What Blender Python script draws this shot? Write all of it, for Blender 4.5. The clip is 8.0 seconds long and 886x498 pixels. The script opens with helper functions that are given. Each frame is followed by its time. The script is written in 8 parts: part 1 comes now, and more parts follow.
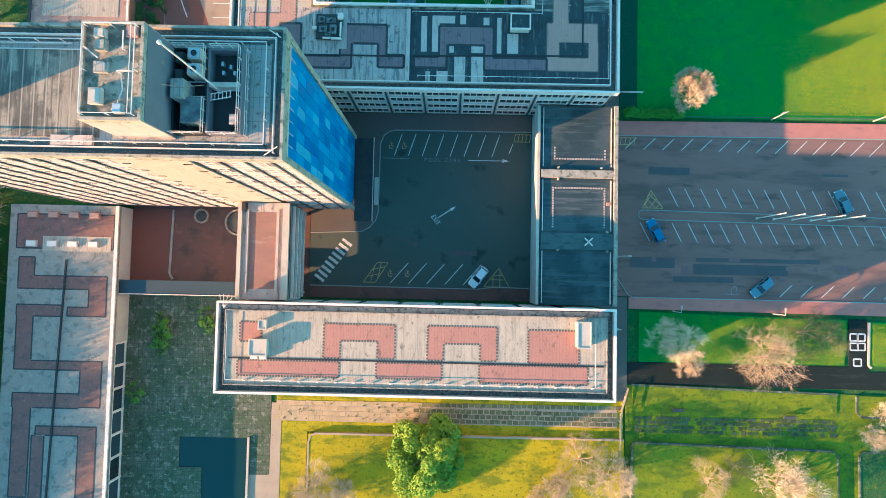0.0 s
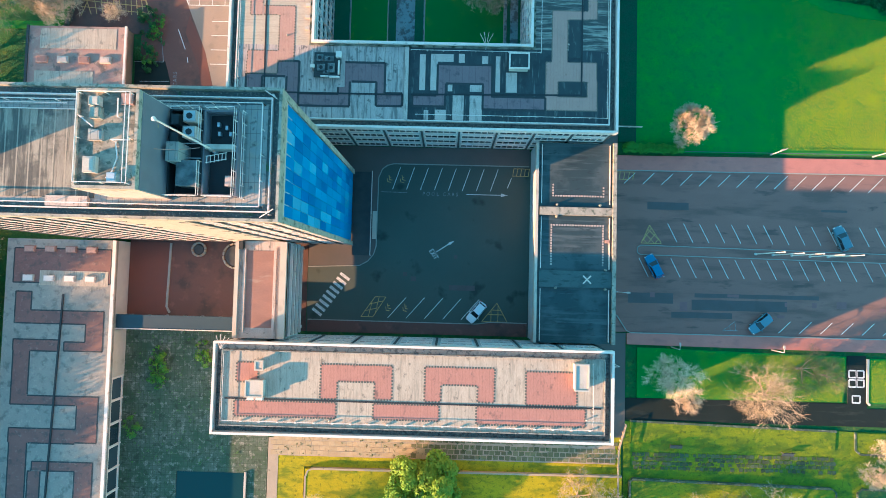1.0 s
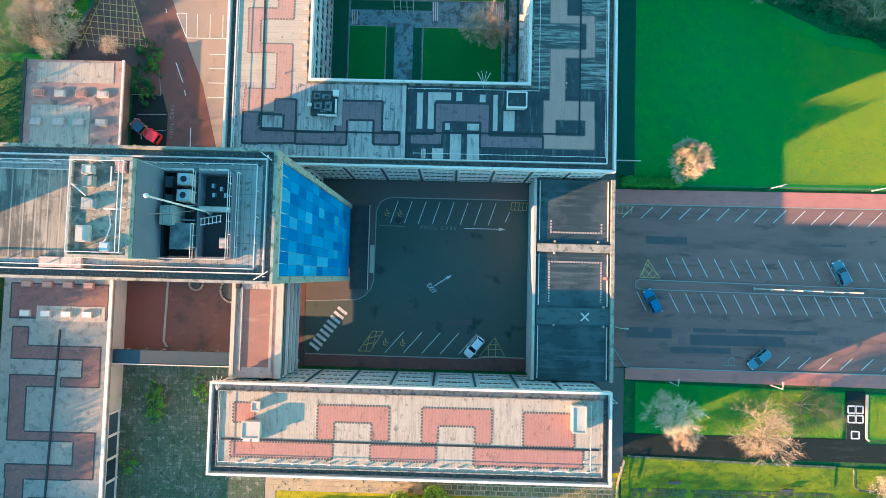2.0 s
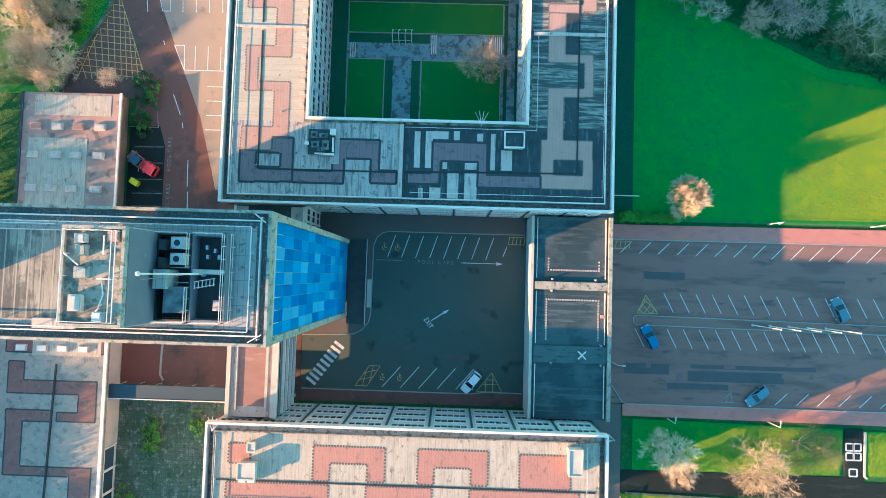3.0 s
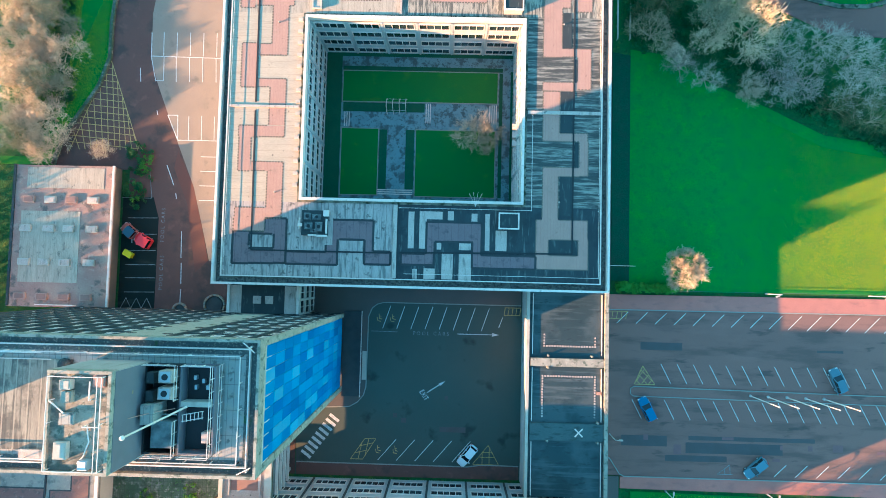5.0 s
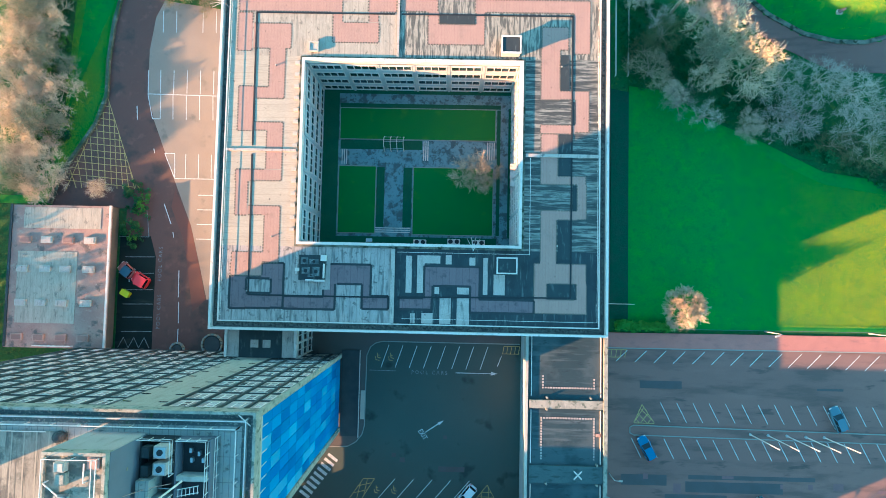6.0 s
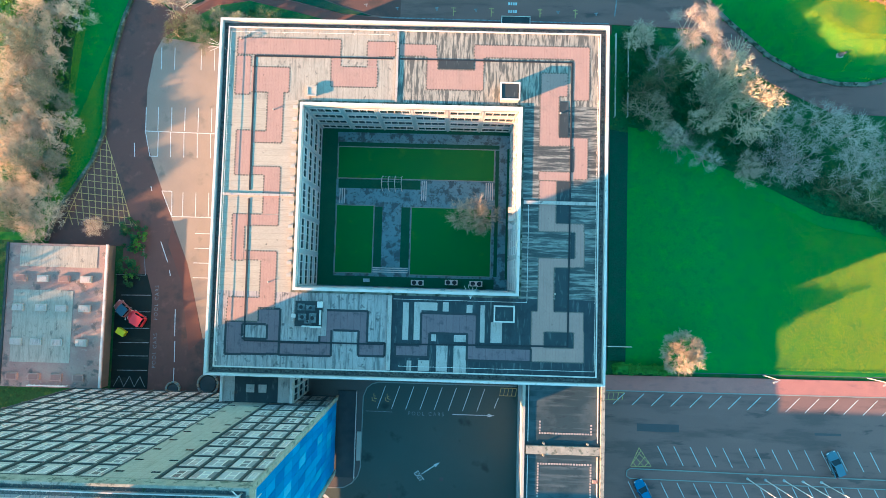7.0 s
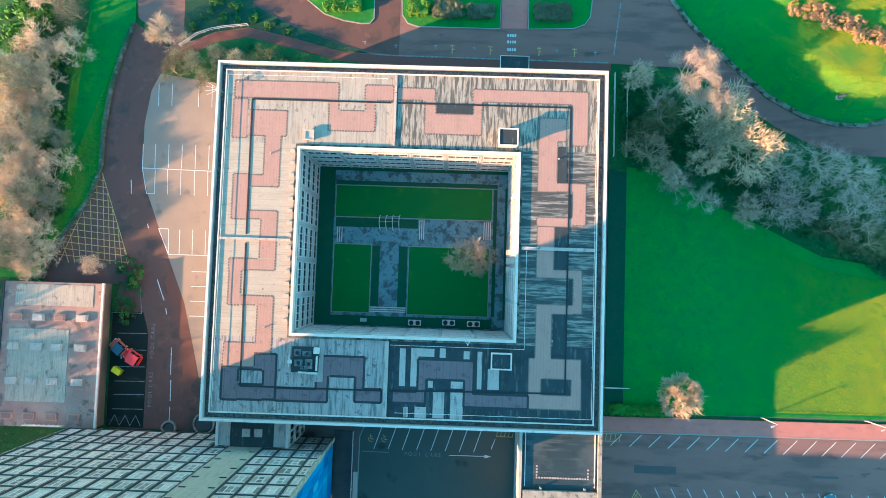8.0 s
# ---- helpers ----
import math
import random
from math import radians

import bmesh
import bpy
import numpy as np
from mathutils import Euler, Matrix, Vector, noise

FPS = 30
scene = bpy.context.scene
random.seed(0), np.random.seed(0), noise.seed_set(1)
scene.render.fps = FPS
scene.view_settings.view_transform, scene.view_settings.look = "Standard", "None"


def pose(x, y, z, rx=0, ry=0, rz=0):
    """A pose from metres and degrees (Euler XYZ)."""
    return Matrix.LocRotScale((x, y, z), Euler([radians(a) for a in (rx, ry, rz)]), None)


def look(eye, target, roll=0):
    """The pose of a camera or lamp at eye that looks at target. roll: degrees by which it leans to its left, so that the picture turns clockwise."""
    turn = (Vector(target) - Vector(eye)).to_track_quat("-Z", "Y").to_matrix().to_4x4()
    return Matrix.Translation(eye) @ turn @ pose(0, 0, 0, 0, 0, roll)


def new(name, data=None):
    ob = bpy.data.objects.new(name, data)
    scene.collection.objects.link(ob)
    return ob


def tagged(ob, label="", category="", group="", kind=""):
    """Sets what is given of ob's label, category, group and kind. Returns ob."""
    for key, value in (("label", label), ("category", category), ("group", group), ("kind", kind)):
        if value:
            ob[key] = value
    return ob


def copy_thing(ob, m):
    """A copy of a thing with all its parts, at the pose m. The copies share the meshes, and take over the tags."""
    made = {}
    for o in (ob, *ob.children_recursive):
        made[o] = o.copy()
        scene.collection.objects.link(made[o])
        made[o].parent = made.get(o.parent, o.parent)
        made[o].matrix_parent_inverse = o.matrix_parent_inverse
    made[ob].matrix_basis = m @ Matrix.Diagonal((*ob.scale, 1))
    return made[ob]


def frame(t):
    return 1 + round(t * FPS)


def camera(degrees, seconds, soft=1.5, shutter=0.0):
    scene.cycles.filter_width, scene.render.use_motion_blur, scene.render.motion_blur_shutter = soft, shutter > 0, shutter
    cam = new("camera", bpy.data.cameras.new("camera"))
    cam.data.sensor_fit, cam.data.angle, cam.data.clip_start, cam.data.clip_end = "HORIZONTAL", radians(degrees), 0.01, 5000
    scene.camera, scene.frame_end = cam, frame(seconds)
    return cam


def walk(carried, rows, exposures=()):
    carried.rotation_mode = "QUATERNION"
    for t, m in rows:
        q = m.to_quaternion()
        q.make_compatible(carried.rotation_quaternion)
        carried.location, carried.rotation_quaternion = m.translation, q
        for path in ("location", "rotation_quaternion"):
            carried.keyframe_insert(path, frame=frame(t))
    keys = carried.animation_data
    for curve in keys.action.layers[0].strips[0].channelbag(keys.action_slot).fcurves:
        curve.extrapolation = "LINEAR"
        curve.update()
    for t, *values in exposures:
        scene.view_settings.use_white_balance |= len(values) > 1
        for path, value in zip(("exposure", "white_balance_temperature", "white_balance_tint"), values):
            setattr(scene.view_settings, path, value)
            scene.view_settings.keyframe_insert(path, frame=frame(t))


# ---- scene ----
cam = camera(76.0, 8.0, soft=0.85)
PATH = [
    (0, (1.391, -4.929, 99.325), (1.37, -4.836, 97.328), -11.5),
    (0.5, (1.48, -1.853, 99.329), (1.458, -1.761, 97.332), -11.9),
    (1, (1.592, 1.119, 99.333), (1.571, 1.212, 97.335), -11.3),
    (1.5, (1.758, 4.044, 99.344), (1.736, 4.139, 97.347), -11.6),
    (3, (2.379, 13.062, 99.394), (2.353, 13.157, 97.397), -13.6),
    (3.5, (2.518, 16.072, 99.4), (2.492, 16.169, 97.402), -13.1),
    (4, (2.698, 18.939, 99.401), (2.672, 19.039, 97.404), -13.0),
    (4.5, (2.856, 21.899, 99.39), (2.829, 22.002, 97.393), -13.2),
    (6, (3.203, 31.745, 99.388), (3.174, 31.849, 97.391), -14.4),
    (6.5, (3.316, 35.237, 99.415), (3.287, 35.341, 97.418), -14.1),
    (7, (3.399, 38.86, 99.416), (3.371, 38.964, 97.419), -13.5),
    (7.5, (3.446, 42.403, 99.423), (3.419, 42.51, 97.426), -12.4),
    (8, (3.458, 45.856, 99.441), (3.433, 45.959, 97.443), -11.8),
]
walk(cam, [(t, look(eye, target, roll)) for t, eye, target, roll in PATH], exposures=[(0, 2.39, 5600, -40), (1.5, 2.48, 5600, -40), (3.5, 2.6, 5600, -40), (4.5, 2.65, 5600, -40), (6.5, 2.61, 5600, -40), (8, 2.55, 5600, -40)])

# ---- light ----
SUN_ELEV, SUN_SLOPE = radians(12.4), radians(23.0)
world = bpy.data.worlds.new("sky")
scene.world = world
world.use_nodes = True
wn = world.node_tree
wn.nodes.clear()
sky = wn.nodes.new("ShaderNodeTexSky")
sky.sky_type, sky.sun_disc = "NISHITA", False
sky.sun_elevation, sky.sun_rotation = SUN_ELEV, radians(270 - 23)
sky.air_density, sky.dust_density, sky.ozone_density = 1.0, 0.3, 3.5
bg = wn.nodes.new("ShaderNodeBackground")
bg.inputs["Strength"].default_value = 0.138
wo = wn.nodes.new("ShaderNodeOutputWorld")
wn.links.new(sky.outputs[0], bg.inputs["Color"])
wn.links.new(bg.outputs[0], wo.inputs["Surface"])
sun = new("sun", bpy.data.lights.new("sun", "SUN"))
sun.data.energy, sun.data.angle, sun.data.color = 5.0, radians(0.5), (1.0, 0.4, 0.235)
ray = Vector((math.cos(SUN_ELEV) * math.cos(SUN_SLOPE), math.cos(SUN_ELEV) * math.sin(SUN_SLOPE), -math.sin(SUN_ELEV)))
sun.rotation_euler = ray.to_track_quat("-Z", "Y").to_euler()

# ---- materials ----


def material(name, color, rough=0.85, metal=0.0, second=None, scale=3.0, mix=0.5, grain=0.25, grain_scale=40.0, bump=0.15, spot=None, spot_scale=0.35, spot_lo=0.55, spot_hi=0.75, obj_random=0.0, stretch=(1, 1, 1), spec=0.3, bands=None, bump_size=0.03, layers=()):
    """Noise-mottled surface: colour to second over patches of 1/scale m, fine grain, optional spots, stretched streaks and straight bands (size, width, colour, axis).
    layers: further stains (colour, scale, stretch, lo, hi, amount), crisp where lo and hi lie close together."""
    m = bpy.data.materials.new(name)
    m.use_nodes = True
    t = m.node_tree
    b = t.nodes["Principled BSDF"]
    b.inputs["Roughness"].default_value, b.inputs["Metallic"].default_value = rough, metal
    b.inputs["Specular IOR Level"].default_value = spec
    geo = t.nodes.new("ShaderNodeNewGeometry")
    mp = t.nodes.new("ShaderNodeMapping")
    mp.inputs["Scale"].default_value = stretch
    t.links.new(geo.outputs["Position"], mp.inputs["Vector"])

    def noise_tex(s, detail=4.0):
        n = t.nodes.new("ShaderNodeTexNoise")
        n.inputs["Scale"].default_value, n.inputs["Detail"].default_value = s, detail
        t.links.new(mp.outputs[0], n.inputs["Vector"])
        return n.outputs["Fac"]

    def ramp(value, lo, hi):
        r = t.nodes.new("ShaderNodeMapRange")
        r.inputs["From Min"].default_value, r.inputs["From Max"].default_value = lo, hi
        t.links.new(value, r.inputs["Value"])
        return r.outputs[0]

    def times(value, k):
        x = t.nodes.new("ShaderNodeMath")
        x.operation = "MULTIPLY"
        x.inputs[1].default_value = k
        t.links.new(value, x.inputs[0])
        return x.outputs[0]

    def blend_rgba(fac, a, c, mode="MIX"):
        x = t.nodes.new("ShaderNodeMix")
        x.data_type, x.blend_type = "RGBA", mode
        for value, socket in ((fac, x.inputs[0]), (a, x.inputs[6]), (c, x.inputs[7])):
            if isinstance(value, bpy.types.NodeSocket):
                t.links.new(value, socket)
            else:
                socket.default_value = value
        return x.outputs[2]

    four = lambda c: (*c, 1.0)
    out = four(color)
    if second:
        out = blend_rgba(times(ramp(noise_tex(scale), 0.35, 0.65), mix), out, four(second))
    if spot:
        out = blend_rgba(ramp(noise_tex(spot_scale, 6.0), spot_lo, spot_hi), out, four(spot))
    for stain, s, pull, lo, hi, amount in layers:
        m2 = t.nodes.new("ShaderNodeMapping")
        m2.inputs["Scale"].default_value, m2.inputs["Location"].default_value = pull, (s * 7.3, s * 3.1, 0)
        t.links.new(geo.outputs["Position"], m2.inputs["Vector"])
        n = t.nodes.new("ShaderNodeTexNoise")
        n.inputs["Scale"].default_value, n.inputs["Detail"].default_value, n.inputs["Roughness"].default_value = s, 5.0, 0.62
        t.links.new(m2.outputs[0], n.inputs["Vector"])
        out = blend_rgba(times(ramp(n.outputs["Fac"], lo, hi), amount), out, four(stain))
    if bands:
        for size, width, band_color, axis in bands if isinstance(bands, list) else [bands]:
            sep = t.nodes.new("ShaderNodeSeparateXYZ")
            t.links.new(geo.outputs["Position"], sep.inputs[0])
            mod = t.nodes.new("ShaderNodeMath")
            mod.operation = "FLOORED_MODULO"
            mod.inputs[1].default_value = size
            t.links.new(sep.outputs[axis], mod.inputs[0])
            less = t.nodes.new("ShaderNodeMath")
            less.operation = "LESS_THAN"
            less.inputs[1].default_value = width
            t.links.new(mod.outputs[0], less.inputs[0])
            out = blend_rgba(times(less.outputs[0], 0.7), out, four(band_color))
    if grain:
        g = noise_tex(grain_scale, 3.0)
        out = blend_rgba(times(ramp(g, 0.3, 0.7), grain), out, four(tuple(c * 0.45 for c in color)))
        bp = t.nodes.new("ShaderNodeBump")
        bp.inputs["Strength"].default_value, bp.inputs["Distance"].default_value = bump, bump_size
        t.links.new(g, bp.inputs["Height"])
        t.links.new(bp.outputs[0], b.inputs["Normal"])
    if obj_random:
        info = t.nodes.new("ShaderNodeObjectInfo")
        hsv = t.nodes.new("ShaderNodeHueSaturation")
        r = t.nodes.new("ShaderNodeMapRange")
        r.inputs["To Min"].default_value, r.inputs["To Max"].default_value = 1 - obj_random, 1 + obj_random
        t.links.new(info.outputs["Random"], r.inputs["Value"])
        t.links.new(r.outputs[0], hsv.inputs["Value"])
        if isinstance(out, bpy.types.NodeSocket):
            t.links.new(out, hsv.inputs["Color"])
        else:
            hsv.inputs["Color"].default_value = out
        out = hsv.outputs[0]
    if isinstance(out, bpy.types.NodeSocket):
        t.links.new(out, b.inputs["Base Color"])
    else:
        b.inputs["Base Color"].default_value = out
    return m


ASPHALT = material("asphalt", (0.068, 0.086, 0.074), 0.8, second=(0.085, 0.102, 0.088), scale=0.12, grain=0.3, grain_scale=25, spot=(0.034, 0.045, 0.04), spot_scale=0.22, spot_lo=0.6, spot_hi=0.68)
LOT_ASPHALT = material("worn_asphalt", (0.235, 0.13, 0.108), 0.85, second=(0.175, 0.1, 0.086), scale=0.1, grain=0.35, grain_scale=20, stretch=(0.35, 1, 1), layers=[((0.11, 0.075, 0.066), 0.3, (0.25, 1.3, 1), 0.5, 0.62, 0.7), ((0.055, 0.05, 0.05), 0.55, (0.3, 1, 1), 0.6, 0.68, 0.7), ((0.27, 0.15, 0.125), 0.2, (0.3, 1.2, 1), 0.55, 0.7, 0.5)])
RED_TARMAC = material("red_tarmac", (0.16, 0.065, 0.05), 0.85, second=(0.11, 0.06, 0.055), scale=0.2, grain=0.3, grain_scale=20)
BROWN_TARMAC = material("brown_tarmac", (0.135, 0.07, 0.058), 0.85, second=(0.1, 0.058, 0.052), scale=0.2, grain=0.3, grain_scale=20, layers=[((0.045, 0.045, 0.042), 0.22, (1, 1, 1), 0.52, 0.64, 0.65), ((0.2, 0.1, 0.08), 0.5, (1, 1, 1), 0.57, 0.68, 0.6)])
PINK_PAVING = material("pink_paving", (0.44, 0.175, 0.14), 0.8, second=(0.35, 0.145, 0.12), scale=0.5, grain=0.25, grain_scale=12, layers=[((0.25, 0.12, 0.11), 0.7, (0.6, 1.4, 1), 0.54, 0.68, 0.6)])
PALE_TARMAC = material("pale_tarmac", (0.27, 0.215, 0.175), 0.85, second=(0.34, 0.265, 0.21), scale=0.25, grain=0.35, grain_scale=15, bump=0.5, spot=(0.19, 0.165, 0.14), spot_scale=0.4, spot_lo=0.6, spot_hi=0.7)
FOOTWAY = material("footway", (0.11, 0.098, 0.088), 0.85, second=(0.14, 0.11, 0.1), scale=0.3, grain=0.3, grain_scale=18)
KERB = material("kerb_stone", (0.3, 0.29, 0.27), 0.8, second=(0.2, 0.22, 0.18), scale=0.8, grain=0.2)
GRASS = material("lawn_grass", (0.05, 0.21, 0.024), 0.9, second=(0.028, 0.165, 0.03), scale=0.22, mix=0.75, grain=0.35, grain_scale=8, bump=0.3, layers=[((0.1, 0.26, 0.014), 0.4, (1, 1, 1), 0.5, 0.72, 0.7), ((0.016, 0.125, 0.03), 0.7, (1, 1, 1), 0.5, 0.66, 0.55), ((0.11, 0.2, 0.02), 1.8, (1, 1, 1), 0.56, 0.64, 0.5)])
MOSS_GRASS = material("mossy_lawn", (0.34, 0.29, 0.01), 0.9, second=(0.44, 0.36, 0.012), scale=0.3, grain=0.5, grain_scale=9, bump=0.7, bump_size=0.06, layers=[((0.1, 0.145, 0.01), 0.45, (0.6, 1.3, 1), 0.48, 0.62, 0.85), ((0.42, 0.34, 0.02), 0.9, (1, 1, 1), 0.56, 0.7, 0.6), ((0.055, 0.09, 0.012), 1.6, (1, 1, 1), 0.57, 0.64, 0.7)])
GARDEN_GRASS = material("mossy_green_lawn", (0.14, 0.2, 0.01), 0.9, second=(0.25, 0.26, 0.01), scale=0.12, mix=0.9, grain=0.5, grain_scale=9, bump=0.7, bump_size=0.06, layers=[((0.06, 0.115, 0.012), 0.4, (0.6, 1.3, 1), 0.46, 0.6, 0.8), ((0.34, 0.3, 0.02), 0.9, (1, 1, 1), 0.58, 0.7, 0.6), ((0.04, 0.075, 0.012), 1.6, (1, 1, 1), 0.56, 0.64, 0.7)])
EARTH = material("rough_grass_ground", (0.04, 0.12, 0.028), 0.95, second=(0.05, 0.085, 0.038), scale=0.3, grain=0.5, grain_scale=4, bump=0.8, bump_size=0.12, layers=[((0.14, 0.17, 0.03), 0.8, (1, 1, 1), 0.55, 0.66, 0.6), ((0.025, 0.05, 0.02), 1.5, (1, 1, 1), 0.56, 0.64, 0.7)])
FLAGS = material("flagstone", (0.38, 0.3, 0.22), 0.85, second=(0.3, 0.24, 0.18), scale=0.6, grain=0.3, grain_scale=10, spot=(0.1, 0.09, 0.06), spot_scale=0.8, spot_lo=0.66, spot_hi=0.72)
MOSSY_PAVING = material("mossy_paving", (0.12, 0.135, 0.1), 0.9, bands=[(0.75, 0.07, (0.04, 0.055, 0.03), 0), (0.75, 0.07, (0.04, 0.055, 0.03), 1)], second=(0.04, 0.08, 0.035), scale=0.3, mix=0.9, grain=0.5, grain_scale=4, layers=[((0.27, 0.26, 0.21), 1.0, (1, 1, 1), 0.54, 0.62, 0.8), ((0.03, 0.045, 0.025), 0.8, (1, 1, 1), 0.55, 0.62, 0.85), ((0.05, 0.1, 0.02), 2.0, (1, 1, 1), 0.58, 0.64, 0.8)])
WET_SLATE = material("wet_blue_paving", (0.18, 0.26, 0.28), 0.35, second=(0.11, 0.17, 0.19), scale=0.4, grain=0.2, grain_scale=8, spec=0.5, layers=[((0.035, 0.05, 0.055), 0.7, (1, 1, 1), 0.5, 0.58, 0.85), ((0.03, 0.055, 0.045), 2.0, (1, 1, 1), 0.57, 0.63, 0.75)])
WATER = material("dark_water", (0.012, 0.035, 0.034), 0.12, grain=0, spec=0.35)
WHITE_LINE = material("white_road_paint", (0.7, 0.7, 0.68), 0.7, second=(0.4, 0.4, 0.4), scale=2.5, mix=0.8, grain=0.3)
YELLOW_LINE = material("yellow_road_paint", (0.62, 0.42, 0.14), 0.7, second=(0.28, 0.22, 0.12), scale=2.0, mix=0.8, grain=0.3)
FADED_LINE = material("faded_white_paint", (0.3, 0.3, 0.3), 0.8, second=(0.12, 0.12, 0.12), scale=2.0, mix=1.0, grain=0.4)
WHITE_METAL = material("white_coated_metal", (0.72, 0.6, 0.53), 0.5, second=(0.58, 0.485, 0.42), scale=0.8, grain=0.1, layers=[((0.3, 0.255, 0.19), 1.6, (1, 1, 1), 0.6, 0.7, 0.7)])
CONCRETE = material("pale_concrete", (0.5, 0.43, 0.36), 0.85, second=(0.4, 0.35, 0.29), scale=0.5, grain=0.25, grain_scale=10, spot=(0.26, 0.23, 0.18), spot_scale=0.5, spot_lo=0.62, spot_hi=0.8)
WALL_PANEL = material("grey_spandrel", (0.5, 0.48, 0.46), 0.7, second=(0.4, 0.39, 0.38), scale=0.6, grain=0.15)
DARK_GAP = material("dark_gutter", (0.05, 0.055, 0.06), 0.8, second=(0.09, 0.09, 0.085), scale=0.6, grain=0.3)
CREAM_FELT = material("cream_roof_felt", (0.47, 0.385, 0.3), 0.85, second=(0.37, 0.31, 0.245), scale=0.5, mix=0.7, stretch=(2.0, 0.35, 1), grain=0.4, grain_scale=7, bands=(1.0, 0.06, (0.27, 0.22, 0.17), 0), layers=[((0.2, 0.175, 0.14), 1.1, (2.6, 0.25, 1), 0.52, 0.66, 0.6), ((0.09, 0.085, 0.075), 1.0, (1.3, 0.8, 1), 0.58, 0.68, 0.75)])
SOUTH_FELT = material("grimy_pale_felt", (0.48, 0.385, 0.34), 0.8, second=(0.36, 0.3, 0.275), scale=0.5, mix=0.8, stretch=(2.0, 0.35, 1), grain=0.4, grain_scale=7, bands=(1.0, 0.06, (0.13, 0.12, 0.11), 0), layers=[((0.09, 0.095, 0.095), 0.9, (2.4, 0.25, 1), 0.5, 0.62, 0.75), ((0.05, 0.053, 0.055), 0.9, (1, 1, 1), 0.57, 0.66, 0.8)])
# Pink felt lying in shade: the shade is put into this mauve tone.
SHADED_FELT = material("shaded_mauve_roof_felt", (0.21, 0.14, 0.145), 0.8, second=(0.17, 0.118, 0.123), scale=0.5, grain=0.3, grain_scale=8, stretch=(1.8, 0.4, 1), bands=(1.0, 0.04, (0.07, 0.05, 0.052), 0), layers=[((0.06, 0.052, 0.055), 0.8, (1, 1, 1), 0.55, 0.68, 0.7)])
MAUVE_EDGE = material("dark_felt_edging", (0.04, 0.042, 0.046), 0.8, second=(0.06, 0.06, 0.06), scale=1.5, grain=0.3)
CREAM_FELT_X = material("cream_roof_felt_across", (0.49, 0.395, 0.3), 0.85, second=(0.4, 0.33, 0.255), scale=0.5, mix=0.6, stretch=(0.35, 2.0, 1), grain=0.35, grain_scale=7, bands=(1.0, 0.05, (0.3, 0.24, 0.18), 1), layers=[((0.22, 0.19, 0.15), 1.1, (0.25, 2.4, 1), 0.56, 0.7, 0.45), ((0.1, 0.09, 0.08), 1.2, (1, 1, 1), 0.65, 0.72, 0.8)])
STREAK_FELT = material("weathered_roof_felt", (0.44, 0.37, 0.29), 0.85, second=(0.31, 0.27, 0.215), scale=0.6, mix=0.8, grain=0.4, grain_scale=7, bands=(1.0, 0.05, (0.2, 0.17, 0.14), 0), layers=[((0.055, 0.06, 0.058), 0.9, (2.4, 0.26, 1), 0.47, 0.56, 0.92), ((0.075, 0.075, 0.07), 2.4, (1.8, 0.3, 1), 0.55, 0.62, 0.8)])
STREAK_FELT_X = material("weathered_roof_felt_across", (0.33, 0.3, 0.25), 0.85, second=(0.2, 0.19, 0.165), scale=0.6, mix=0.8, grain=0.4, grain_scale=7, layers=[((0.03, 0.036, 0.04), 0.8, (0.2, 2.4, 1), 0.43, 0.54, 0.95), ((0.04, 0.045, 0.05), 2.2, (0.22, 1.8, 1), 0.5, 0.58, 0.8)])
GREY_FELT = material("grey_roof_felt", (0.045, 0.052, 0.055), 0.8, second=(0.03, 0.036, 0.04), scale=0.6, grain=0.3, stretch=(1.5, 0.4, 1), layers=[((0.17, 0.165, 0.15), 1.2, (1.6, 0.4, 1), 0.58, 0.7, 0.6)])
PINK_FELT = material("pink_roof_felt", (0.44, 0.26, 0.205), 0.85, second=(0.37, 0.22, 0.18), scale=0.6, stretch=(1.8, 0.4, 1), grain=0.36, grain_scale=7, bands=(0.5, 0.03, (0.3, 0.165, 0.13), 0), layers=[((0.3, 0.2, 0.16), 0.7, (1, 1, 1), 0.55, 0.7, 0.5), ((0.11, 0.085, 0.075), 1.4, (1, 1, 1), 0.64, 0.72, 0.75)])
SLAB_PINK = material("brick_pink_roof_felt", (0.4, 0.195, 0.155), 0.85, second=(0.33, 0.165, 0.135), scale=0.6, stretch=(1.8, 0.4, 1), grain=0.36, grain_scale=7, bands=(0.5, 0.04, (0.24, 0.125, 0.1), 0), layers=[((0.13, 0.09, 0.08), 0.9, (1.4, 0.8, 1), 0.58, 0.7, 0.75)])
SLAB_EDGE = material("grey_green_joint_slab", (0.1, 0.1, 0.085), 0.85, second=(0.15, 0.14, 0.115), scale=2, grain=0.3)
RED_FELT = material("red_roof_felt", (0.29, 0.16, 0.13), 0.85, second=(0.2, 0.115, 0.1), scale=0.5, grain=0.25, grain_scale=10, spot=(0.36, 0.27, 0.22), spot_scale=0.6, spot_lo=0.6, spot_hi=0.8, stretch=(0.4, 1.4, 1))
PALE_FELT = material("pale_roof_felt", (0.54, 0.43, 0.37), 0.85, second=(0.4, 0.33, 0.285), scale=0.7, grain=0.4, grain_scale=7, layers=[((0.17, 0.16, 0.145), 1.0, (2.0, 0.4, 1), 0.54, 0.66, 0.75), ((0.06, 0.06, 0.058), 1.5, (1, 1, 1), 0.63, 0.7, 0.8)])
BORDER = material("dark_joint_slab", (0.14, 0.115, 0.09), 0.85, second=(0.2, 0.16, 0.125), scale=2, grain=0.3)
BLACK_TRAY = material("black_cable_tray", (0.025, 0.027, 0.03), 0.6, grain=0.1)
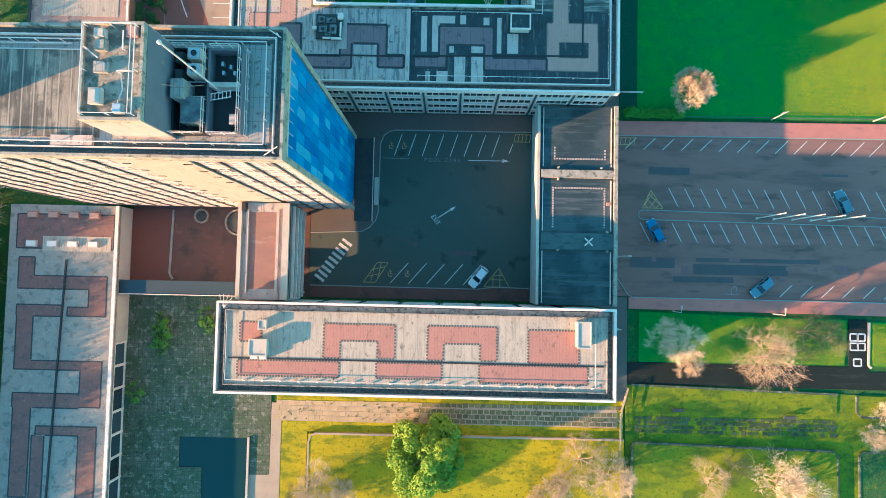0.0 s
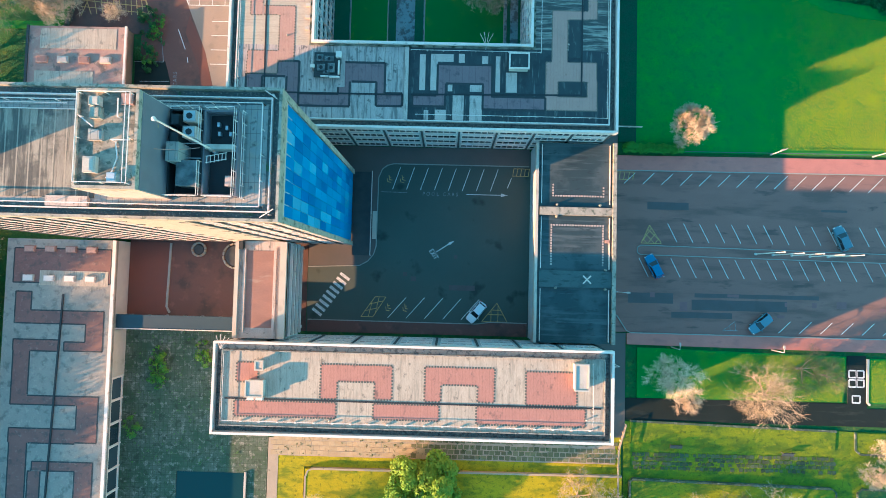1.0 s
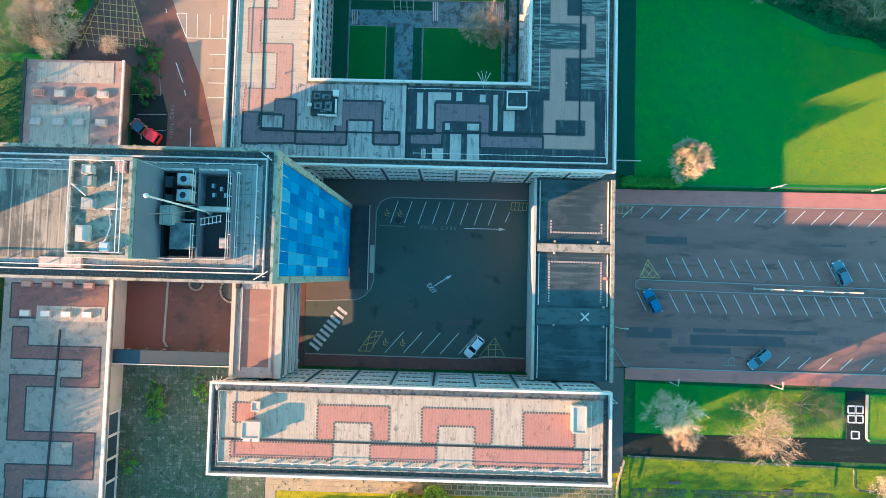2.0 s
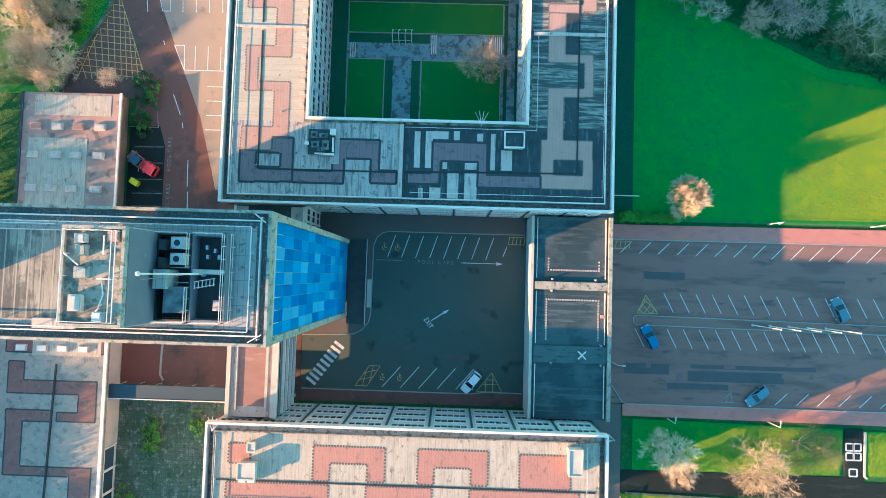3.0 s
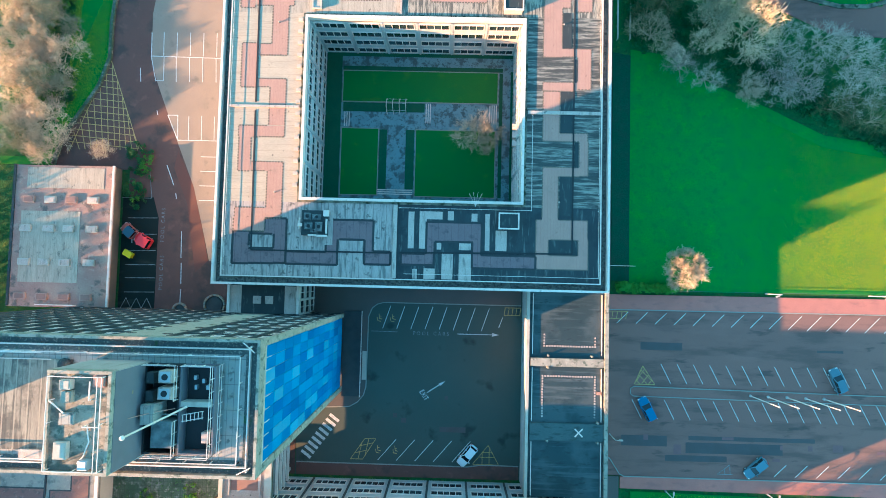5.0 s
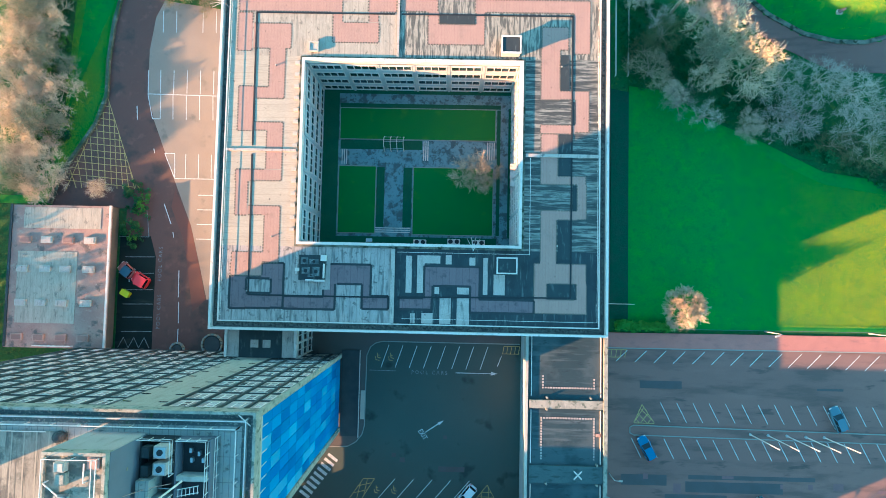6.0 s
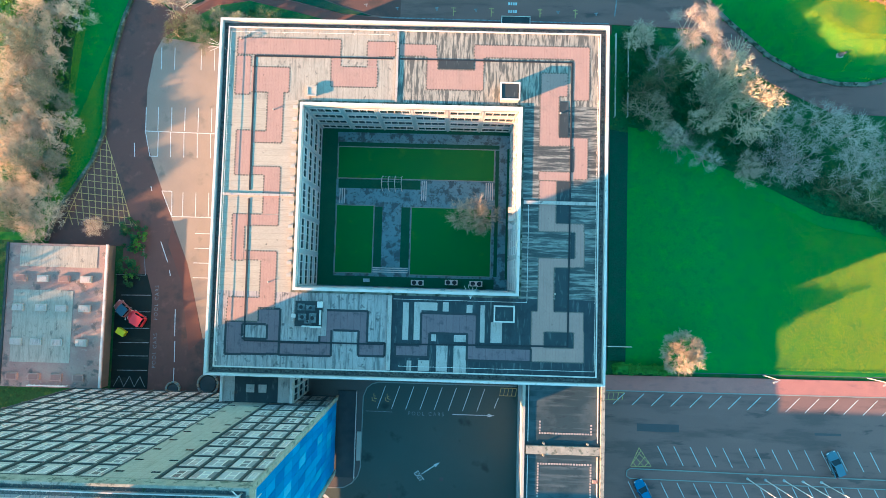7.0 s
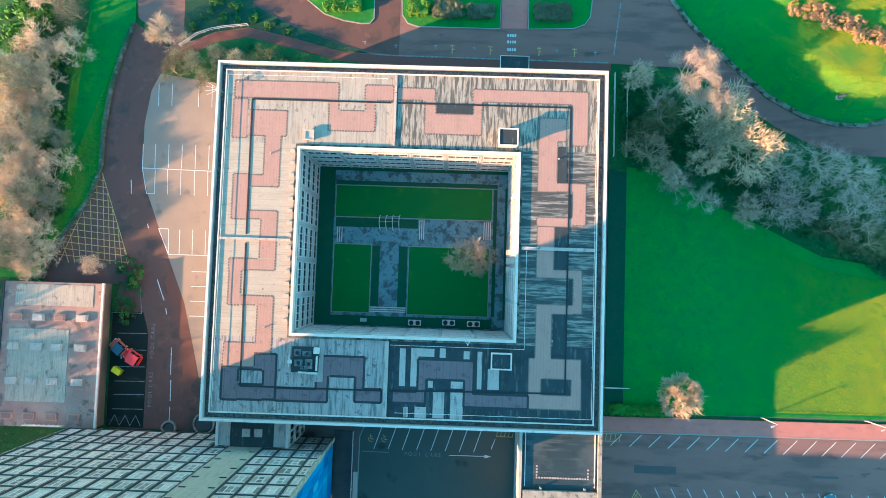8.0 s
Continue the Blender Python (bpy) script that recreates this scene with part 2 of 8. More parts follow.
GLASS = material("window_glass", (0.03, 0.045, 0.055), 0.08, grain=0, spec=0.6, obj_random=0.6)
BLUE_PANEL = material("blue_glazed_panel", (0.012, 0.19, 0.55), 0.35, grain=0.06, obj_random=0.55, spec=0.5)
STEEL = material("galvanised_steel", (0.5, 0.51, 0.52), 0.45, 0.6, second=(0.38, 0.39, 0.4), scale=1.5, grain=0.1)
BARK = material("pale_bark", (0.4, 0.31, 0.22), 0.9, second=(0.24, 0.18, 0.13), scale=1.5, grain=0.3, obj_random=0.3)
TWIG = material("bare_twigs", (0.64, 0.5, 0.36), 0.9, second=(0.48, 0.38, 0.27), scale=0.5, grain=0, obj_random=0.25)
LEAF = material("evergreen_leaves", (0.11, 0.2, 0.022), 0.7, second=(0.19, 0.25, 0.02), scale=0.8, grain=0, obj_random=0.3)
IVY = material("ivy_leaves", (0.022, 0.085, 0.026), 0.7, second=(0.05, 0.11, 0.024), scale=0.8, grain=0, obj_random=0.3)
HEDGE = material("hedge_leaves", (0.11, 0.23, 0.028), 0.8, second=(0.065, 0.15, 0.02), scale=1.2, grain=0)
BRIDGE_FELT = material("ponded_roof_felt", (0.036, 0.052, 0.055), 0.45, second=(0.022, 0.034, 0.038), scale=0.22, grain=0.2, spec=0.4, layers=[((0.11, 0.125, 0.125), 0.8, (0.12, 1.6, 1), 0.52, 0.66, 0.7), ((0.09, 0.105, 0.105), 0.12, (1, 1, 1), 0.48, 0.58, 0.6), ((0.018, 0.026, 0.03), 1.6, (0.3, 1.0, 1), 0.58, 0.66, 0.7)])
BRIDGE_STRIP = material("grey_green_felt", (0.09, 0.11, 0.108), 0.7, second=(0.06, 0.078, 0.08), scale=0.5, grain=0.35, grain_scale=7, layers=[((0.03, 0.04, 0.042), 1.2, (0.5, 1.4, 1), 0.54, 0.64, 0.7)])
# Weathered streaks, strengthened to put the roof's shadow bands into the colour.
TOWER_FELT = material("shadow_streaked_tower_felt", (0.34, 0.295, 0.23), 0.85, second=(0.24, 0.21, 0.17), scale=0.5, mix=0.9, grain=0.42, grain_scale=7, stretch=(1.4, 0.3, 1), bands=(1.2, 0.14, (0.4, 0.345, 0.27), 0), layers=[((0.07, 0.07, 0.065), 0.7, (2.4, 0.2, 1), 0.46, 0.56, 0.88), ((0.06, 0.062, 0.06), 0.35, (1, 1, 1), 0.5, 0.6, 0.8)])
TOWER_GREY = material("grey_tower_roof", (0.36, 0.335, 0.3), 0.7, second=(0.26, 0.25, 0.23), scale=0.5, grain=0.3, bands=[(0.6, 0.05, (0.12, 0.115, 0.11), 0), (2.4, 0.06, (0.13, 0.12, 0.11), 1)], layers=[((0.37, 0.32, 0.25), 0.8, (1, 1, 1), 0.52, 0.66, 0.7), ((0.06, 0.065, 0.065), 1.0, (1, 1, 1), 0.57, 0.66, 0.75)])
TOWER_GUTTER = material("mossy_tower_gutter", (0.11, 0.12, 0.118), 0.85, second=(0.06, 0.072, 0.075), scale=0.8, grain=0.35, grain_scale=8, layers=[((0.4, 0.36, 0.29), 4.5, (1, 1, 1), 0.54, 0.66, 0.7), ((0.06, 0.11, 0.03), 0.9, (1, 1, 1), 0.6, 0.68, 0.8)])
WING_PALE = material("weathered_wing_felt", (0.3, 0.265, 0.225), 0.85, second=(0.22, 0.2, 0.175), scale=0.35, grain=0.3, grain_scale=9, layers=[((0.12, 0.12, 0.11), 0.7, (1, 1, 1), 0.52, 0.64, 0.75), ((0.4, 0.34, 0.28), 1.5, (1, 1, 1), 0.57, 0.68, 0.6)])
TOWER_PARAPET = material("weathered_parapet", (0.4, 0.345, 0.275), 0.85, second=(0.26, 0.235, 0.19), scale=0.8, mix=0.9, grain=0.35, grain_scale=8, layers=[((0.07, 0.085, 0.06), 1.3, (1, 1, 1), 0.54, 0.62, 0.8), ((0.5, 0.42, 0.33), 2.4, (1, 1, 1), 0.57, 0.66, 0.7)])
SLATE_FELT = material("streaked_slate_felt", (0.05, 0.057, 0.062), 0.75, second=(0.035, 0.04, 0.045), scale=0.5, mix=0.8, grain=0.4, grain_scale=7, stretch=(1.9, 0.35, 1), layers=[((0.19, 0.185, 0.17), 1.0, (2.4, 0.22, 1), 0.56, 0.68, 0.7), ((0.03, 0.035, 0.04), 0.5, (1, 1, 1), 0.5, 0.6, 0.8)])
ANNEX_FELT = material("patchy_red_felt", (0.32, 0.18, 0.15), 0.85, second=(0.4, 0.27, 0.21), scale=0.35, mix=0.8, grain=0.3, grain_scale=8, layers=[((0.085, 0.085, 0.078), 0.5, (1, 1, 1), 0.55, 0.64, 0.8), ((0.48, 0.36, 0.28), 1.2, (1, 1, 1), 0.6, 0.68, 0.6)])
DARK_WALL = material("brown_brick_wall", (0.17, 0.14, 0.11), 0.85, second=(0.11, 0.1, 0.085), scale=0.8, grain=0.3)
TOWER_WALL = material("pinkish_spandrel", (0.54, 0.43, 0.385), 0.7, second=(0.42, 0.345, 0.31), scale=0.7, grain=0.25, grain_scale=6, spot=(0.2, 0.195, 0.175), spot_scale=0.8, spot_lo=0.6, spot_hi=0.8)
LIT_GLASS = material("blinded_window_glass", (0.44, 0.37, 0.35), 0.12, grain=0, spec=0.5, obj_random=0.55)
MOSS_LEDGE = material("mossy_ledge", (0.09, 0.095, 0.075), 0.9, second=(0.3, 0.27, 0.21), scale=0.9, mix=0.8, grain=0.4, grain_scale=6, spot=(0.03, 0.04, 0.02), spot_scale=1.2, spot_lo=0.52, spot_hi=0.6)
SLAB_LEDGE = material("streaked_pale_gutter", (0.34, 0.3, 0.25), 0.8, second=(0.22, 0.205, 0.18), scale=0.8, grain=0.35, grain_scale=8, layers=[((0.05, 0.055, 0.058), 1.1, (1.3, 1.3, 1), 0.5, 0.6, 0.8), ((0.45, 0.4, 0.32), 2.5, (1, 1, 1), 0.58, 0.66, 0.6)])
GUTTER = material("stained_gutter", (0.12, 0.12, 0.115), 0.8, second=(0.22, 0.205, 0.175), scale=0.9, mix=0.8, grain=0.35, grain_scale=8, layers=[((0.025, 0.03, 0.032), 2.6, (1, 1, 1), 0.44, 0.62, 0.85), ((0.33, 0.29, 0.23), 4.5, (1, 1, 1), 0.58, 0.66, 0.7)])
BLADE = material("sunlit_blades", (0.46, 0.46, 0.013), 0.8, second=(0.54, 0.5, 0.012), scale=0.15, grain=0)
WING_RED = material("dull_red_felt", (0.2, 0.105, 0.09), 0.85, second=(0.14, 0.08, 0.075), scale=0.4, grain=0.25, grain_scale=10, layers=[((0.085, 0.07, 0.068), 0.7, (1, 1, 1), 0.53, 0.64, 0.7), ((0.3, 0.19, 0.16), 1.6, (1, 1, 1), 0.58, 0.68, 0.6)])
# Shade on the walkway canopy is put into this dark blue base.
BLUE_FELT = material("shaded_blue_sheet_roof", (0.022, 0.045, 0.062), 0.5, second=(0.036, 0.06, 0.075), scale=0.3, stretch=(0.3, 2.0, 1), grain=0.2)
SLATE_GREY = material("slate_grey", (0.17, 0.158, 0.175), 0.7, second=(0.13, 0.125, 0.14), scale=0.6, grain=0.2)
# The garden path's shade is put into this near-black colour.
DARK_PATH = material("dark_path_tarmac", (0.016, 0.022, 0.02), 0.8, second=(0.025, 0.03, 0.027), scale=0.2, grain=0.3, grain_scale=20, spec=0.1, layers=[((0.05, 0.055, 0.045), 0.5, (0.3, 1.4, 1), 0.56, 0.68, 0.6)])
PLANTED = material("dark_planted_strip", (0.022, 0.07, 0.036), 0.95, second=(0.035, 0.06, 0.042), scale=0.6, grain=0.45, grain_scale=4, bump=0.8, bump_size=0.1)
# Lawn grass darkened: the courtyard's shade is put into this colour.
COURT_GRASS = material("shaded_courtyard_grass", (0.035, 0.16, 0.032), 0.9, second=(0.05, 0.18, 0.026), scale=0.3, grain=0.4, grain_scale=6, bump=0.4, spot=(0.12, 0.22, 0.02), spot_scale=0.4, spot_lo=0.58, spot_hi=0.9)

# ---- building helpers ----


def box(bm, x0, y0, z0, x1, y1, z1):
    v = [bm.verts.new((x, y, z)) for z in (z0, z1) for x, y in ((x0, y0), (x1, y0), (x1, y1), (x0, y1))]
    for q in ((3, 2, 1, 0), (4, 5, 6, 7), (0, 1, 5, 4), (1, 2, 6, 5), (2, 3, 7, 6), (3, 0, 4, 7)):
        bm.faces.new([v[i] for i in q])


def prism(bm, pts, z0, z1):
    area = sum(a[0] * b[1] - b[0] * a[1] for a, b in zip(pts, pts[1:] + pts[:1]))
    pts = pts if area > 0 else pts[::-1]
    lo, hi = [bm.verts.new((x, y, z0)) for x, y in pts], [bm.verts.new((x, y, z1)) for x, y in pts]
    bm.faces.new(hi)
    bm.faces.new(lo[::-1])
    for i in range(len(pts)):
        j = (i + 1) % len(pts)
        bm.faces.new((lo[i], lo[j], hi[j], hi[i]))


def bar(bm, a, b, w, h=None, sides=4):
    """A straight bar from a to b, w wide."""
    a, b = Vector(a), Vector(b)
    d = (b - a).normalized()
    side = d.cross(Vector((0, 0, 1)) if abs(d.z) < 0.9 else Vector((1, 0, 0))).normalized()
    up = side.cross(d)
    h = w if h is None else h
    rings = []
    for p in (a, b):
        rings.append([bm.verts.new(p + side * (w / 2 * math.cos(k)) * 1.414 + up * (h / 2 * math.sin(k)) * 1.414) for k in [math.tau * (i + 0.5) / sides for i in range(sides)]])
    for i in range(sides):
        j = (i + 1) % sides
        bm.faces.new((rings[0][i], rings[0][j], rings[1][j], rings[1][i]))
    bm.faces.new(rings[0][::-1])
    bm.faces.new(rings[1])


def mesh_of(name, bm, mat):
    bmesh.ops.recalc_face_normals(bm, faces=bm.faces)
    me = bpy.data.meshes.new(name)
    bm.to_mesh(me)
    bm.free()
    me.materials.append(mat)
    return me


def part(name, bm, mat, parent=None, label=""):
    ob = new(name, bm if isinstance(bm, bpy.types.Mesh) else mesh_of(name, bm, mat))
    if parent:
        ob.parent = parent
    return tagged(ob, label)


def boxes(name, rects, mat, parent=None, label=""):
    bm = bmesh.new()
    for r in rects:
        box(bm, *r)
    return part(name, bm, mat, parent, label)


def slab(name, pts, z0, z1, mat, label="", category="ground", kind="structure"):
    bm = bmesh.new()
    prism(bm, pts, z0, z1)
    return tagged(part(name, bm, mat), label, category, kind=kind)


def rect(x0, y0, x1, y1):
    return [(x0, y0), (x1, y0), (x1, y1), (x0, y1)]


def empty(name, at=(0, 0, 0), label="", category="", group=""):
    ob = new(name)
    ob.location = at
    return tagged(ob, label, category, group)


def ring(bm, x0, y0, x1, y1, w, z0, z1):
    """A rectangular frame of one piece."""
    loops = [[bm.verts.new((x, y, z)) for x, y in rect(x0 + k, y0 + k, x1 - k, y1 - k)] for z in (z0, z1) for k in (0, w)]
    lo_out, lo_in, hi_out, hi_in = loops
    for i in range(4):
        j = (i + 1) % 4
        bm.faces.new((lo_out[i], lo_out[j], hi_out[j], hi_out[i]))
        bm.faces.new((lo_in[j], lo_in[i], hi_in[i], hi_in[j]))
        bm.faces.new((hi_out[i], hi_out[j], hi_in[j], hi_in[i]))
        bm.faces.new((lo_out[j], lo_out[i], lo_in[i], lo_in[j]))


# ---- ground ----
slab("ground", rect(-1500, -1500, 1500, 1500), -1.0, -0.12, EARTH, "rough grassy ground reaching far away", "ground")
slab("road_forecourt", rect(-23, -9.2, 29, 23.2), -0.5, 0.0, ASPHALT, "dark asphalt of the enclosed forecourt", "road")
slab("road_car_park", [(29, -7.9), (140, -8.1), (140, 20.6), (29, 20.3)], -0.5, 0.0, LOT_ASPHALT, "worn purple-grey asphalt car park", "road")
slab("pavement_car_park", [(29, 20.45), (140, 20.9), (140, 23.6), (29, 23.0)], -0.5, 0.12, PINK_PAVING, "pink paved footpath beside the car park", "pavement")
slab("pavement_garden", [(32.8, -10.0), (140, -10.9), (140, -8.25), (32.8, -8.05)], -0.5, 0.12, PINK_PAVING, "pink paved footpath beside the lawn", "pavement")
slab("pavement_building_edge", rect(26.4, -26, 32.6, -8.05), -0.5, 0.05, FOOTWAY, "dark tarmac path round the block", "pavement")
slab("planting_east", [(31, 25.4), (34.1, 25.4), (34.1, 65.4), (31, 66)], -0.5, 0.05, PLANTED, "dark planted strip beside the block", "planting bed")
slab("lawn_north_east", [(34.1, 23.7), (140, 24.2), (140, 47.5), (79, 50.2), (68, 51.8), (58, 56.6), (47, 61.2), (41, 65.6), (34.1, 66.5)], -0.5, 0.06, GRASS, "large smooth mown lawn", "lawn")
slab("lawn_round", [(41.8, 110), (41.8, 96.9), (45.4, 92.4), (51.9, 85.9), (58.9, 79.9), (64.9, 76.6), (70.8, 75.2), (75.7, 75.2), (82, 77), (90, 83), (90, 130), (42, 130)], -0.5, 0.05, GRASS, "mown lawn inside the curved drive", "lawn")
slab("road_drive", [(27, 79.5), (31, 85), (45, 84.5), (60, 74.5), (70, 69.8), (140, 68), (140, 90), (84, 76.6), (75.7, 74.9), (70.8, 74.9), (64.8, 76.3), (58.7, 79.6), (51.7, 85.6), (45.2, 92.1), (41.5, 96.7), (41.5, 130), (-60, 130), (-54, 91), (-46, 84.5), (-38, 79.5)], -0.5, 0.0, LOT_ASPHALT, "asphalt drive past the building", "road")
slab("road_drive_west", [(-36, 110), (-33.5, 94.2), (-26, 90.4), (-17.5, 87.4), (-12.0, 85.8), (-6.8, 85.4), (-6.8, 110)], -0.3, 0.008, BROWN_TARMAC, "reddish worn tarmac of the drive", "road")
slab("road_west", [(-54.5, 90), (-56.6, 83.8), (-58.2, 76.6), (-58.9, 69.4), (-58.9, 63.2), (-60.6, 58.1), (-63.8, 53), (-66.5, 48.9), (-68, 43), (-54.5, 43), (-54.5, 18), (-33, 18), (-33, 78.4), (-46, 84.4)], -0.5, 0.0, BROWN_TARMAC, "brownish tarmac service road", "road")
slab("car_park_west", [(-49.4, 80.9), (-50.9, 77.8), (-51.8, 71.6), (-51.7, 63.5), (-50.4, 58.9), (-48.3, 53.5), (-46.4, 48.6), (-42.9, 40.1), (-40.8, 32), (-39.6, 27.1), (-33.2, 27), (-33.2, 79)], -0.4, 0.006, PALE_TARMAC, "pale worn tarmac parking area", "car park")
slab("lawn_south_east", [(34.6, -10.5), (70.6, -11.2), (70.0, -19.0), (34.6, -19.1)], -0.5, 0.08, GRASS, "mown lawn with young trees", "lawn")
slab("lawn_far_east", [(74.6, -11.4), (140, -12.2), (140, -19.3), (74.2, -19.1)], -0.5, 0.08, GRASS, "mown lawn edged with pale stone", "lawn")
slab("path_garden", [(31, -19.2), (74.1, -19.2), (74.1, -20), (140, -20), (140, -23.3), (29, -22.9), (29, -19.2)], -0.5, 0.0, DARK_PATH, "dark tarmac garden path", "path")
slab("lawn_garden_base", [(32.4, -23.2), (69, -23.9), (72, -24), (140, -24), (140, -90), (32.4, -90)], -0.5, -0.01, GARDEN_GRASS, "mossy garden ground between the beds", "lawn")
slab("lawn_strip", [(33.6, -23.2), (68.7, -24.0), (68.5, -27.2), (33.7, -26.7)], -0.5, 0.15, GARDEN_GRASS, "mossy yellow-green lawn strip", "lawn")
slab("lawn_garden_east", [(33.5, -32.9), (68.3, -33.6), (68.2, -90), (33.6, -90)], -0.5, 0.65, GARDEN_GRASS, "mossy sunlit garden lawn", "lawn")
slab("lawn_garden", [(-22.2, -32.6), (32, -32.5), (31.9, -90), (-22, -90)], -0.5, 0.65, MOSS_GRASS, "mossy yellow-green garden lawn", "lawn")
slab("lawn_border", [(-28, -23.2), (32, -23.2), (32, -32.4), (-22.5, -32.4), (-22.5, -90), (-27.2, -90)], -0.5, 0.02, MOSS_GRASS, "mossy grass border beside the path", "lawn")
slab("pavement_terrace", [(-28.8, -27.6), (31, -26.9), (31, -30.6), (-27, -30.6), (-27, -90), (-32.6, -90), (-32.6, -40), (-28.8, -40)], -0.5, 0.05, FLAGS, "sunlit flagstone terrace path", "pavement")
slab("pavement_west_yard", [(-55, -9.35), (-28.9, -9.35), (-28.9, -44), (-32.7, -44), (-32.7, -33.8), (-44.6, -33.8), (-44.6, -39), (-40.6, -39), (-40.6, -90), (-55, -90)], -0.5, 0.03, MOSSY_PAVING, "mossy grey paving of the garden yard", "pavement")
slab("pond", [(-44.6, -33.8), (-32.7, -33.8), (-32.7, -90), (-40.6, -90), (-40.6, -39), (-44.6, -39)], -0.6, -0.1, WATER, "still dark garden pond", "pond")
slab("road_west_yard", rect(-54.5, -9.2, -23.1, 7.4), -0.5, 0.0, BROWN_TARMAC, "reddish tarmac service yard", "road")
slab("pavement_courtyard", rect(-20, 37, 13.5, 65.2), -0.5, 0.0, WET_SLATE, "wet blue-grey courtyard paving", "pavement")
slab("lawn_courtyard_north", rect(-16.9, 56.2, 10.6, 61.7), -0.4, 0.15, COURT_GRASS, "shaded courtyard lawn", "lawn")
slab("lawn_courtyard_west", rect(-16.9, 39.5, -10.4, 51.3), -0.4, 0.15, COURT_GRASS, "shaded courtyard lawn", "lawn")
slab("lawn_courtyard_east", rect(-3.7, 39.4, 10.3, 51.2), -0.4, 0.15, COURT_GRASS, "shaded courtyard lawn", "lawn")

# ---- square office block ----
QX0, QY0, QX1, QY1 = -33.3, 23.4, 26.9, 78.4
CX0, CY0, CX1, CY1 = -20.0, 36.9, 13.4, 65.0
ZR = 13.4
square = empty("office_block", (0, 0, 0), "square white office block round a courtyard, four storeys", "building")
wing = [(QX0, QY0, QX1, CY0), (QX0, CY1, QX1, QY1), (QX0, CY0, CX0, CY1), (CX1, CY0, QX1, CY1)]
for x0, y0, x1, y1 in wing:
    boxes("wall", [(x0 + 0.35 * (x0 == QX0), y0 + 0.35 * (y0 == QY0), -0.5, x1 - 0.35 * (x1 == QX1), y1 - 0.35 * (y1 == QY1), 12.6)], WALL_PANEL, square)
bm = bmesh.new()
ring(bm, QX0, QY0, QX1, QY1, 0.34, 12.4, 13.83)
part("parapet", bm, WHITE_METAL, square, "white coated outer coping")
bm = bmesh.new()
ring(bm, QX0 + 0.34, QY0 + 0.34, QX1 - 0.34, QY1 - 0.34, 0.91, 12.5, 12.75)
part("gutter", bm, GUTTER, square, "dark recessed gutter")
bm = bmesh.new()
ring(bm, QX0 + 1.25, QY0 + 1.25, QX1 - 1.25, QY1 - 1.25, 0.16, 12.6, 13.62)
part("upstand", bm, WHITE_METAL, square, "thin white roof kerb")
bm = bmesh.new()
ring(bm, CX0 - 0.4, CY0 - 0.4, CX1 + 0.4, CY1 + 0.4, 0.4, 12.4, 13.83)
part("courtyard_parapet", bm, WHITE_METAL, square, "white coping round the courtyard")
bm = bmesh.new()
ring(bm, CX0 - 0.75, CY0 - 0.75, CX1 + 0.75, CY1 + 0.75, 0.35, 12.5, 13.5)
part("courtyard_ledge", bm, MOSS_LEDGE, square, "mossy dark ledge behind the coping")
dx0, dy0, dx1, dy1 = QX0 + 1.41, QY0 + 1.41, QX1 - 1.41, QY1 - 1.41
ex0, ey0, ex1, ey1 = CX0 - 0.75, CY0 - 0.75, CX1 + 0.75, CY1 + 0.75
boxes("roof_deck", [(dx0, dy0, 12.6, -5.75, ey0, ZR)], SOUTH_FELT, square, "grimy pale grey felted flat roof")
boxes("roof_deck", [(dx0, ey1, 12.6, -5.65, dy1, ZR)], CREAM_FELT, square, "cream felted flat roof")
boxes("roof_deck", [(dx0, ey0, 12.6, ex0, ey1, ZR)], CREAM_FELT_X, square, "cream felted flat roof")
boxes("roof_deck", [(-5.65, ey1, 12.6, dx1, dy1, ZR)], STREAK_FELT, square, "dark-streaked weathered felt roof")
boxes("roof_deck", [(ex1, ey0, 12.6, dx1, ey1, ZR)], STREAK_FELT_X, square, "dark-streaked weathered felt roof")
boxes("roof_deck", [(-5.75, dy0, 12.6, dx1, ey0, ZR)], SLATE_FELT, square, "dark grey felt roof")

# ---- south slab block ----
SX0, SY0, SX1, SY1 = -32.9, -23.0, 26.3, -9.4
SZ = 14.9
slab_block = empty("slab_block", (0, 0, 0), "long white four-storey office block with flat roof", "building")
boxes("wall", [(SX0 + 0.35, SY0 + 0.35, -0.5, SX1 - 0.35, SY1 - 0.35, 14.1)], WALL_PANEL, slab_block)
bm = bmesh.new()
ring(bm, SX0, SY0, SX1, SY1, 0.34, 13.9, 15.3)
part("parapet", bm, WHITE_METAL, slab_block, "white coated outer coping")
bm = bmesh.new()
ring(bm, SX0 + 0.34, SY0 + 0.34, SX1 - 0.34, SY1 - 0.34, 0.91, 14.0, 14.2)
part("gutter", bm, GUTTER, slab_block, "dark recessed gutter")
boxes("ledge", [(SX0 + 0.9, SY1 - 1.22, 14.05, SX1 - 0.9, SY1 - 0.5, 14.6)], SLAB_LEDGE, slab_block, "mossy pale ledge along the edge")
bm = bmesh.new()
ring(bm, SX0 + 1.25, SY0 + 1.25, SX1 - 1.25, SY1 - 1.25, 0.14, 14.1, 15.15)
part("upstand", bm, SLAB_LEDGE, slab_block, "stained pale roof kerb")
boxes("roof_deck", [(SX0 + 1.39, SY0 + 1.39, 14.1, SX1 - 1.39, SY1 - 1.39, SZ)], CREAM_FELT, slab_block, "cream felted flat roof")

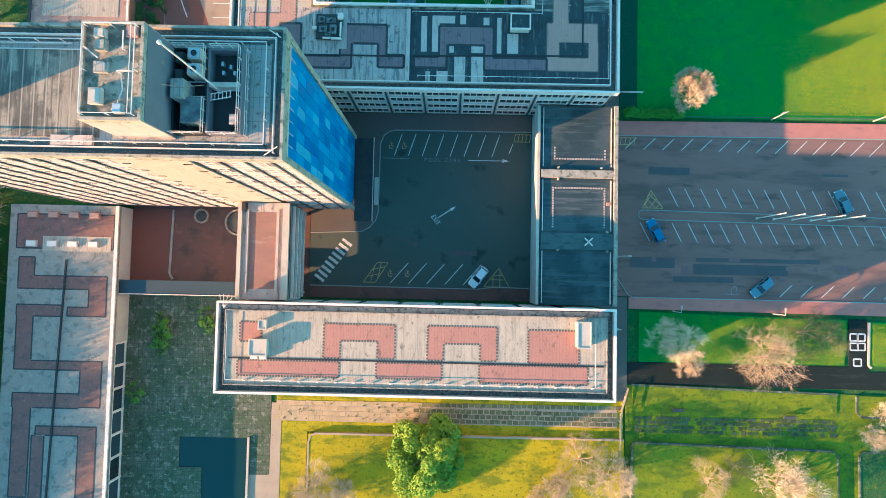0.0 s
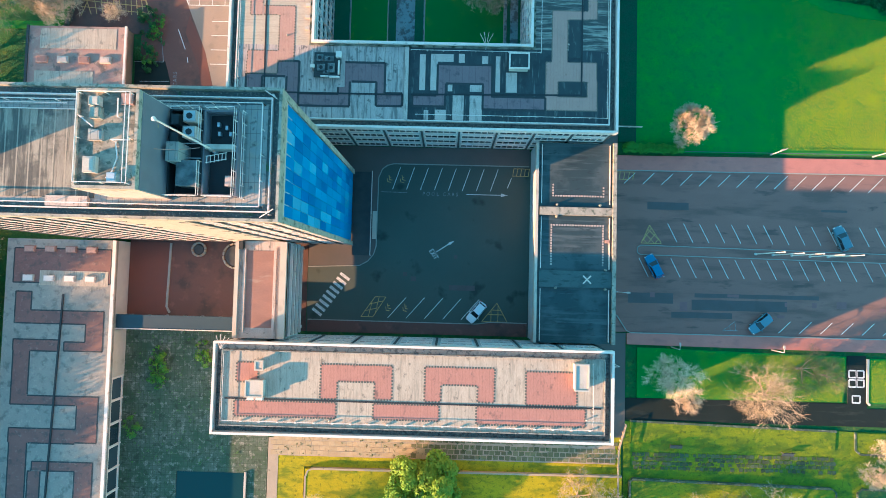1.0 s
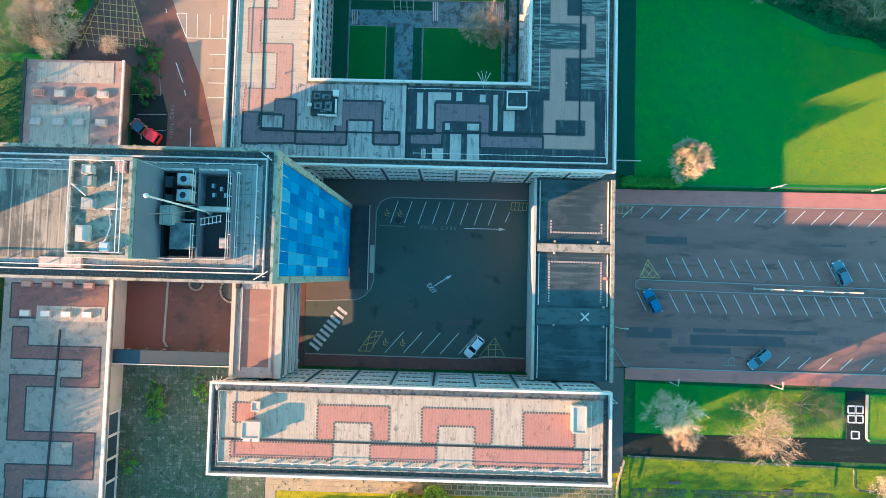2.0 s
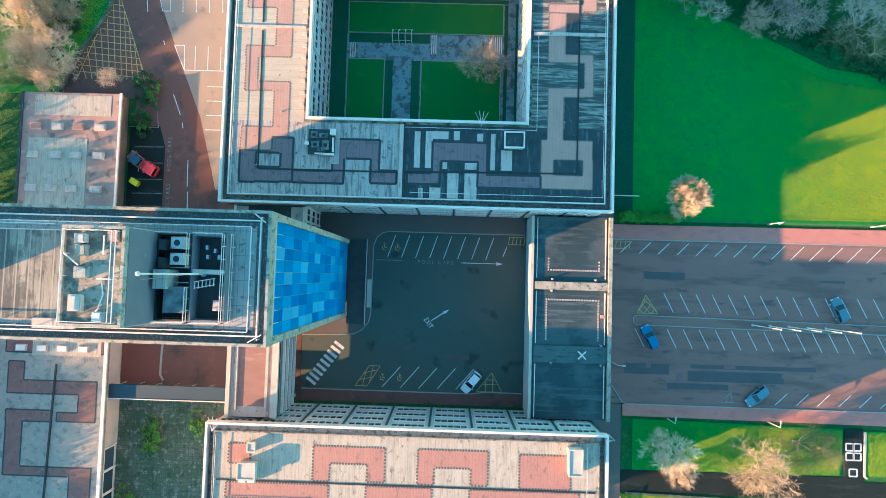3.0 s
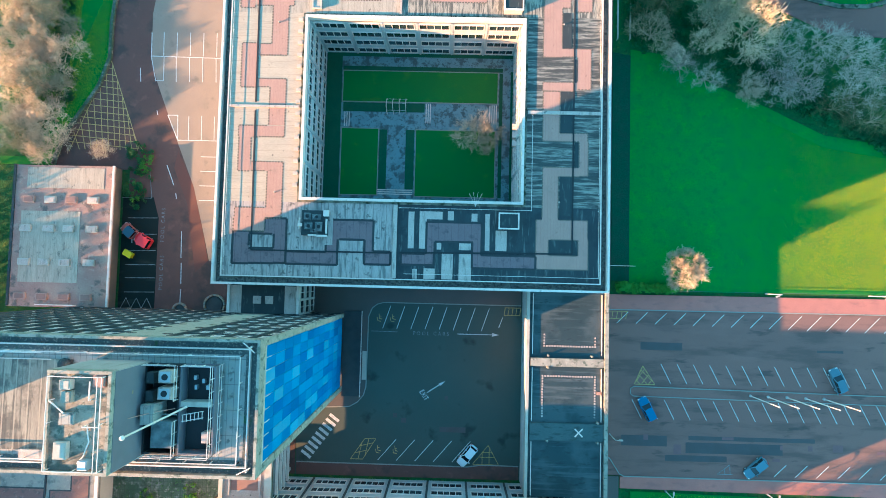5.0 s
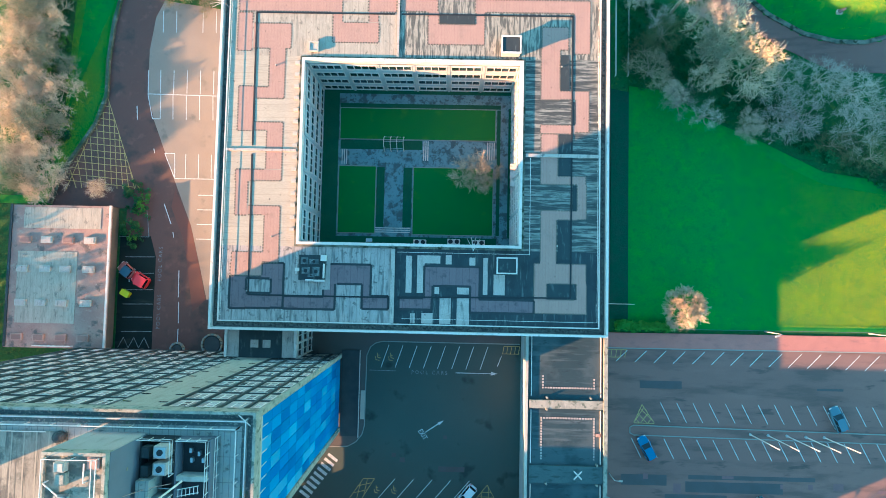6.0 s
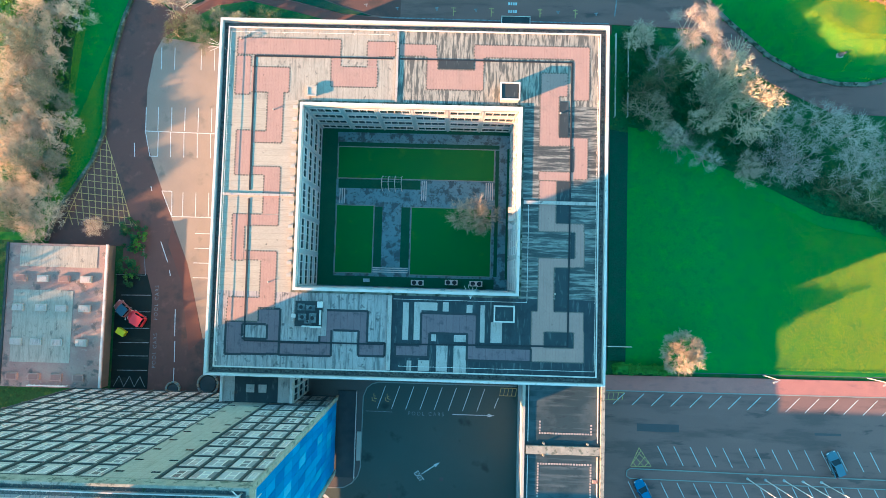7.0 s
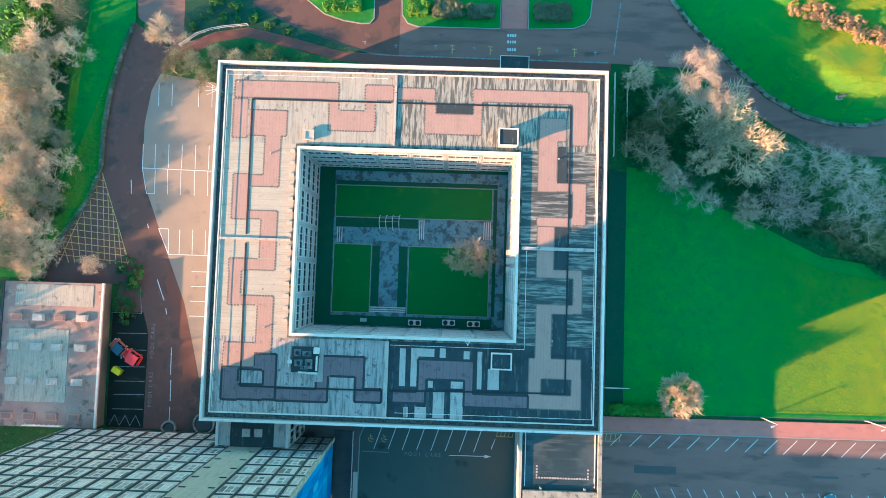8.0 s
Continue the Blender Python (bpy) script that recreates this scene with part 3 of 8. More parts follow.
# ---- tower ----
TX0, TY0, TX1, TY1, TZ = -60.5, 5.8, -14.8, 18.8, 45.6
tower = empty("office_tower", (0, 0, 0), "tall office tower with a blue panelled end wall", "building")
boxes("wall", [(TX0 + 0.3, TY0 + 0.22, 3.2, TX1 - 0.3, TY1 - 0.22, 44.0)], TOWER_WALL, tower)
boxes("base_wall", [(TX0 + 2, TY0 + 1.5, -0.5, TX1 - 2.5, TY1 - 1.5, 3.2)], DARK_GAP, tower, "dark recessed ground floor")
bm = bmesh.new()
ring(bm, TX0, TY0, TX1, TY1, 0.28, 44.0, 45.6)
part("parapet", bm, TOWER_PARAPET, tower, "weathered pale concrete parapet")
boxes("roof_deck", [(TX0 + 0.28, TY0 + 0.28, 44.0, TX1 - 0.28, TY1 - 0.28, 44.9)], TOWER_GREY, tower, "grey felt tower roof")
bm = bmesh.new()
ring(bm, TX0 + 0.28, TY0 + 0.28, TX1 - 0.28, TY1 - 0.28, 1.25, 44.86, 44.93)
part("edge_gutter", bm, TOWER_GUTTER, tower, "dark mossy gutter behind the parapet")

# ---- bridge building ----
bridge = empty("bridge_block", (0, 0, 0), "low flat-roofed link block with dark roof bays", "building")
BX0, BX1, BY0, BY1, BZ = 15.5, 28.6, -9.3, 23.3, 7.0
boxes("wall", [(BX0 + 0.15, BY0, -0.5, BX1 - 0.15, BY1, 6.5)], WALL_PANEL, bridge)
boxes("parapet", [(BX0, BY0, 5.6, BX0 + 0.45, BY1, 7.45)], CONCRETE, bridge, "pale concrete roof edge")
boxes("parapet", [(BX1 - 0.6, BY0, 5.6, BX1, BY1, 7.65)], TOWER_PARAPET, bridge, "pale concrete roof edge")
boxes("roof_deck", [(BX0 + 0.45, BY0, 6.5, BX1 - 0.6, BY1, BZ)], BRIDGE_FELT, bridge, "dark ponded felt roof")
boxes("roof_rib", [(BX0 + 0.7, 11.4, 6.9, BX1 - 0.6, 12.7, 7.5)], TOWER_PARAPET, bridge, "pale concrete cross strip")
boxes("roof_rib", [(BX0 + 0.7, -0.3, 6.9, BX1 - 0.6, 2.4, 7.4)], BRIDGE_STRIP, bridge, "grey-green felt cross strip")

# ---- links ----
link_n = empty("link_building", (0, 0, 0), "flat-roofed glazed link beside the tower", "building")
boxes("wall", [(-31.8, 18.8, -0.5, -20.7, 23.6, 10.0)], WALL_PANEL, link_n)
boxes("roof_deck", [(-31.8, 18.8, 10.0, -20.7, 23.4, 10.5)], GREY_FELT, link_n)
link_s = empty("link_building", (0, 0, 0), "link block with red felt roof and white fins", "building")
boxes("wall", [(-31.0, -9.3, 3.9, -23.4, 5.7, 11.9)], WALL_PANEL, link_s)
for px in (-30.6, -24.2):
    for py in (-8.6, 5.0):
        boxes("column", [(px, py, -0.5, px + 0.45, py + 0.45, 3.9)], CONCRETE, link_s)
boxes("roof_deck", [(-31.0, -9.2, 11.9, -23.2, 5.7, 12.4)], PALE_FELT, link_s)
canopy = empty("walkway_canopy", (0, 0, 0), "blue-grey flat roof over a covered walkway", "canopy")
boxes("roof_deck", [(-54.4, -9.1, 3.1, -31.1, -6.8, 3.5)], BLUE_FELT, canopy)
west = empty("low_wing", (0, 0, 0), "low wing with weathered red and cream felt roof", "building")
boxes("wall", [(-73.0, -90, -0.5, -54.6, 5.6, 3.8)], WALL_PANEL, west)
boxes("roof_deck", [(-73.0, -90, 3.8, -54.4, 5.6, 4.3)], WING_PALE, west)
annex = empty("annex", (-1.1, 0, -1.6), "low service building with patched felt roof", "building")
boxes("wall", [(-72.0, 18.5, -0.5, -54.8, 43.0, 3.8)], DARK_WALL, annex)
boxes("roof_deck", [(-72.0, 18.5, 3.8, -54.5, 43.0, 4.3)], ANNEX_FELT, annex)

# ---- facades ----


def turned(u):
    """Local x along u, local z up; the outside lies at local -y."""
    u = Vector((*u, 0)).normalized()
    up = Vector((0, 0, 1))
    side = up.cross(u)
    return Matrix((u, side, up)).transposed().to_4x4()


def window_kit(name, width, height, panes, border=0.12, rails=()):
    """The shared meshes of one window: its frame and one pane, with the panes' places."""
    bm = bmesh.new()
    w, h = width / 2, height
    step = (width - 2 * border) / panes
    xs = [-w, -w + border]
    for k in range(1, panes):
        xs += [-w + border + k * step - 0.05, -w + border + k * step + 0.05]
    xs += [w - border, w]
    zs = [0, border] + [v for z in rails for v in (z - 0.04, z + 0.04)] + [h - border, h]
    for m in range(len(xs) - 1):
        for n in range(len(zs) - 1):
            if m % 2 == 0 or n % 2 == 0:
                box(bm, xs[m], -0.14, zs[n], xs[m + 1], 0.05, zs[n + 1])
    bmesh.ops.remove_doubles(bm, verts=bm.verts, dist=0.001)
    frame_mesh = mesh_of(name, bm, WHITE_METAL)
    bm = bmesh.new()
    box(bm, -step / 2 + 0.04, -0.03, border, step / 2 - 0.04, 0.01, h - border)
    pane_mesh = mesh_of("pane", bm, GLASS)
    return frame_mesh, pane_mesh, [-w + border + (i + 0.5) * step for i in range(panes)]


def facade(parent, p0, p1, floors, z0, storey, bays, kit, sill, skip=(), groove=None):
    """Rows of windows on the wall from p0 to p1, the outside on the right of that way."""
    a, b = Vector((*p0, 0)), Vector((*p1, 0))
    u = (b - a).normalized()
    m = turned(u.xy)
    frame_mesh, pane_mesh, places = kit
    length = (b - a).length
    for i in range(bays):
        if i in skip:
            continue
        at = a + u * (length * (i + 0.5) / bays)
        for f in range(floors):
            win = part("window", frame_mesh, None, parent)
            win.matrix_world = Matrix.Translation((at.x, at.y, z0 + f * storey + sill)) @ m
            for x in places:
                pane = part("pane", pane_mesh, None, win)
                pane.location = (x, 0, 0)
    if groove:
        width, proud, mat, top = groove
        for i in range(bays + 1):
            at = a + u * (length * i / bays)
            bm = bmesh.new()
            box(bm, -width / 2, -proud, 0, width / 2, 0.05, top - z0)
            rib = part("mullion", bm, mat, parent)
            rib.matrix_world = Matrix.Translation((at.x, at.y, z0)) @ m


MULLION_DARK = material("dark_mullion", (0.08, 0.085, 0.09), 0.6, grain=0.15)
TOWER_FIN = material("tower_fin", (0.06, 0.066, 0.066), 0.7, second=(0.07, 0.07, 0.07), scale=0.8, grain=0.15)
STAIR_CREAM = material("cream_tile_cladding", (0.43, 0.355, 0.285), 0.8, second=(0.35, 0.29, 0.235), scale=0.9, grain=0.3, grain_scale=6, bands=[(0.62, 0.06, (0.27, 0.22, 0.17), 2), (0.9, 0.05, (0.27, 0.22, 0.17), 0)], layers=[((0.22, 0.19, 0.15), 0.8, (2, 2, 0.3), 0.55, 0.66, 0.6)])
ROOM_WALL = material("cream_render", (0.43, 0.355, 0.315), 0.85, second=(0.35, 0.295, 0.265), scale=0.6, grain=0.3, grain_scale=8, layers=[((0.2, 0.18, 0.15), 0.8, (1.5, 1.5, 0.3), 0.57, 0.68, 0.6)])
# Dark layers hold real stains and the roof's partial shade together.
ROOM_ROOF = material("stained_shaded_cream_roof", (0.4, 0.335, 0.25), 0.85, second=(0.28, 0.24, 0.185), scale=0.8, mix=0.8, grain=0.35, grain_scale=8, layers=[((0.05, 0.06, 0.055), 0.6, (0.8, 1.3, 1), 0.46, 0.6, 0.8), ((0.07, 0.085, 0.06), 2.0, (1, 1, 1), 0.56, 0.62, 0.8)])
TANK_TOP = material("weathered_tank_top", (0.07, 0.08, 0.085), 0.5, second=(0.25, 0.26, 0.26), scale=1.0, mix=0.7, grain=0.2)
low_kit = window_kit("window", 5.2, 1.9, 5)
facade(slab_block, (SX1 - 0.35, SY1 - 0.35), (SX0 + 0.35, SY1 - 0.35), 4, 0.2, 3.45, 9, low_kit, 1.0, groove=(0.35, 0.12, TOWER_FIN, 13.9))
facade(square, (QX0 + 0.35, QY0 + 0.35), (QX1 - 0.35, QY0 + 0.35), 4, -0.2, 3.15, 10, low_kit, 0.9, groove=(0.3, 0.12, TOWER_FIN, 12.4))
court_kit = window_kit("window", 4.9, 1.85, 4)
for p0, p1, bays in (((CX0, CY1), (CX0, CY0), 5), ((CX1, CY0), (CX1, CY1), 5), ((CX1, CY1), (CX0, CY1), 6), ((CX0, CY0), (CX1, CY0), 6)):
    facade(square, p1, p0, 4, -0.2, 3.15, bays, court_kit, 0.9, groove=(0.3, 0.12, WALL_PANEL, 12.4))


def h_kit(width, height, half):
    """A tower window: an H of white bars before pale-blinded panes."""
    bm = bmesh.new()
    for x in (-half, half):
        box(bm, x - 0.06, -0.06, 0.1, x + 0.06, 0.04, height - 0.1)
    box(bm, -half + 0.06, -0.055, height * 0.5 - 0.06, half - 0.06, 0.04, height * 0.5 + 0.06)
    for z in (0, height - 0.08):
        box(bm, -width / 2, -0.05, z, width / 2, 0.04, z + 0.08)
    frame_mesh = mesh_of("window", bm, WHITE_METAL)
    step = width / 3
    bm = bmesh.new()
    box(bm, -step / 2 + 0.02, -0.03, 0.08, step / 2 - 0.02, 0.01, height - 0.08)
    return frame_mesh, mesh_of("pane", bm, LIT_GLASS), [-step, 0, step]


tower_kit = h_kit(2.3, 2.1, 0.42)
narrow_kit = h_kit(1.1, 2.1, 0.3)
BAY, BAY_EAST, BAYS = 2.68, -16.5, 16
BAY_WEST = BAY_EAST - BAY * BAYS
for south, gap in ((True, (10, 11, 12)), (False, (11, 12))):
    y = TY0 + 0.22 if south else TY1 - 0.22
    p0, p1 = ((BAY_WEST, y), (BAY_EAST, y)) if south else ((BAY_EAST, y), (BAY_WEST, y))
    skip = gap if south else tuple(BAYS - 1 - g for g in gap)
    facade(tower, p0, p1, 11, 3.4, 3.66, BAYS, tower_kit, 0.85, skip=skip)
    q0, q1 = (BAY_EAST + 0.15, TX1 - 0.3) if south else (TX1 - 0.3, BAY_EAST + 0.15)
    facade(tower, (q0, y), (q1, y), 11, 3.4, 3.66, 1, narrow_kit, 0.85)
    out, inn = (TY0 + 0.08, TY0 + 0.21) if south else (TY1 + 0.03, TY1 - 0.21)
    for i in range(BAYS + 1):
        if i - 1 in gap and i in gap:
            continue
        x = BAY_WEST + i * BAY
        boxes("mullion", [(x - 0.12, min(out, inn), 3.3, x + 0.12, max(out, inn), 43.98)], TOWER_FIN, tower)
    out = TY0 + 0.16 if south else TY1 - 0.07
    for f in range(12):
        z = 3.3 + f * 3.66
        boxes("floor_band", [(TX0 + 0.3, min(out, inn), z, TX1 - 0.3, max(out, inn), z + 0.16)], TOWER_FIN if not south else TOWER_WALL, tower)
    bx0, bx1 = BAY_WEST + gap[0] * BAY + 0.09, BAY_WEST + (gap[-1] + 1) * BAY - 0.09
    out = TY0 + 0.01 if south else TY1 - 0.01
    boxes("blank_panel", [(bx0, min(out, inn), 3.3, bx1, max(out, inn), 43.9)], STAIR_CREAM, tower, "plain cream stair-core cladding")
    for f in range(11):
        for x in (bx0 + 0.3, bx1 - 1.2):
            boxes("vent_window", [(x, out - 0.03, 5.4 + f * 3.66, x + 0.9, out + 0.03, 5.75 + f * 3.66)], GLASS, tower)
# end wall: concrete frame with blue panels
for y0, y1 in ((TY0 + 0.02, TY0 + 0.75), (TY1 - 0.75, TY1 - 0.02)):
    boxes("end_frame", [(TX1 - 0.3, y0, 3.2, TX1 - 0.02, y1, 43.99)], TOWER_PARAPET, tower, "pale concrete end frame")
cols, rows_ = 9, 12
pw, ph = (TY1 - TY0 - 1.5) / cols, 39.6 / rows_
bm = bmesh.new()
box(bm, 0, 0.03, 0.03, 0.07, pw - 0.03, ph - 0.03)
panel_mesh = mesh_of("panel", bm, BLUE_PANEL)
blues = []
for k, c in enumerate(((0.035, 0.19, 0.44), (0.06, 0.25, 0.5), (0.13, 0.34, 0.55), (0.025, 0.14, 0.38))):
    mt = material("blue_panel_%s" % "abcd"[k], c, 0.3, grain=0.05, obj_random=0.1, spec=0.5)
    me = panel_mesh.copy()
    me.materials.clear()
    me.materials.append(mt)
    blues.append(me)
rng = random.Random(4)
for c in range(cols):
    for r in range(rows_):
        ob = part("panel", rng.choices(blues, (5, 5, 3, 3))[0], None, tower)
        ob.location = (TX1 - 0.3, TY0 + 0.75 + c * pw, 3.6 + r * ph)
boxes("end_ledge", [(TX1 - 0.3, TY0 + 0.75, 43.3, TX1 - 0.1, TY1 - 0.75, 44.0)], CONCRETE, tower)
for c in range(cols + 1):
    y = TY0 + 0.75 + c * pw
    boxes("panel_clip", [(TX1 - 0.23, y - 0.03, 41.4, TX1 - 0.16, y + 0.03, 43.3)], WHITE_METAL, tower)

# ---- roof patterns ----


def patches(parent, rects, z, mat, border=BORDER, lift=0.01, label="", name="felt_patch", width=0.2, solid=False):
    for i, (x0, y0, x1, y1) in enumerate(rects):
        boxes(name, [(x0, y0, z - 0.02, x1, y1, z + lift + 0.0015 * i)], mat, parent, label)
    if not border:
        return
    bm = bmesh.new()
    inside = lambda x, y, k: any(j != k and r[0] - 0.12 < x < r[2] + 0.12 and r[1] - 0.12 < y < r[3] + 0.12 for j, r in enumerate(rects))
    h = width / 2
    for k, (x0, y0, x1, y1) in enumerate(rects):
        for p, q, nx, ny in (((x0, y0), (x1, y0), 0, -1), ((x1, y0), (x1, y1), 1, 0), ((x1, y1), (x0, y1), 0, 1), ((x0, y1), (x0, y0), -1, 0)):
            d = Vector((q[0] - p[0], q[1] - p[1]))
            n = max(1, int(d.length / 0.42))
            for i in range(n):
                c = Vector(p) + d * ((i + 0.5) / n)
                if inside(c.x + nx * 0.2, c.y + ny * 0.2, k):
                    continue
                along_half = d.length / n / 2 if solid else 0.13
                lx, ly = (along_half, h) if ny else (h, along_half)
                box(bm, c.x - lx, c.y - ly, z - 0.02, c.x + lx, c.y + ly, z + 0.028 + 0.0005 * k)
    if bm.verts:
        tagged(part("joint_tiles", bm, border, parent, "dark tiles edging the felt"), kind="stuff")
    else:
        bm.free()


PINK_WEST = [(-30.7, 66.5, -28.4, 72.6), (-28.2, 66.9, -22.3, 70.9), (-25.6, 60.8, -23.1, 67.0), (-27.8, 59.0, -23.1, 60.8), (-30.2, 53.9, -27.6, 60.9), (-27.5, 54.0, -23.1, 55.3), (-25.6, 48.0, -23.1, 54.0), (-27.1, 46.2, -23.1, 47.9), (-30.2, 46.1, -27.1, 47.9), (-30.1, 40.8, -28.2, 46.1), (-28.1, 40.9, -23.1, 42.3), (-25.5, 35.2, -23.1, 40.9), (-30.3, 33.6, -23.1, 35.2), (-30.4, 31.6, -25.6, 33.6)]
MAUVE_CORNER = [(-30.4, 26.6, -27.9, 31.6), (-25.6, 31.2, -22.2, 33.6), (-27.9, 31.2, -25.6, 31.6), (-24.1, 26.8, -22.2, 31.2), (-27.9, 26.7, -24.1, 29.0)]
PINK_NORTH = [(-30.6, 72.8, -14.5, 75.5), (-10.4, 72.9, -6.0, 75.3), (-10.3, 71.3, -8.8, 72.9), (-15.9, 71.2, -14.4, 72.8), (-15.9, 68.0, -8.7, 71.2)]
PINK_NORTH_EAST = [(-5.4, 73.1, 0.4, 75.0), (6.2, 73.1, 24.0, 75.1), (-1.1, 67.9, 7.7, 71.1), (-1.1, 71.0, 0.6, 73.1), (6.3, 71.1, 7.7, 73.1), (21.5, 66.7, 24.0, 73.1), (16.6, 67.3, 20.7, 70.9), (16.5, 59.5, 19.4, 67.3), (19.4, 59.6, 23.9, 60.9), (21.8, 54.5, 23.9, 59.6), (16.5, 54.2, 21.8, 55.6)]
PINK_EAST = [(16.6, 46.4, 19.2, 54.2), (19.2, 46.4, 23.5, 47.7), (22.2, 41.1, 23.6, 46.4), (16.7, 41.0, 22.2, 42.4), (16.7, 34.2, 19.1, 41.0), (15.8, 31.3, 23.6, 34.3), (15.8, 28.8, 17.7, 31.3), (22.2, 28.9, 23.7, 31.4), (15.8, 26.8, 23.7, 28.9)]
MAUVE_SOUTH = [(-22.2, 26.7, -14.3, 28.6), (-16.2, 30.6, -8.9, 33.6), (-16.1, 28.6, -14.3, 30.6), (-10.2, 28.9, -8.9, 30.6), (-10.2, 26.9, -6.2, 28.9), (-4.6, 27.0, 0.4, 28.7), (-0.8, 30.6, 7.6, 33.6), (-0.8, 28.7, 0.5, 30.6), (6.2, 28.7, 7.6, 30.6), (6.2, 26.7, 15.8, 28.7)]
PALE_SOUTH = [(-3.6, 29.5, -2.7, 35.1), (-1.9, 29.5, -0.8, 35.2), (-0.8, 34.0, 1.6, 35.2), (2.4, 33.9, 3.3, 35.3), (6.0, 33.8, 6.9, 35.0), (1.6, 24.9, 3.3, 28.8), (4.2, 24.8, 6.1, 28.9), (4.2, 29.4, 6.0, 30.5), (0.8, 29.4, 1.5, 30.6), (-2.8, 24.9, -2.1, 26.4), (-1.1, 24.9, 0.6, 26.5), (8.1, 29.4, 8.8, 35.0), (9.7, 29.4, 11.4, 32.5)]
DARK_EAST = [(19.5, 60.9, 20.9, 66.5), (21.2, 55.6, 21.8, 59.2), (19.3, 47.7, 21.2, 54.1), (21.5, 42.4, 22.1, 46.3), (19.3, 35.0, 21.3, 40.9), (17.8, 29.0, 22.0, 31.2), (0.7, 71.2, 6.2, 72.6)]
for rects in (PINK_WEST, PINK_NORTH, PINK_NORTH_EAST, PINK_EAST):
    patches(square, rects, ZR, PINK_FELT, label="pink roofing felt patch")
for rects in (MAUVE_CORNER, MAUVE_SOUTH):
    patches(square, rects, ZR, SHADED_FELT, MAUVE_EDGE, label="mauve-grey felt patch with shade put into its colour", width=0.34, solid=True)
patches(square, PALE_SOUTH, ZR, PALE_FELT, None, 0.01, "pale felt strip", "felt_strip")
patches(square, DARK_EAST, ZR, GREY_FELT, None, 0.05, "dark felt patch", "felt_strip")
PINK_SLAB = [(-16.9, -14.9, -6.3, -12.4), (-16.9, -17.5, -14.4, -14.9), (-8.9, -17.4, -6.3, -14.9), (-1.5, -15.0, 8.8, -12.4), (-1.5, -17.5, 0.9, -15.0), (6.3, -17.4, 8.8, -15.0), (13.4, -17.6, 20.9, -12.7), (-29.6, -20.3, -14.5, -18.0), (-9.0, -20.3, 0.7, -18.0), (6.2, -20.6, 22.2, -18.0), (-29.4, -15.3, -26.2, -12.4)]
patches(slab_block, PINK_SLAB, SZ, SLAB_PINK, SLAB_EDGE, label="brick-pink roofing felt patch", width=0.28)
# cable trays and movement joints
for a, b in (((-27.8, 72.6), (-6.3, 72.6)), ((-5.2, 72.6), (21.3, 72.6)), ((21.3, 72.6), (21.3, 29.2)), ((-27.8, 72.6), (-27.7, 51.6)), ((-27.7, 50.3), (-27.5, 28.7)), ((-27.5, 28.7), (-6.4, 28.7)), ((-4.8, 28.8), (21.3, 29.2))):
    bm = bmesh.new()
    bar(bm, (*a, ZR + 0.05), (*b, ZR + 0.05), 0.24, 0.08)
    part("cable_tray", bm, BLACK_TRAY, square, "black cable tray")
for x0, y0, x1, y1 in ((-31.8, 50.75, -21.0, 51.1), (14.3, 50.55, 25.4, 51.05), (-5.85, 65.8, -5.5, 76.9), (-5.9, 24.9, -5.3, 36.1)):
    boxes("movement_joint", [(x0, y0, ZR - 0.02, x1, y1, ZR + 0.22)], PALE_FELT, square, "pale raised movement joint")
bm = bmesh.new()
bar(bm, (-31.0, -17.75, SZ + 0.05), (24.5, -17.85, SZ + 0.05), 0.24, 0.08)
part("cable_tray", bm, BLACK_TRAY, slab_block, "black cable tray")
for i in range(20):
    x = -28.6 + i * 2.7
    boxes("bracket", [(x, -21.15, SZ - 0.02, x + 0.3, -20.95, SZ + 0.32)], WHITE_METAL, slab_block)
# wooden brackets along the courtyard coping
for i in range(15):
    y = 38.5 + i * 1.85
    boxes("bracket", [(CX0 - 1.5, y, ZR - 0.02, CX0 - 0.78, y + 0.5, ZR + 0.3)], CONCRETE, square)


def handrail(parent, pts, z, height=1.0, step=2.4, w=0.07, rails=(1.0, 0.5), mat=None):
    """Posts and rails along a line of points."""
    mat = mat or WHITE_METAL
    for a, b in zip(pts, pts[1:]):
        a, b = Vector((*a, z)), Vector((*b, z))
        n = max(1, round((b - a).length / step))
        for r in rails:
            bm = bmesh.new()
            bar(bm, a + Vector((0, 0, height * r)), b + Vector((0, 0, height * r)), w)
            part("rail", bm, mat, parent)
        for i in range(n + 1):
            p = a.lerp(b, i / n)
            bm = bmesh.new()
            bar(bm, p - Vector((0, 0, 0.1)), p + Vector((0, 0, height)), w)
            part("post", bm, mat, parent)


rail_e = empty("roof_railing", (0, 0, 0), "thin white handrail along the roof edge", "railing", "roof railings")
handrail(rail_e, [(-4, 25.6), (25.2, 25.6), (25.2, 76.4)], ZR, 0.5, 2.6, 0.06, (1.0,))
rail_c = empty("roof_railing", (0, 0, 0), "thin white handrail beside the courtyard edge", "railing", "roof railings")
handrail(rail_c, [(-5.0, 35.6), (15.0, 35.6), (15.0, 50.3)], ZR, 0.5, 2.6, 0.06, (1.0,))
rail_w = empty("roof_railing", (0, 0, 0), "thin white handrail along the roof edge", "railing", "roof railings")
handrail(rail_w, [(-31.5, 25.6), (-31.5, 76.2), (-7, 76.2)], ZR, 0.5, 2.6, 0.05, (1.0,))
rail_s = empty("roof_railing", (0, 0, 0), "thin white handrail along the roof edge", "railing", "roof railings")
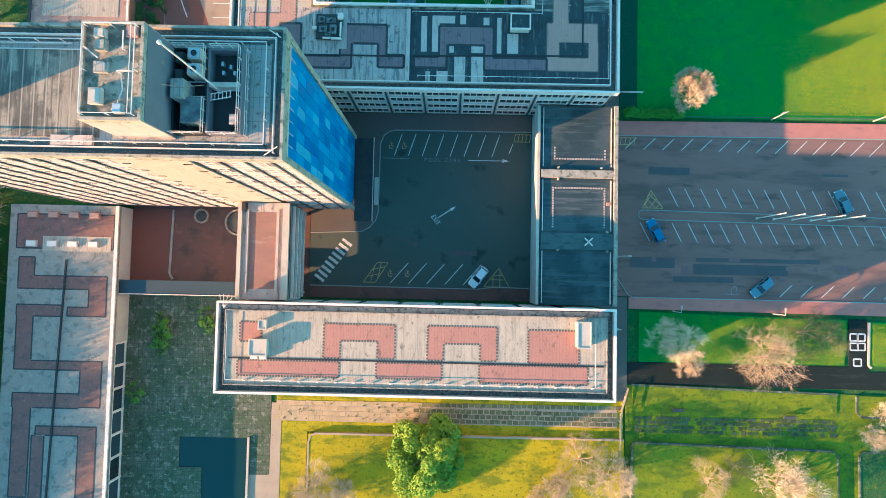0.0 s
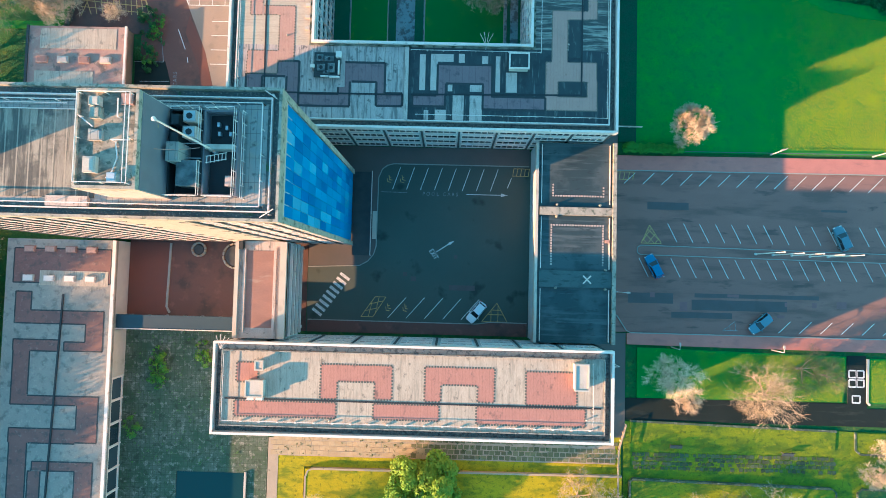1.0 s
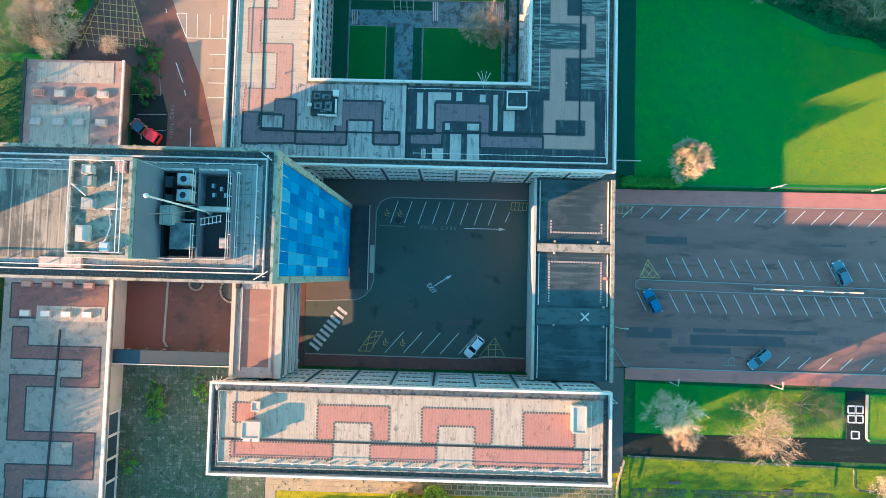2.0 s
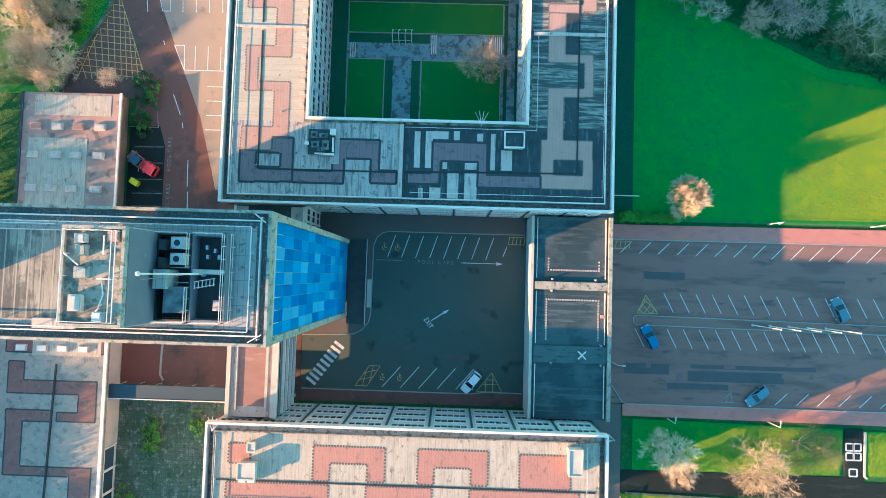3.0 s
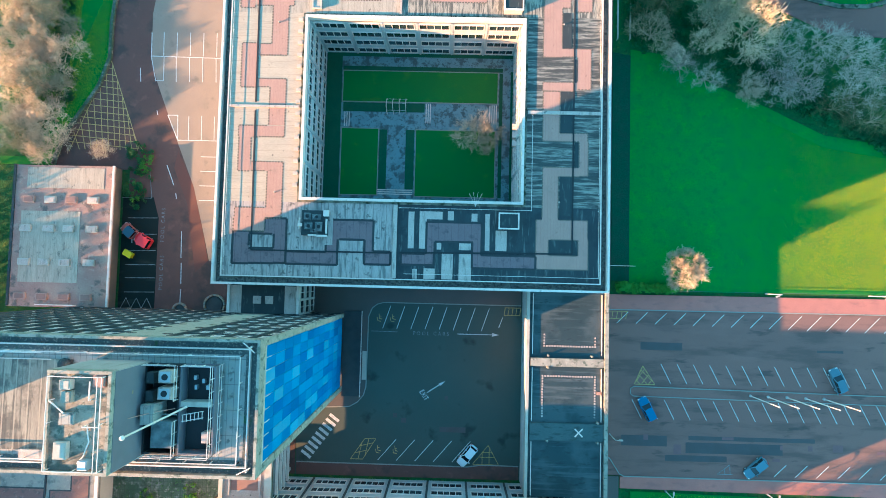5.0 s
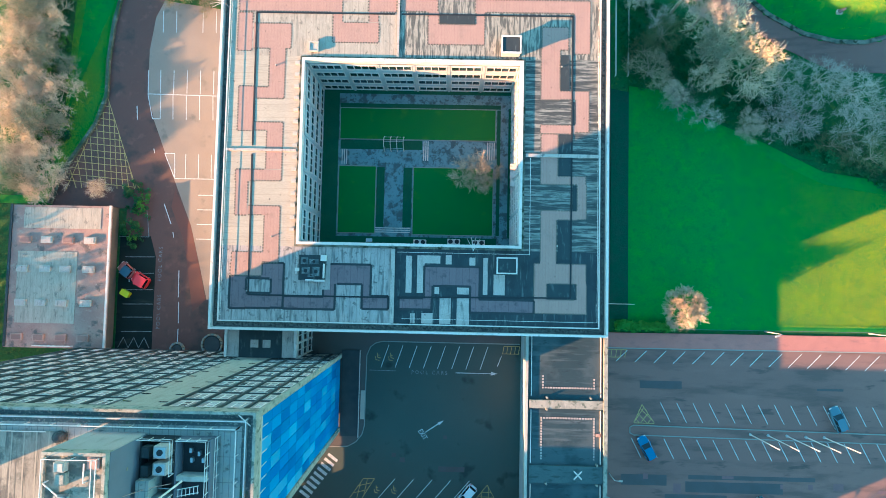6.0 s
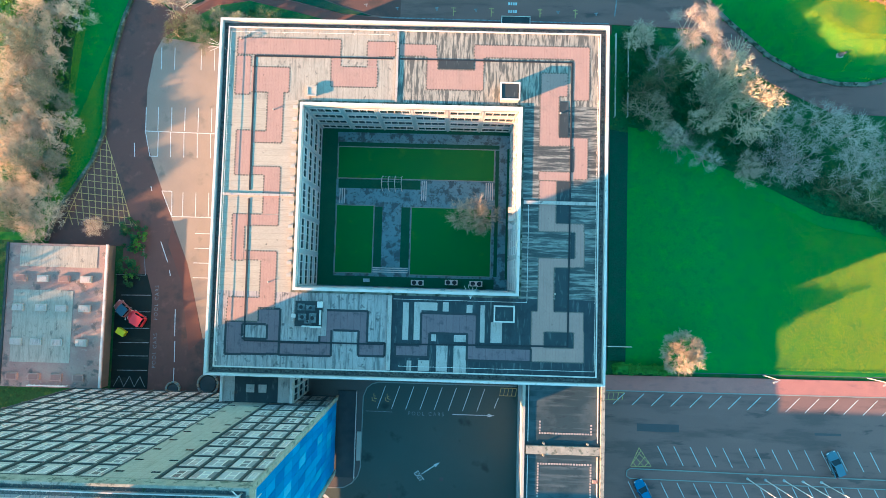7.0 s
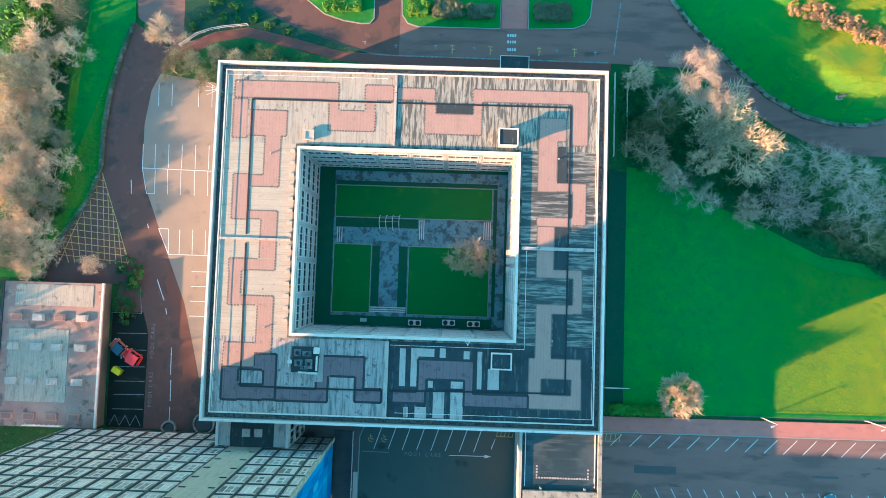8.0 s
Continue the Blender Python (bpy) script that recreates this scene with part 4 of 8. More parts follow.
handrail(rail_s, [(-31.2, -11.2), (-31.2, -20.9), (23.2, -20.9), (23.2, -11.4)], SZ, 0.55, 3.0, 0.06, (1.0,))


def stair_hut(name, x0, y0, x1, y1, z, h, label, cap=WHITE_METAL, top=PALE_FELT):
    e = empty(name, ((x0 + x1) / 2, (y0 + y1) / 2, z), label, "roof hut")
    cx, cy = (x1 - x0) / 2, (y1 - y0) / 2
    boxes("wall", [(-cx + 0.12, -cy + 0.12, -0.05, cx - 0.12, cy - 0.12, h - 0.2)], CONCRETE, e)
    bm = bmesh.new()
    ring(bm, -cx, -cy, cx, cy, 0.2, h - 0.25, h)
    part("coping", bm, cap, e)
    boxes("roof", [(-cx + 0.2, -cy + 0.2, h - 0.25, cx - 0.2, cy - 0.2, h - 0.12)], top, e)
    return e


stair_hut("stair_hut", 10.2, 66.0, 13.2, 68.7, ZR, 1.9, "small white-edged stair hut on the roof", top=GREY_FELT)
stair_hut("stair_hut", 10.0, 32.6, 13.1, 35.1, ZR, 1.6, "small white-edged stair hut on the roof", top=GREY_FELT)
stair_hut("roof_vent_box", -19.4, 66.3, -17.9, 67.9, ZR, 0.6, "small cream vent box on the roof", CONCRETE, CONCRETE)
hut = stair_hut("plant_hut", -27.6, -17.3, -24.9, -14.8, SZ, 1.45, "pale rounded plant hut with white units", CONCRETE, CONCRETE)
boxes("unit", [(-1.2, -1.75, 0.2, -0.2, -1.3, 0.9)], WHITE_METAL, hut)
boxes("unit", [(0.1, -1.75, 0.2, 1.1, -1.3, 0.9)], WHITE_METAL, hut)
stair_hut("roof_vent_box", -26.5, -13.5, -25.2, -12.0, SZ, 0.9, "small cream vent box on the roof", CONCRETE, CONCRETE)
stair_hut("stair_hut", 20.2, -15.1, 22.3, -11.2, SZ, 1.8, "cream stair hut at the roof end", CONCRETE, CONCRETE)
STAINED_UNIT = material("stained_plant_casing", (0.16, 0.165, 0.165), 0.7, second=(0.07, 0.08, 0.085), scale=1.2, mix=0.9, grain=0.3, layers=[((0.32, 0.3, 0.27), 2.0, (1, 1, 1), 0.55, 0.63, 0.7)])
patches(square, [(-20.9, 29.7, -15.1, 36.0)], ZR, SOUTH_FELT, None, 0.03, "grimy pale felt pad under the plant")
plant = empty("plant_enclosure", (-17.8, 33.0, ZR), "blue-grey rooftop plant with white ducts", "roof plant")
boxes("base", [(-2.0, -1.9, -0.02, 2.0, 1.9, 0.5)], GREY_FELT, plant)
boxes("duct", [(0.4, -2.1, 0.5, 2.0, -1.82, 0.8)], WHITE_METAL, plant)
boxes("duct", [(-0.9, -2.0, 0.5, 0.3, -1.78, 0.8)], WHITE_METAL, plant)
boxes("duct", [(1.72, -1.6, 0.5, 1.95, 0.6, 0.8)], WHITE_METAL, plant)
boxes("cowl", [(1.4, 1.0, 0.5, 2.2, 1.9, 1.1)], WHITE_METAL, plant)
boxes("cowl", [(-2.5, -0.6, 0.0, -1.9, -0.1, 0.8)], WHITE_METAL, plant)
for x, y, w, d, h in ((-1.1, 1.0, 0.5, 0.5, 0.75), (0.3, 0.9, 0.7, 0.4, 0.65), (-0.9, -0.5, 0.6, 0.5, 0.7), (0.7, -0.6, 0.5, 0.7, 0.9), (-0.1, -1.2, 0.5, 0.25, 0.6)):
    fan = boxes("fan_unit", [(x - w, y - d, 0.5, x + w, y + d, h)], STAINED_UNIT, plant)
    bm = bmesh.new()
    bmesh.ops.create_cone(bm, cap_ends=True, segments=12, radius1=min(w, d) * 0.6, radius2=min(w, d) * 0.5, depth=0.08, matrix=Matrix.Translation((x, y, h + 0.03)))
    part("fan", bm, BLACK_TRAY, fan)
handrail(plant, [(-2.3, 2.3), (-2.3, -1.0)], 0.0, 1.0, 1.5, 0.05)

for at, rot in (((6.5, 36.0, ZR), 90), ((-32.4, 73.5, ZR), 180), ((-31.4, -10.4, SZ), 80)):
    ant = empty("roof_aerial", at, "pale metal aerial fixed at the roof edge", "aerial", "roof aerials")
    bm = bmesh.new()
    bar(bm, (0, 0, -0.1), (0, 0, 1.6), 0.07)
    part("mast", bm, STEEL, ant)
    for k in (-28, -10, 10, 28):
        bm = bmesh.new()
        d = Vector((math.cos(radians(rot + k)), math.sin(radians(rot + k)), 0))
        bar(bm, (0, 0, 1.5), Vector((0, 0, 1.6)) + d * 2.1, 0.06)
        part("arm", bm, WHITE_METAL, ant)

# ---- tower roof ----
bm = bmesh.new()
ring(bm, TX0 + 0.9, TY0 + 0.9, TX1 - 1.0, TY1 - 0.9, 0.12, 44.9, 45.35)
part("inner_kerb", bm, WHITE_METAL, tower, "white inner roof kerb")
# Out of view; added so that its shadow falls across the tower felt.
shadow_room = empty("plant_room", (-50.0, 11.2, 44.9), "unseen plant room added to shade the tower roof", "plant room")
boxes("wall", [(-2.6, -1.5, -0.05, 2.6, 2.6, 4.4)], TOWER_PARAPET, shadow_room)
bm = bmesh.new()
ring(bm, -2.75, -1.65, 2.75, 2.75, 0.3, 4.4, 4.8)
part("coping", bm, TOWER_PARAPET, shadow_room)
boxes("roof", [(-2.45, -1.35, 4.38, 2.45, 2.45, 4.5)], GREY_FELT, shadow_room)
tower_rail = empty("tower_railing", (0, 0, 0), "white double handrail round the tower roof", "railing", "roof railings")
handrail(tower_rail, [(TX0 + 1, TY1 - 1.6), (-16.6, TY1 - 1.6), (-16.6, TY0 + 1.4), (TX0 + 1, TY0 + 1.4)], 44.9, 0.9, 2.6, 0.08, (1.0,))
boxes("roof_tiles", [(-18.3, 7.6, 44.85, -16.9, 16.7, 44.96)], TOWER_GREY, tower, "grey walkway tiles")
boxes("roof_deck", [(TX0 + 1.2, 7.8, 44.85, -33.0, 16.4, 45.0)], TOWER_FELT, tower, "streaked weathered felt roof")
pr = empty("plant_room", (-28.15, 12.15, 44.9), "tall cream rooftop plant room with sunken roof", "plant room")
PX, PY, PH = 2.75, 4.35, 6.5
boxes("wall", [(-PX, -PY, -0.05, PX, PY, PH - 1.0)], ROOM_WALL, pr)
bm = bmesh.new()
ring(bm, -PX, -PY, PX, PY, 0.28, PH - 1.05, PH)
part("coping", bm, TOWER_PARAPET, pr, "cream concrete coping")
boxes("roof", [(-PX + 0.28, -PY + 0.28, PH - 1.05, PX - 0.28, PY - 0.28, PH - 0.3)], ROOM_ROOF, pr, "stained cream roof with some shade in its colour")
# Dark facing that puts the east side's shade into the colour.
boxes("cladding", [(PX, -PY + 0.1, 0.0, PX + 0.05, PY - 0.1, PH - 0.6)], SLATE_GREY, pr, "dark slate-toned side with shade put into its colour")
RZ = PH - 0.3
for k, w in ((0.45, 0.06), (0.8, 0.05)):
    bm = bmesh.new()
    ring(bm, -PX + 0.45, -PY + 0.45, PX - k, PY - 0.4, w, PH + 0.5 + k * 0.1, PH + 0.56 + k * 0.1)
    part("guard_rail", bm, WHITE_METAL, pr)
for x, y in ((-2.3, -3.9), (-2.3, 0), (-2.3, 3.9), (2.2, -3.9), (2.2, 0), (2.2, 3.9), (0, -3.9), (0, 3.9)):
    bm = bmesh.new()
    bar(bm, (x, y, RZ - 0.05), (x, y, PH + 0.55), 0.06)
    part("rail_post", bm, WHITE_METAL, pr)
for x, y, sx, sy, h, mt in ((-1.0, 3.2, 0.45, 0.4, 0.6, CONCRETE), (-0.9, 2.2, 0.45, 0.5, 0.55, TOWER_PARAPET), (-0.9, 0.3, 0.6, 0.5, 0.35, TOWER_GREY), (-1.2, -2.3, 0.55, 0.7, 0.5, CONCRETE), (0.9, -3.4, 0.4, 0.4, 0.7, STEEL), (1.7, 3.5, 0.5, 0.5, 0.3, PINK_FELT)):
    u = boxes("roof_unit", [(x - sx, y - sy, RZ - 0.02, x + sx, y + sy, RZ + h)], mt, pr)
    boxes("lid", [(x - sx * 0.8, y - sy * 0.8, RZ + h, x + sx * 0.8, y + sy * 0.8, RZ + h + 0.06)], mt, u)
for pts in (((-2.2, 1.9, RZ), (-2.2, 1.9, RZ + 0.7), (-0.9, 0.9, RZ + 0.7)), ((1.0, 3.5, RZ + 0.4), (1.0, 1.9, RZ + 0.4), (1.0, 1.9, RZ)), ((0.8, -0.2, RZ), (0.8, -0.2, RZ + 0.8), (2.4, -0.2, RZ + 0.8)), ((0.8, -0.3, RZ + 0.1), (1.0, -1.6, RZ + 0.1), (0.6, -2.8, RZ + 0.1), (0.1, -3.4, RZ + 0.1))):
    bm = bmesh.new()
    for p, q in zip(pts, pts[1:]):
        bar(bm, p, q, 0.09)
    part("pipe", bm, WHITE_METAL, pr)
pit = empty("cooling_plant", (-22.0, 12.2, 44.9), "dark open cooling plant behind low walls", "roof plant")
for x0, x1 in ((-3.3, 0.0), (0.0, 3.3)):
    bm = bmesh.new()
    ring(bm, x0, -4.1, x1, 4.1, 0.14, -0.05, 1.3)
    part("low_wall", bm, SLATE_GREY if x0 == 0 else BLACK_TRAY, pit)
# Black floors stand in for the shade of pits not cut into the roof.
boxes("floor", [(-3.08, -3.88, -0.05, -0.22, 3.88, 0.12)], BLACK_TRAY, pit, "black floor standing in for deep pit shade")
boxes("floor", [(0.22, -3.88, -0.05, 3.08, 3.88, 0.12)], BLACK_TRAY, pit, "black floor standing in for deep pit shade")
boxes("cross_wall", [(0.22, 0.35, 0.1, 3.08, 0.8, 1.45)], CONCRETE, pit)


def chiller(x, y, sx, sy, h, mt, fan=True):
    u = boxes("chiller", [(x - sx, y - sy, 0.1, x + sx, y + sy, h)], mt, pit)
    boxes("grille", [(x - sx * 0.8, y - sy * 0.8, h, x + sx * 0.8, y + sy * 0.8, h + 0.05)], STEEL if fan else mt, u)
    if fan:
        bm = bmesh.new()
        bmesh.ops.create_cone(bm, cap_ends=True, segments=14, radius1=min(sx, sy) * 0.55, radius2=min(sx, sy) * 0.5, depth=0.1, matrix=Matrix.Translation((x, y, h + 0.08)))
        part("fan", bm, BLACK_TRAY, u)


chiller(-0.9, 3.2, 0.6, 0.55, 2.4, PALE_FELT)
chiller(-0.9, 1.7, 0.6, 0.55, 2.4, PALE_FELT)
chiller(-2.5, 3.0, 0.35, 0.5, 1.9, GREY_FELT, False)
chiller(-2.5, 1.3, 0.35, 0.5, 1.9, GREY_FELT, False)
chiller(-2.3, -0.2, 0.6, 0.9, 2.6, TOWER_GREY, False)
chiller(-1.2, -2.1, 0.95, 1.2, 2.0, TANK_TOP, False)
chiller(2.4, -2.6, 0.35, 0.5, 0.9, PALE_FELT, False)
for x, y in ((1.1, 2.9), (1.9, 2.6), (2.3, 2.0), (1.2, 2.0)):
    boxes("valve", [(x - 0.12, y - 0.2, 0.1, x + 0.12, y + 0.2, 0.6)], STEEL, pit)
for y in (0.9, -0.5):
    bm = bmesh.new()
    bar(bm, (-3.0, y, 1.0), (-0.3, y, 1.0), 0.09)
    part("pipe", bm, STEEL, pit)
handrail(pit, [(-3.2, 4.2), (-0.1, 4.2), (-0.1, 1.0)], 1.25, 1.0, 1.0, 0.05)
handrail(pit, [(-0.1, -0.9), (-0.1, -4.2), (-3.2, -4.2)], 1.25, 1.0, 1.0, 0.05)
handrail(pit, [(3.2, 4.2), (3.2, -4.2), (0.4, -4.2)], 1.25, 1.0, 1.2, 0.05)
handrail(pit, [(3.6, 4.2), (3.6, -4.2)], 0.0, 1.1, 1.2, 0.05)
handrail(pit, [(0.4, 4.2), (3.2, 4.2)], 1.25, 1.0, 1.0, 0.05)
ladder = empty("access_ladder", (-21.0, 11.4, 46.3), "white steel ladder lying over the plant pit", "ladder")
for y in (-0.3, 0.3):
    bm = bmesh.new()
    bar(bm, (-0.6, y + 0.1, 0.1), (1.4, y + 0.5, 0.1), 0.06)
    part("ladder_rail", bm, WHITE_METAL, ladder)
for k in range(6):
    bm = bmesh.new()
    bar(bm, (-0.5 + 0.36 * k, -0.28 + 0.07 * k, 0.1), (-0.5 + 0.36 * k, 0.42 + 0.07 * k, 0.1), 0.05)
    part("ladder_rung", bm, WHITE_METAL, ladder)
cable = new("slack_cable", bpy.data.curves.new("slack_cable", "CURVE"))
cable.data.dimensions, cable.data.bevel_depth = "3D", 0.035
line = cable.data.splines.new("POLY")
line.points.add(12)
for k in range(13):
    f = k / 12
    line.points[k].co = (-27.2 + 5.2 * f, 11.6 + 0.9 * f, 51.3 - 4.4 * f - 1.2 * math.sin(math.pi * f), 1)
cable.data.materials.append(PINK_FELT)
tagged(cable, "thin dull pink cable slung to the cooling plant", "cable")
plank = boxes("scaffold_board", [(-26.4, 14.0, 48.0, -25.34, 14.3, 48.25)], BARK, None, "brown timber board fixed on the plant room")
tagged(plank, "", "board")
mast = empty("roof_mast", (-21.25, 12.54, 44.9), "tall bare white mast on the tower roof", "mast")
bm = bmesh.new()
bmesh.ops.create_cone(bm, cap_ends=True, segments=12, radius1=0.1, radius2=0.07, depth=11.8, matrix=Matrix.Translation((0, 0, 5.85)))
part("pole", bm, WHITE_METAL, mast)
bm = bmesh.new()
bmesh.ops.create_uvsphere(bm, u_segments=10, v_segments=6, radius=0.2, matrix=Matrix.Translation((0, 0, 11.75)))
part("finial", bm, WHITE_METAL, mast)
bm = bmesh.new()
bmesh.ops.create_cone(bm, cap_ends=True, segments=12, radius1=0.3, radius2=0.22, depth=0.5, matrix=Matrix.Translation((0, 0, 0.2)))
part("base", bm, STEEL, mast)
for y, x0 in ((17.0, -36), (16.4, -35)):
    bm = bmesh.new()
    bar(bm, (TX0 + 1.2, y, 45.15), (x0, y, 45.15), 0.08)
    part("conduit", bm, WHITE_METAL, tower)
boxes("duct_box", [(-37.5, 6.9, 44.85, -33.4, 7.9, 45.3)], PALE_FELT, tower, "long pale roof duct")
bm = bmesh.new()
bmesh.ops.create_uvsphere(bm, u_segments=10, v_segments=6, radius=0.6, matrix=Matrix.Translation((-33.6, 16.0, 45.3)))
part("roof_dome", bm, GREY_FELT, tower)
for sx in (0, 1):
    bm = bmesh.new()
    x, y = ((-15.7, 18.1), (-15.7, 6.5))[sx]
    bar(bm, (x - 0.9, y + (0.5 if sx == 0 else -0.3), 45.5), (x + 0.5, y - (0.5 if sx == 0 else -0.5), 45.9), 0.08)
    bar(bm, (x, y, 44.9), (x, y, 45.7), 0.12)
    tagged(part("roof_davit", bm, WHITE_METAL), "white davit arm at the tower corner", "davit", "roof davits")

for x, y in ((-24.5, 64.2), (-24.2, 37.6), (-30.0, 75.2), (-29.2, 75.8), (19.6, 64.6), (19.2, 37.0), (22.3, -19.5), (-15.4, -20.6)):
    z = ZR if y > 0 else SZ
    e = empty("roof_cowl", (x, y, z), "small pale pipe cowl on the roof", "vent", "roof cowls")
    bm = bmesh.new()
    bmesh.ops.create_cone(bm, cap_ends=True, segments=10, radius1=0.1, radius2=0.09, depth=0.34, matrix=Matrix.Translation((0, 0, 0.14)))
    part("pipe", bm, GREY_FELT, e)
    bm = bmesh.new()
    bmesh.ops.create_cone(bm, cap_ends=True, segments=10, radius1=0.15, radius2=0.05, depth=0.12, matrix=Matrix.Translation((0, 0, 0.36)))
    part("cap", bm, PALE_FELT, e)

# ---- link blocks, canopy, wings: details ----
boxes("roof_edge", [(-31.9, 18.9, 9.9, -31.5, 23.3, 10.8)], WHITE_METAL, link_n)
boxes("roof_edge", [(-21.0, 18.9, 9.9, -20.6, 23.3, 10.8)], WHITE_METAL, link_n)
boxes("roof_pad", [(-31.5, 18.9, 10.45, -29.7, 23.2, 10.55)], PALE_FELT, link_n)
boxes("roof_pad", [(-22.9, 18.9, 10.45, -21.1, 23.2, 10.55)], PALE_FELT, link_n)
boxes("rooflight", [(-27.8, 20.4, 10.45, -26.6, 21.6, 10.75)], PALE_FELT, link_n)
boxes("rooflight", [(-25.9, 20.4, 10.45, -24.7, 21.6, 10.75)], PALE_FELT, link_n)
link_kit = window_kit("window", 2.2, 2.2, 2)
facade(link_n, (-20.7, 18.8), (-20.7, 23.4), 3, 0.2, 3.25, 2, link_kit, 0.7, groove=(0.15, 0.15, WHITE_METAL, 9.9))
boxes("red_roof", [(-29.4, -7.6, 12.35, -25.3, 4.2, 12.45)], RED_FELT, link_s, "weathered red felt roof")
boxes("roof_edge", [(-31.1, -9.2, 11.8, -30.5, 5.6, 12.9)], CONCRETE, link_s)
boxes("roof_edge", [(-24.2, -9.2, 11.8, -23.2, 5.6, 12.9)], CONCRETE, link_s)
boxes("roof_kerb", [(-29.9, -8.2, 12.35, -29.5, 4.6, 12.7)], PALE_FELT, link_s)
boxes("roof_kerb", [(-25.2, -8.2, 12.35, -24.8, 4.6, 12.7)], PALE_FELT, link_s)
boxes("tank_box", [(-30.4, 4.3, 12.35, -29.8, 5.6, 13.4)], BLACK_TRAY, link_s)
for i in range(4):
    z = 4.0 + 2.0 * i
    boxes("fin_band", [(-23.4, -9.0, z, -22.95, 5.5, z + 0.4)], WHITE_METAL, link_s, "long white horizontal band")
    boxes("glazing", [(-23.38, -9.0, z + 0.45, -23.3, 5.5, z + 1.95)], GLASS, link_s)
boxes("fascia", [(-54.4, -9.25, 3.0, -31.1, -9.12, 3.6)], WHITE_METAL, canopy)
for i in range(8):
    boxes("post", [(-53.5 + i * 3.1, -9.0, -0.1, -53.35 + i * 3.1, -8.85, 3.1)], STEEL, canopy)
    boxes("post", [(-53.5 + i * 3.1, -7.1, -0.1, -53.35 + i * 3.1, -6.95, 3.1)], STEEL, canopy)
PINK_WING = [(-71.1, -8.6, -68.4, -3.3), (-68.4, -8.6, -56.0, -6.4), (-59.0, -11.6, -56.0, -8.6), (-62.5, -13.1, -56.0, -11.6), (-71.1, -13.2, -63.3, -11.3), (-71.0, -22.1, -68.2, -13.2), (-68.2, -22.1, -56.2, -20.6), (-59.8, -28.2, -56.2, -22.1), (-71.0, -28.4, -59.8, -26.0), (-70.8, -43.1, -67.8, -28.4), (-66.8, -32.9, -56.6, -31.4), (-59.6, -46.0, -56.6, -32.9), (-67.4, -46.0, -65.3, -33.0), (-71.7, -1.8, -55.2, 4.0)]
patches(west, PINK_WING, 4.3, WING_RED, GREY_FELT, label="weathered red felt patch", width=0.22, solid=True)
boxes("roof_edge", [(-54.95, -90, 4.2, -54.4, 5.6, 4.6)], WHITE_METAL, west, "white roof edge")
bm = bmesh.new()
bar(bm, (-63.0, -3.6, 4.42), (-64.5, -46, 4.42), 0.3, 0.15)
part("cable_tray", bm, BLACK_TRAY, west, "black cable tray")
wing_kit = window_kit("window", 3.7, 3.0, 1)
facade(west, (-54.6, -60), (-54.6, -17.6), 1, 0.1, 3.6, 11, wing_kit, 0.5, groove=(0.2, 0.15, WHITE_METAL, 4.1))
boxes("wall_panel", [(-54.62, -17.4, 0.0, -54.5, -9.5, 4.1)], CONCRETE, west, "tall cream wall panel")
for y, n in ((3.9, 4), (-1.0, 4)):
    for i in range(n):
        x = -69.0 + i * 3.5
        r = empty("rooflight", (x, y, 4.3), "small boxed rooflight on the felt roof", "rooflight", "rooflights")
        boxes("kerb", [(-0.9, -0.55, -0.02, 0.9, 0.55, 0.35)], PALE_FELT if y < 0 else RED_FELT, r)
        boxes("dome", [(-0.75, -0.42, 0.35, 0.75, 0.42, 0.45)], WHITE_METAL if y < 0 else PINK_FELT, r)
patches(west, [(-67.2, -2.2, -55.6, 0.3)], 4.33, CREAM_FELT, None, 0.04, "cream felt strip", "felt_strip")
PALE_ANNEX = [(-69.6, 39.0, -56.2, 42.6), (-70.3, 22.7, -60.0, 35.0)]
patches(annex, PALE_ANNEX, 4.3, CREAM_FELT, None, 0.06, "cream felt patch", "felt_patch")
boxes("roof_edge", [(-54.75, 18.6, 4.2, -54.4, 43.1, 4.5)], WHITE_METAL, annex, "white roof edge")
boxes("roof_edge", [(-72.0, 18.6, 4.2, -71.6, 43.1, 4.5)], GREY_FELT, annex)
for y, xs in ((37.0, (-69, -65.3, -61.6, -57.8)), (32.0, (-69.3, -65.3, -61.8, -57.8)), (26.2, (-69.3, -65.8, -62.2, -58.0)), (20.3, (-69.6, -65.8, -62.0, -58.2))):
    for x in xs:
        r = empty("rooflight", (x - 1.1, y, 2.7), "small boxed rooflight on the felt roof", "rooflight", "rooflights")
        red = y < 21 or (y > 36 and x in (-69, -61.6))
        boxes("kerb", [(-0.95, -0.58, -0.1, 0.95, 0.58, 0.38)], CONCRETE if not red else PINK_FELT, r)
        boxes("dome", [(-0.75, -0.42, 0.38, 0.75, 0.42, 0.44)], PALE_FELT if not red else RED_FELT, r)
wing_rail = empty("roof_railing", (0, 0, 0), "thin white handrail along the roof edge", "railing", "roof railings")
handrail(wing_rail, [(-67.6, 18.9), (-61.1, 18.9)], 2.7, 0.8, 0.8, 0.12, (1.0, 0.5))

# ---- bridge block details ----
for y0, y1 in ((13.3, 23.0), (2.7, 11.1), (-9.0, -0.6)):
    for x in (16.5, 27.6):
        boxes("roof_rail", [(x - 0.06, y0, 6.95, x + 0.06, y1, 7.25)], WHITE_METAL, bridge)
tile_bm = bmesh.new()
box(tile_bm, -0.13, -0.13, 0, 0.13, 0.13, 0.06)
tile_mesh = mesh_of("edge_tile", tile_bm, PALE_FELT)


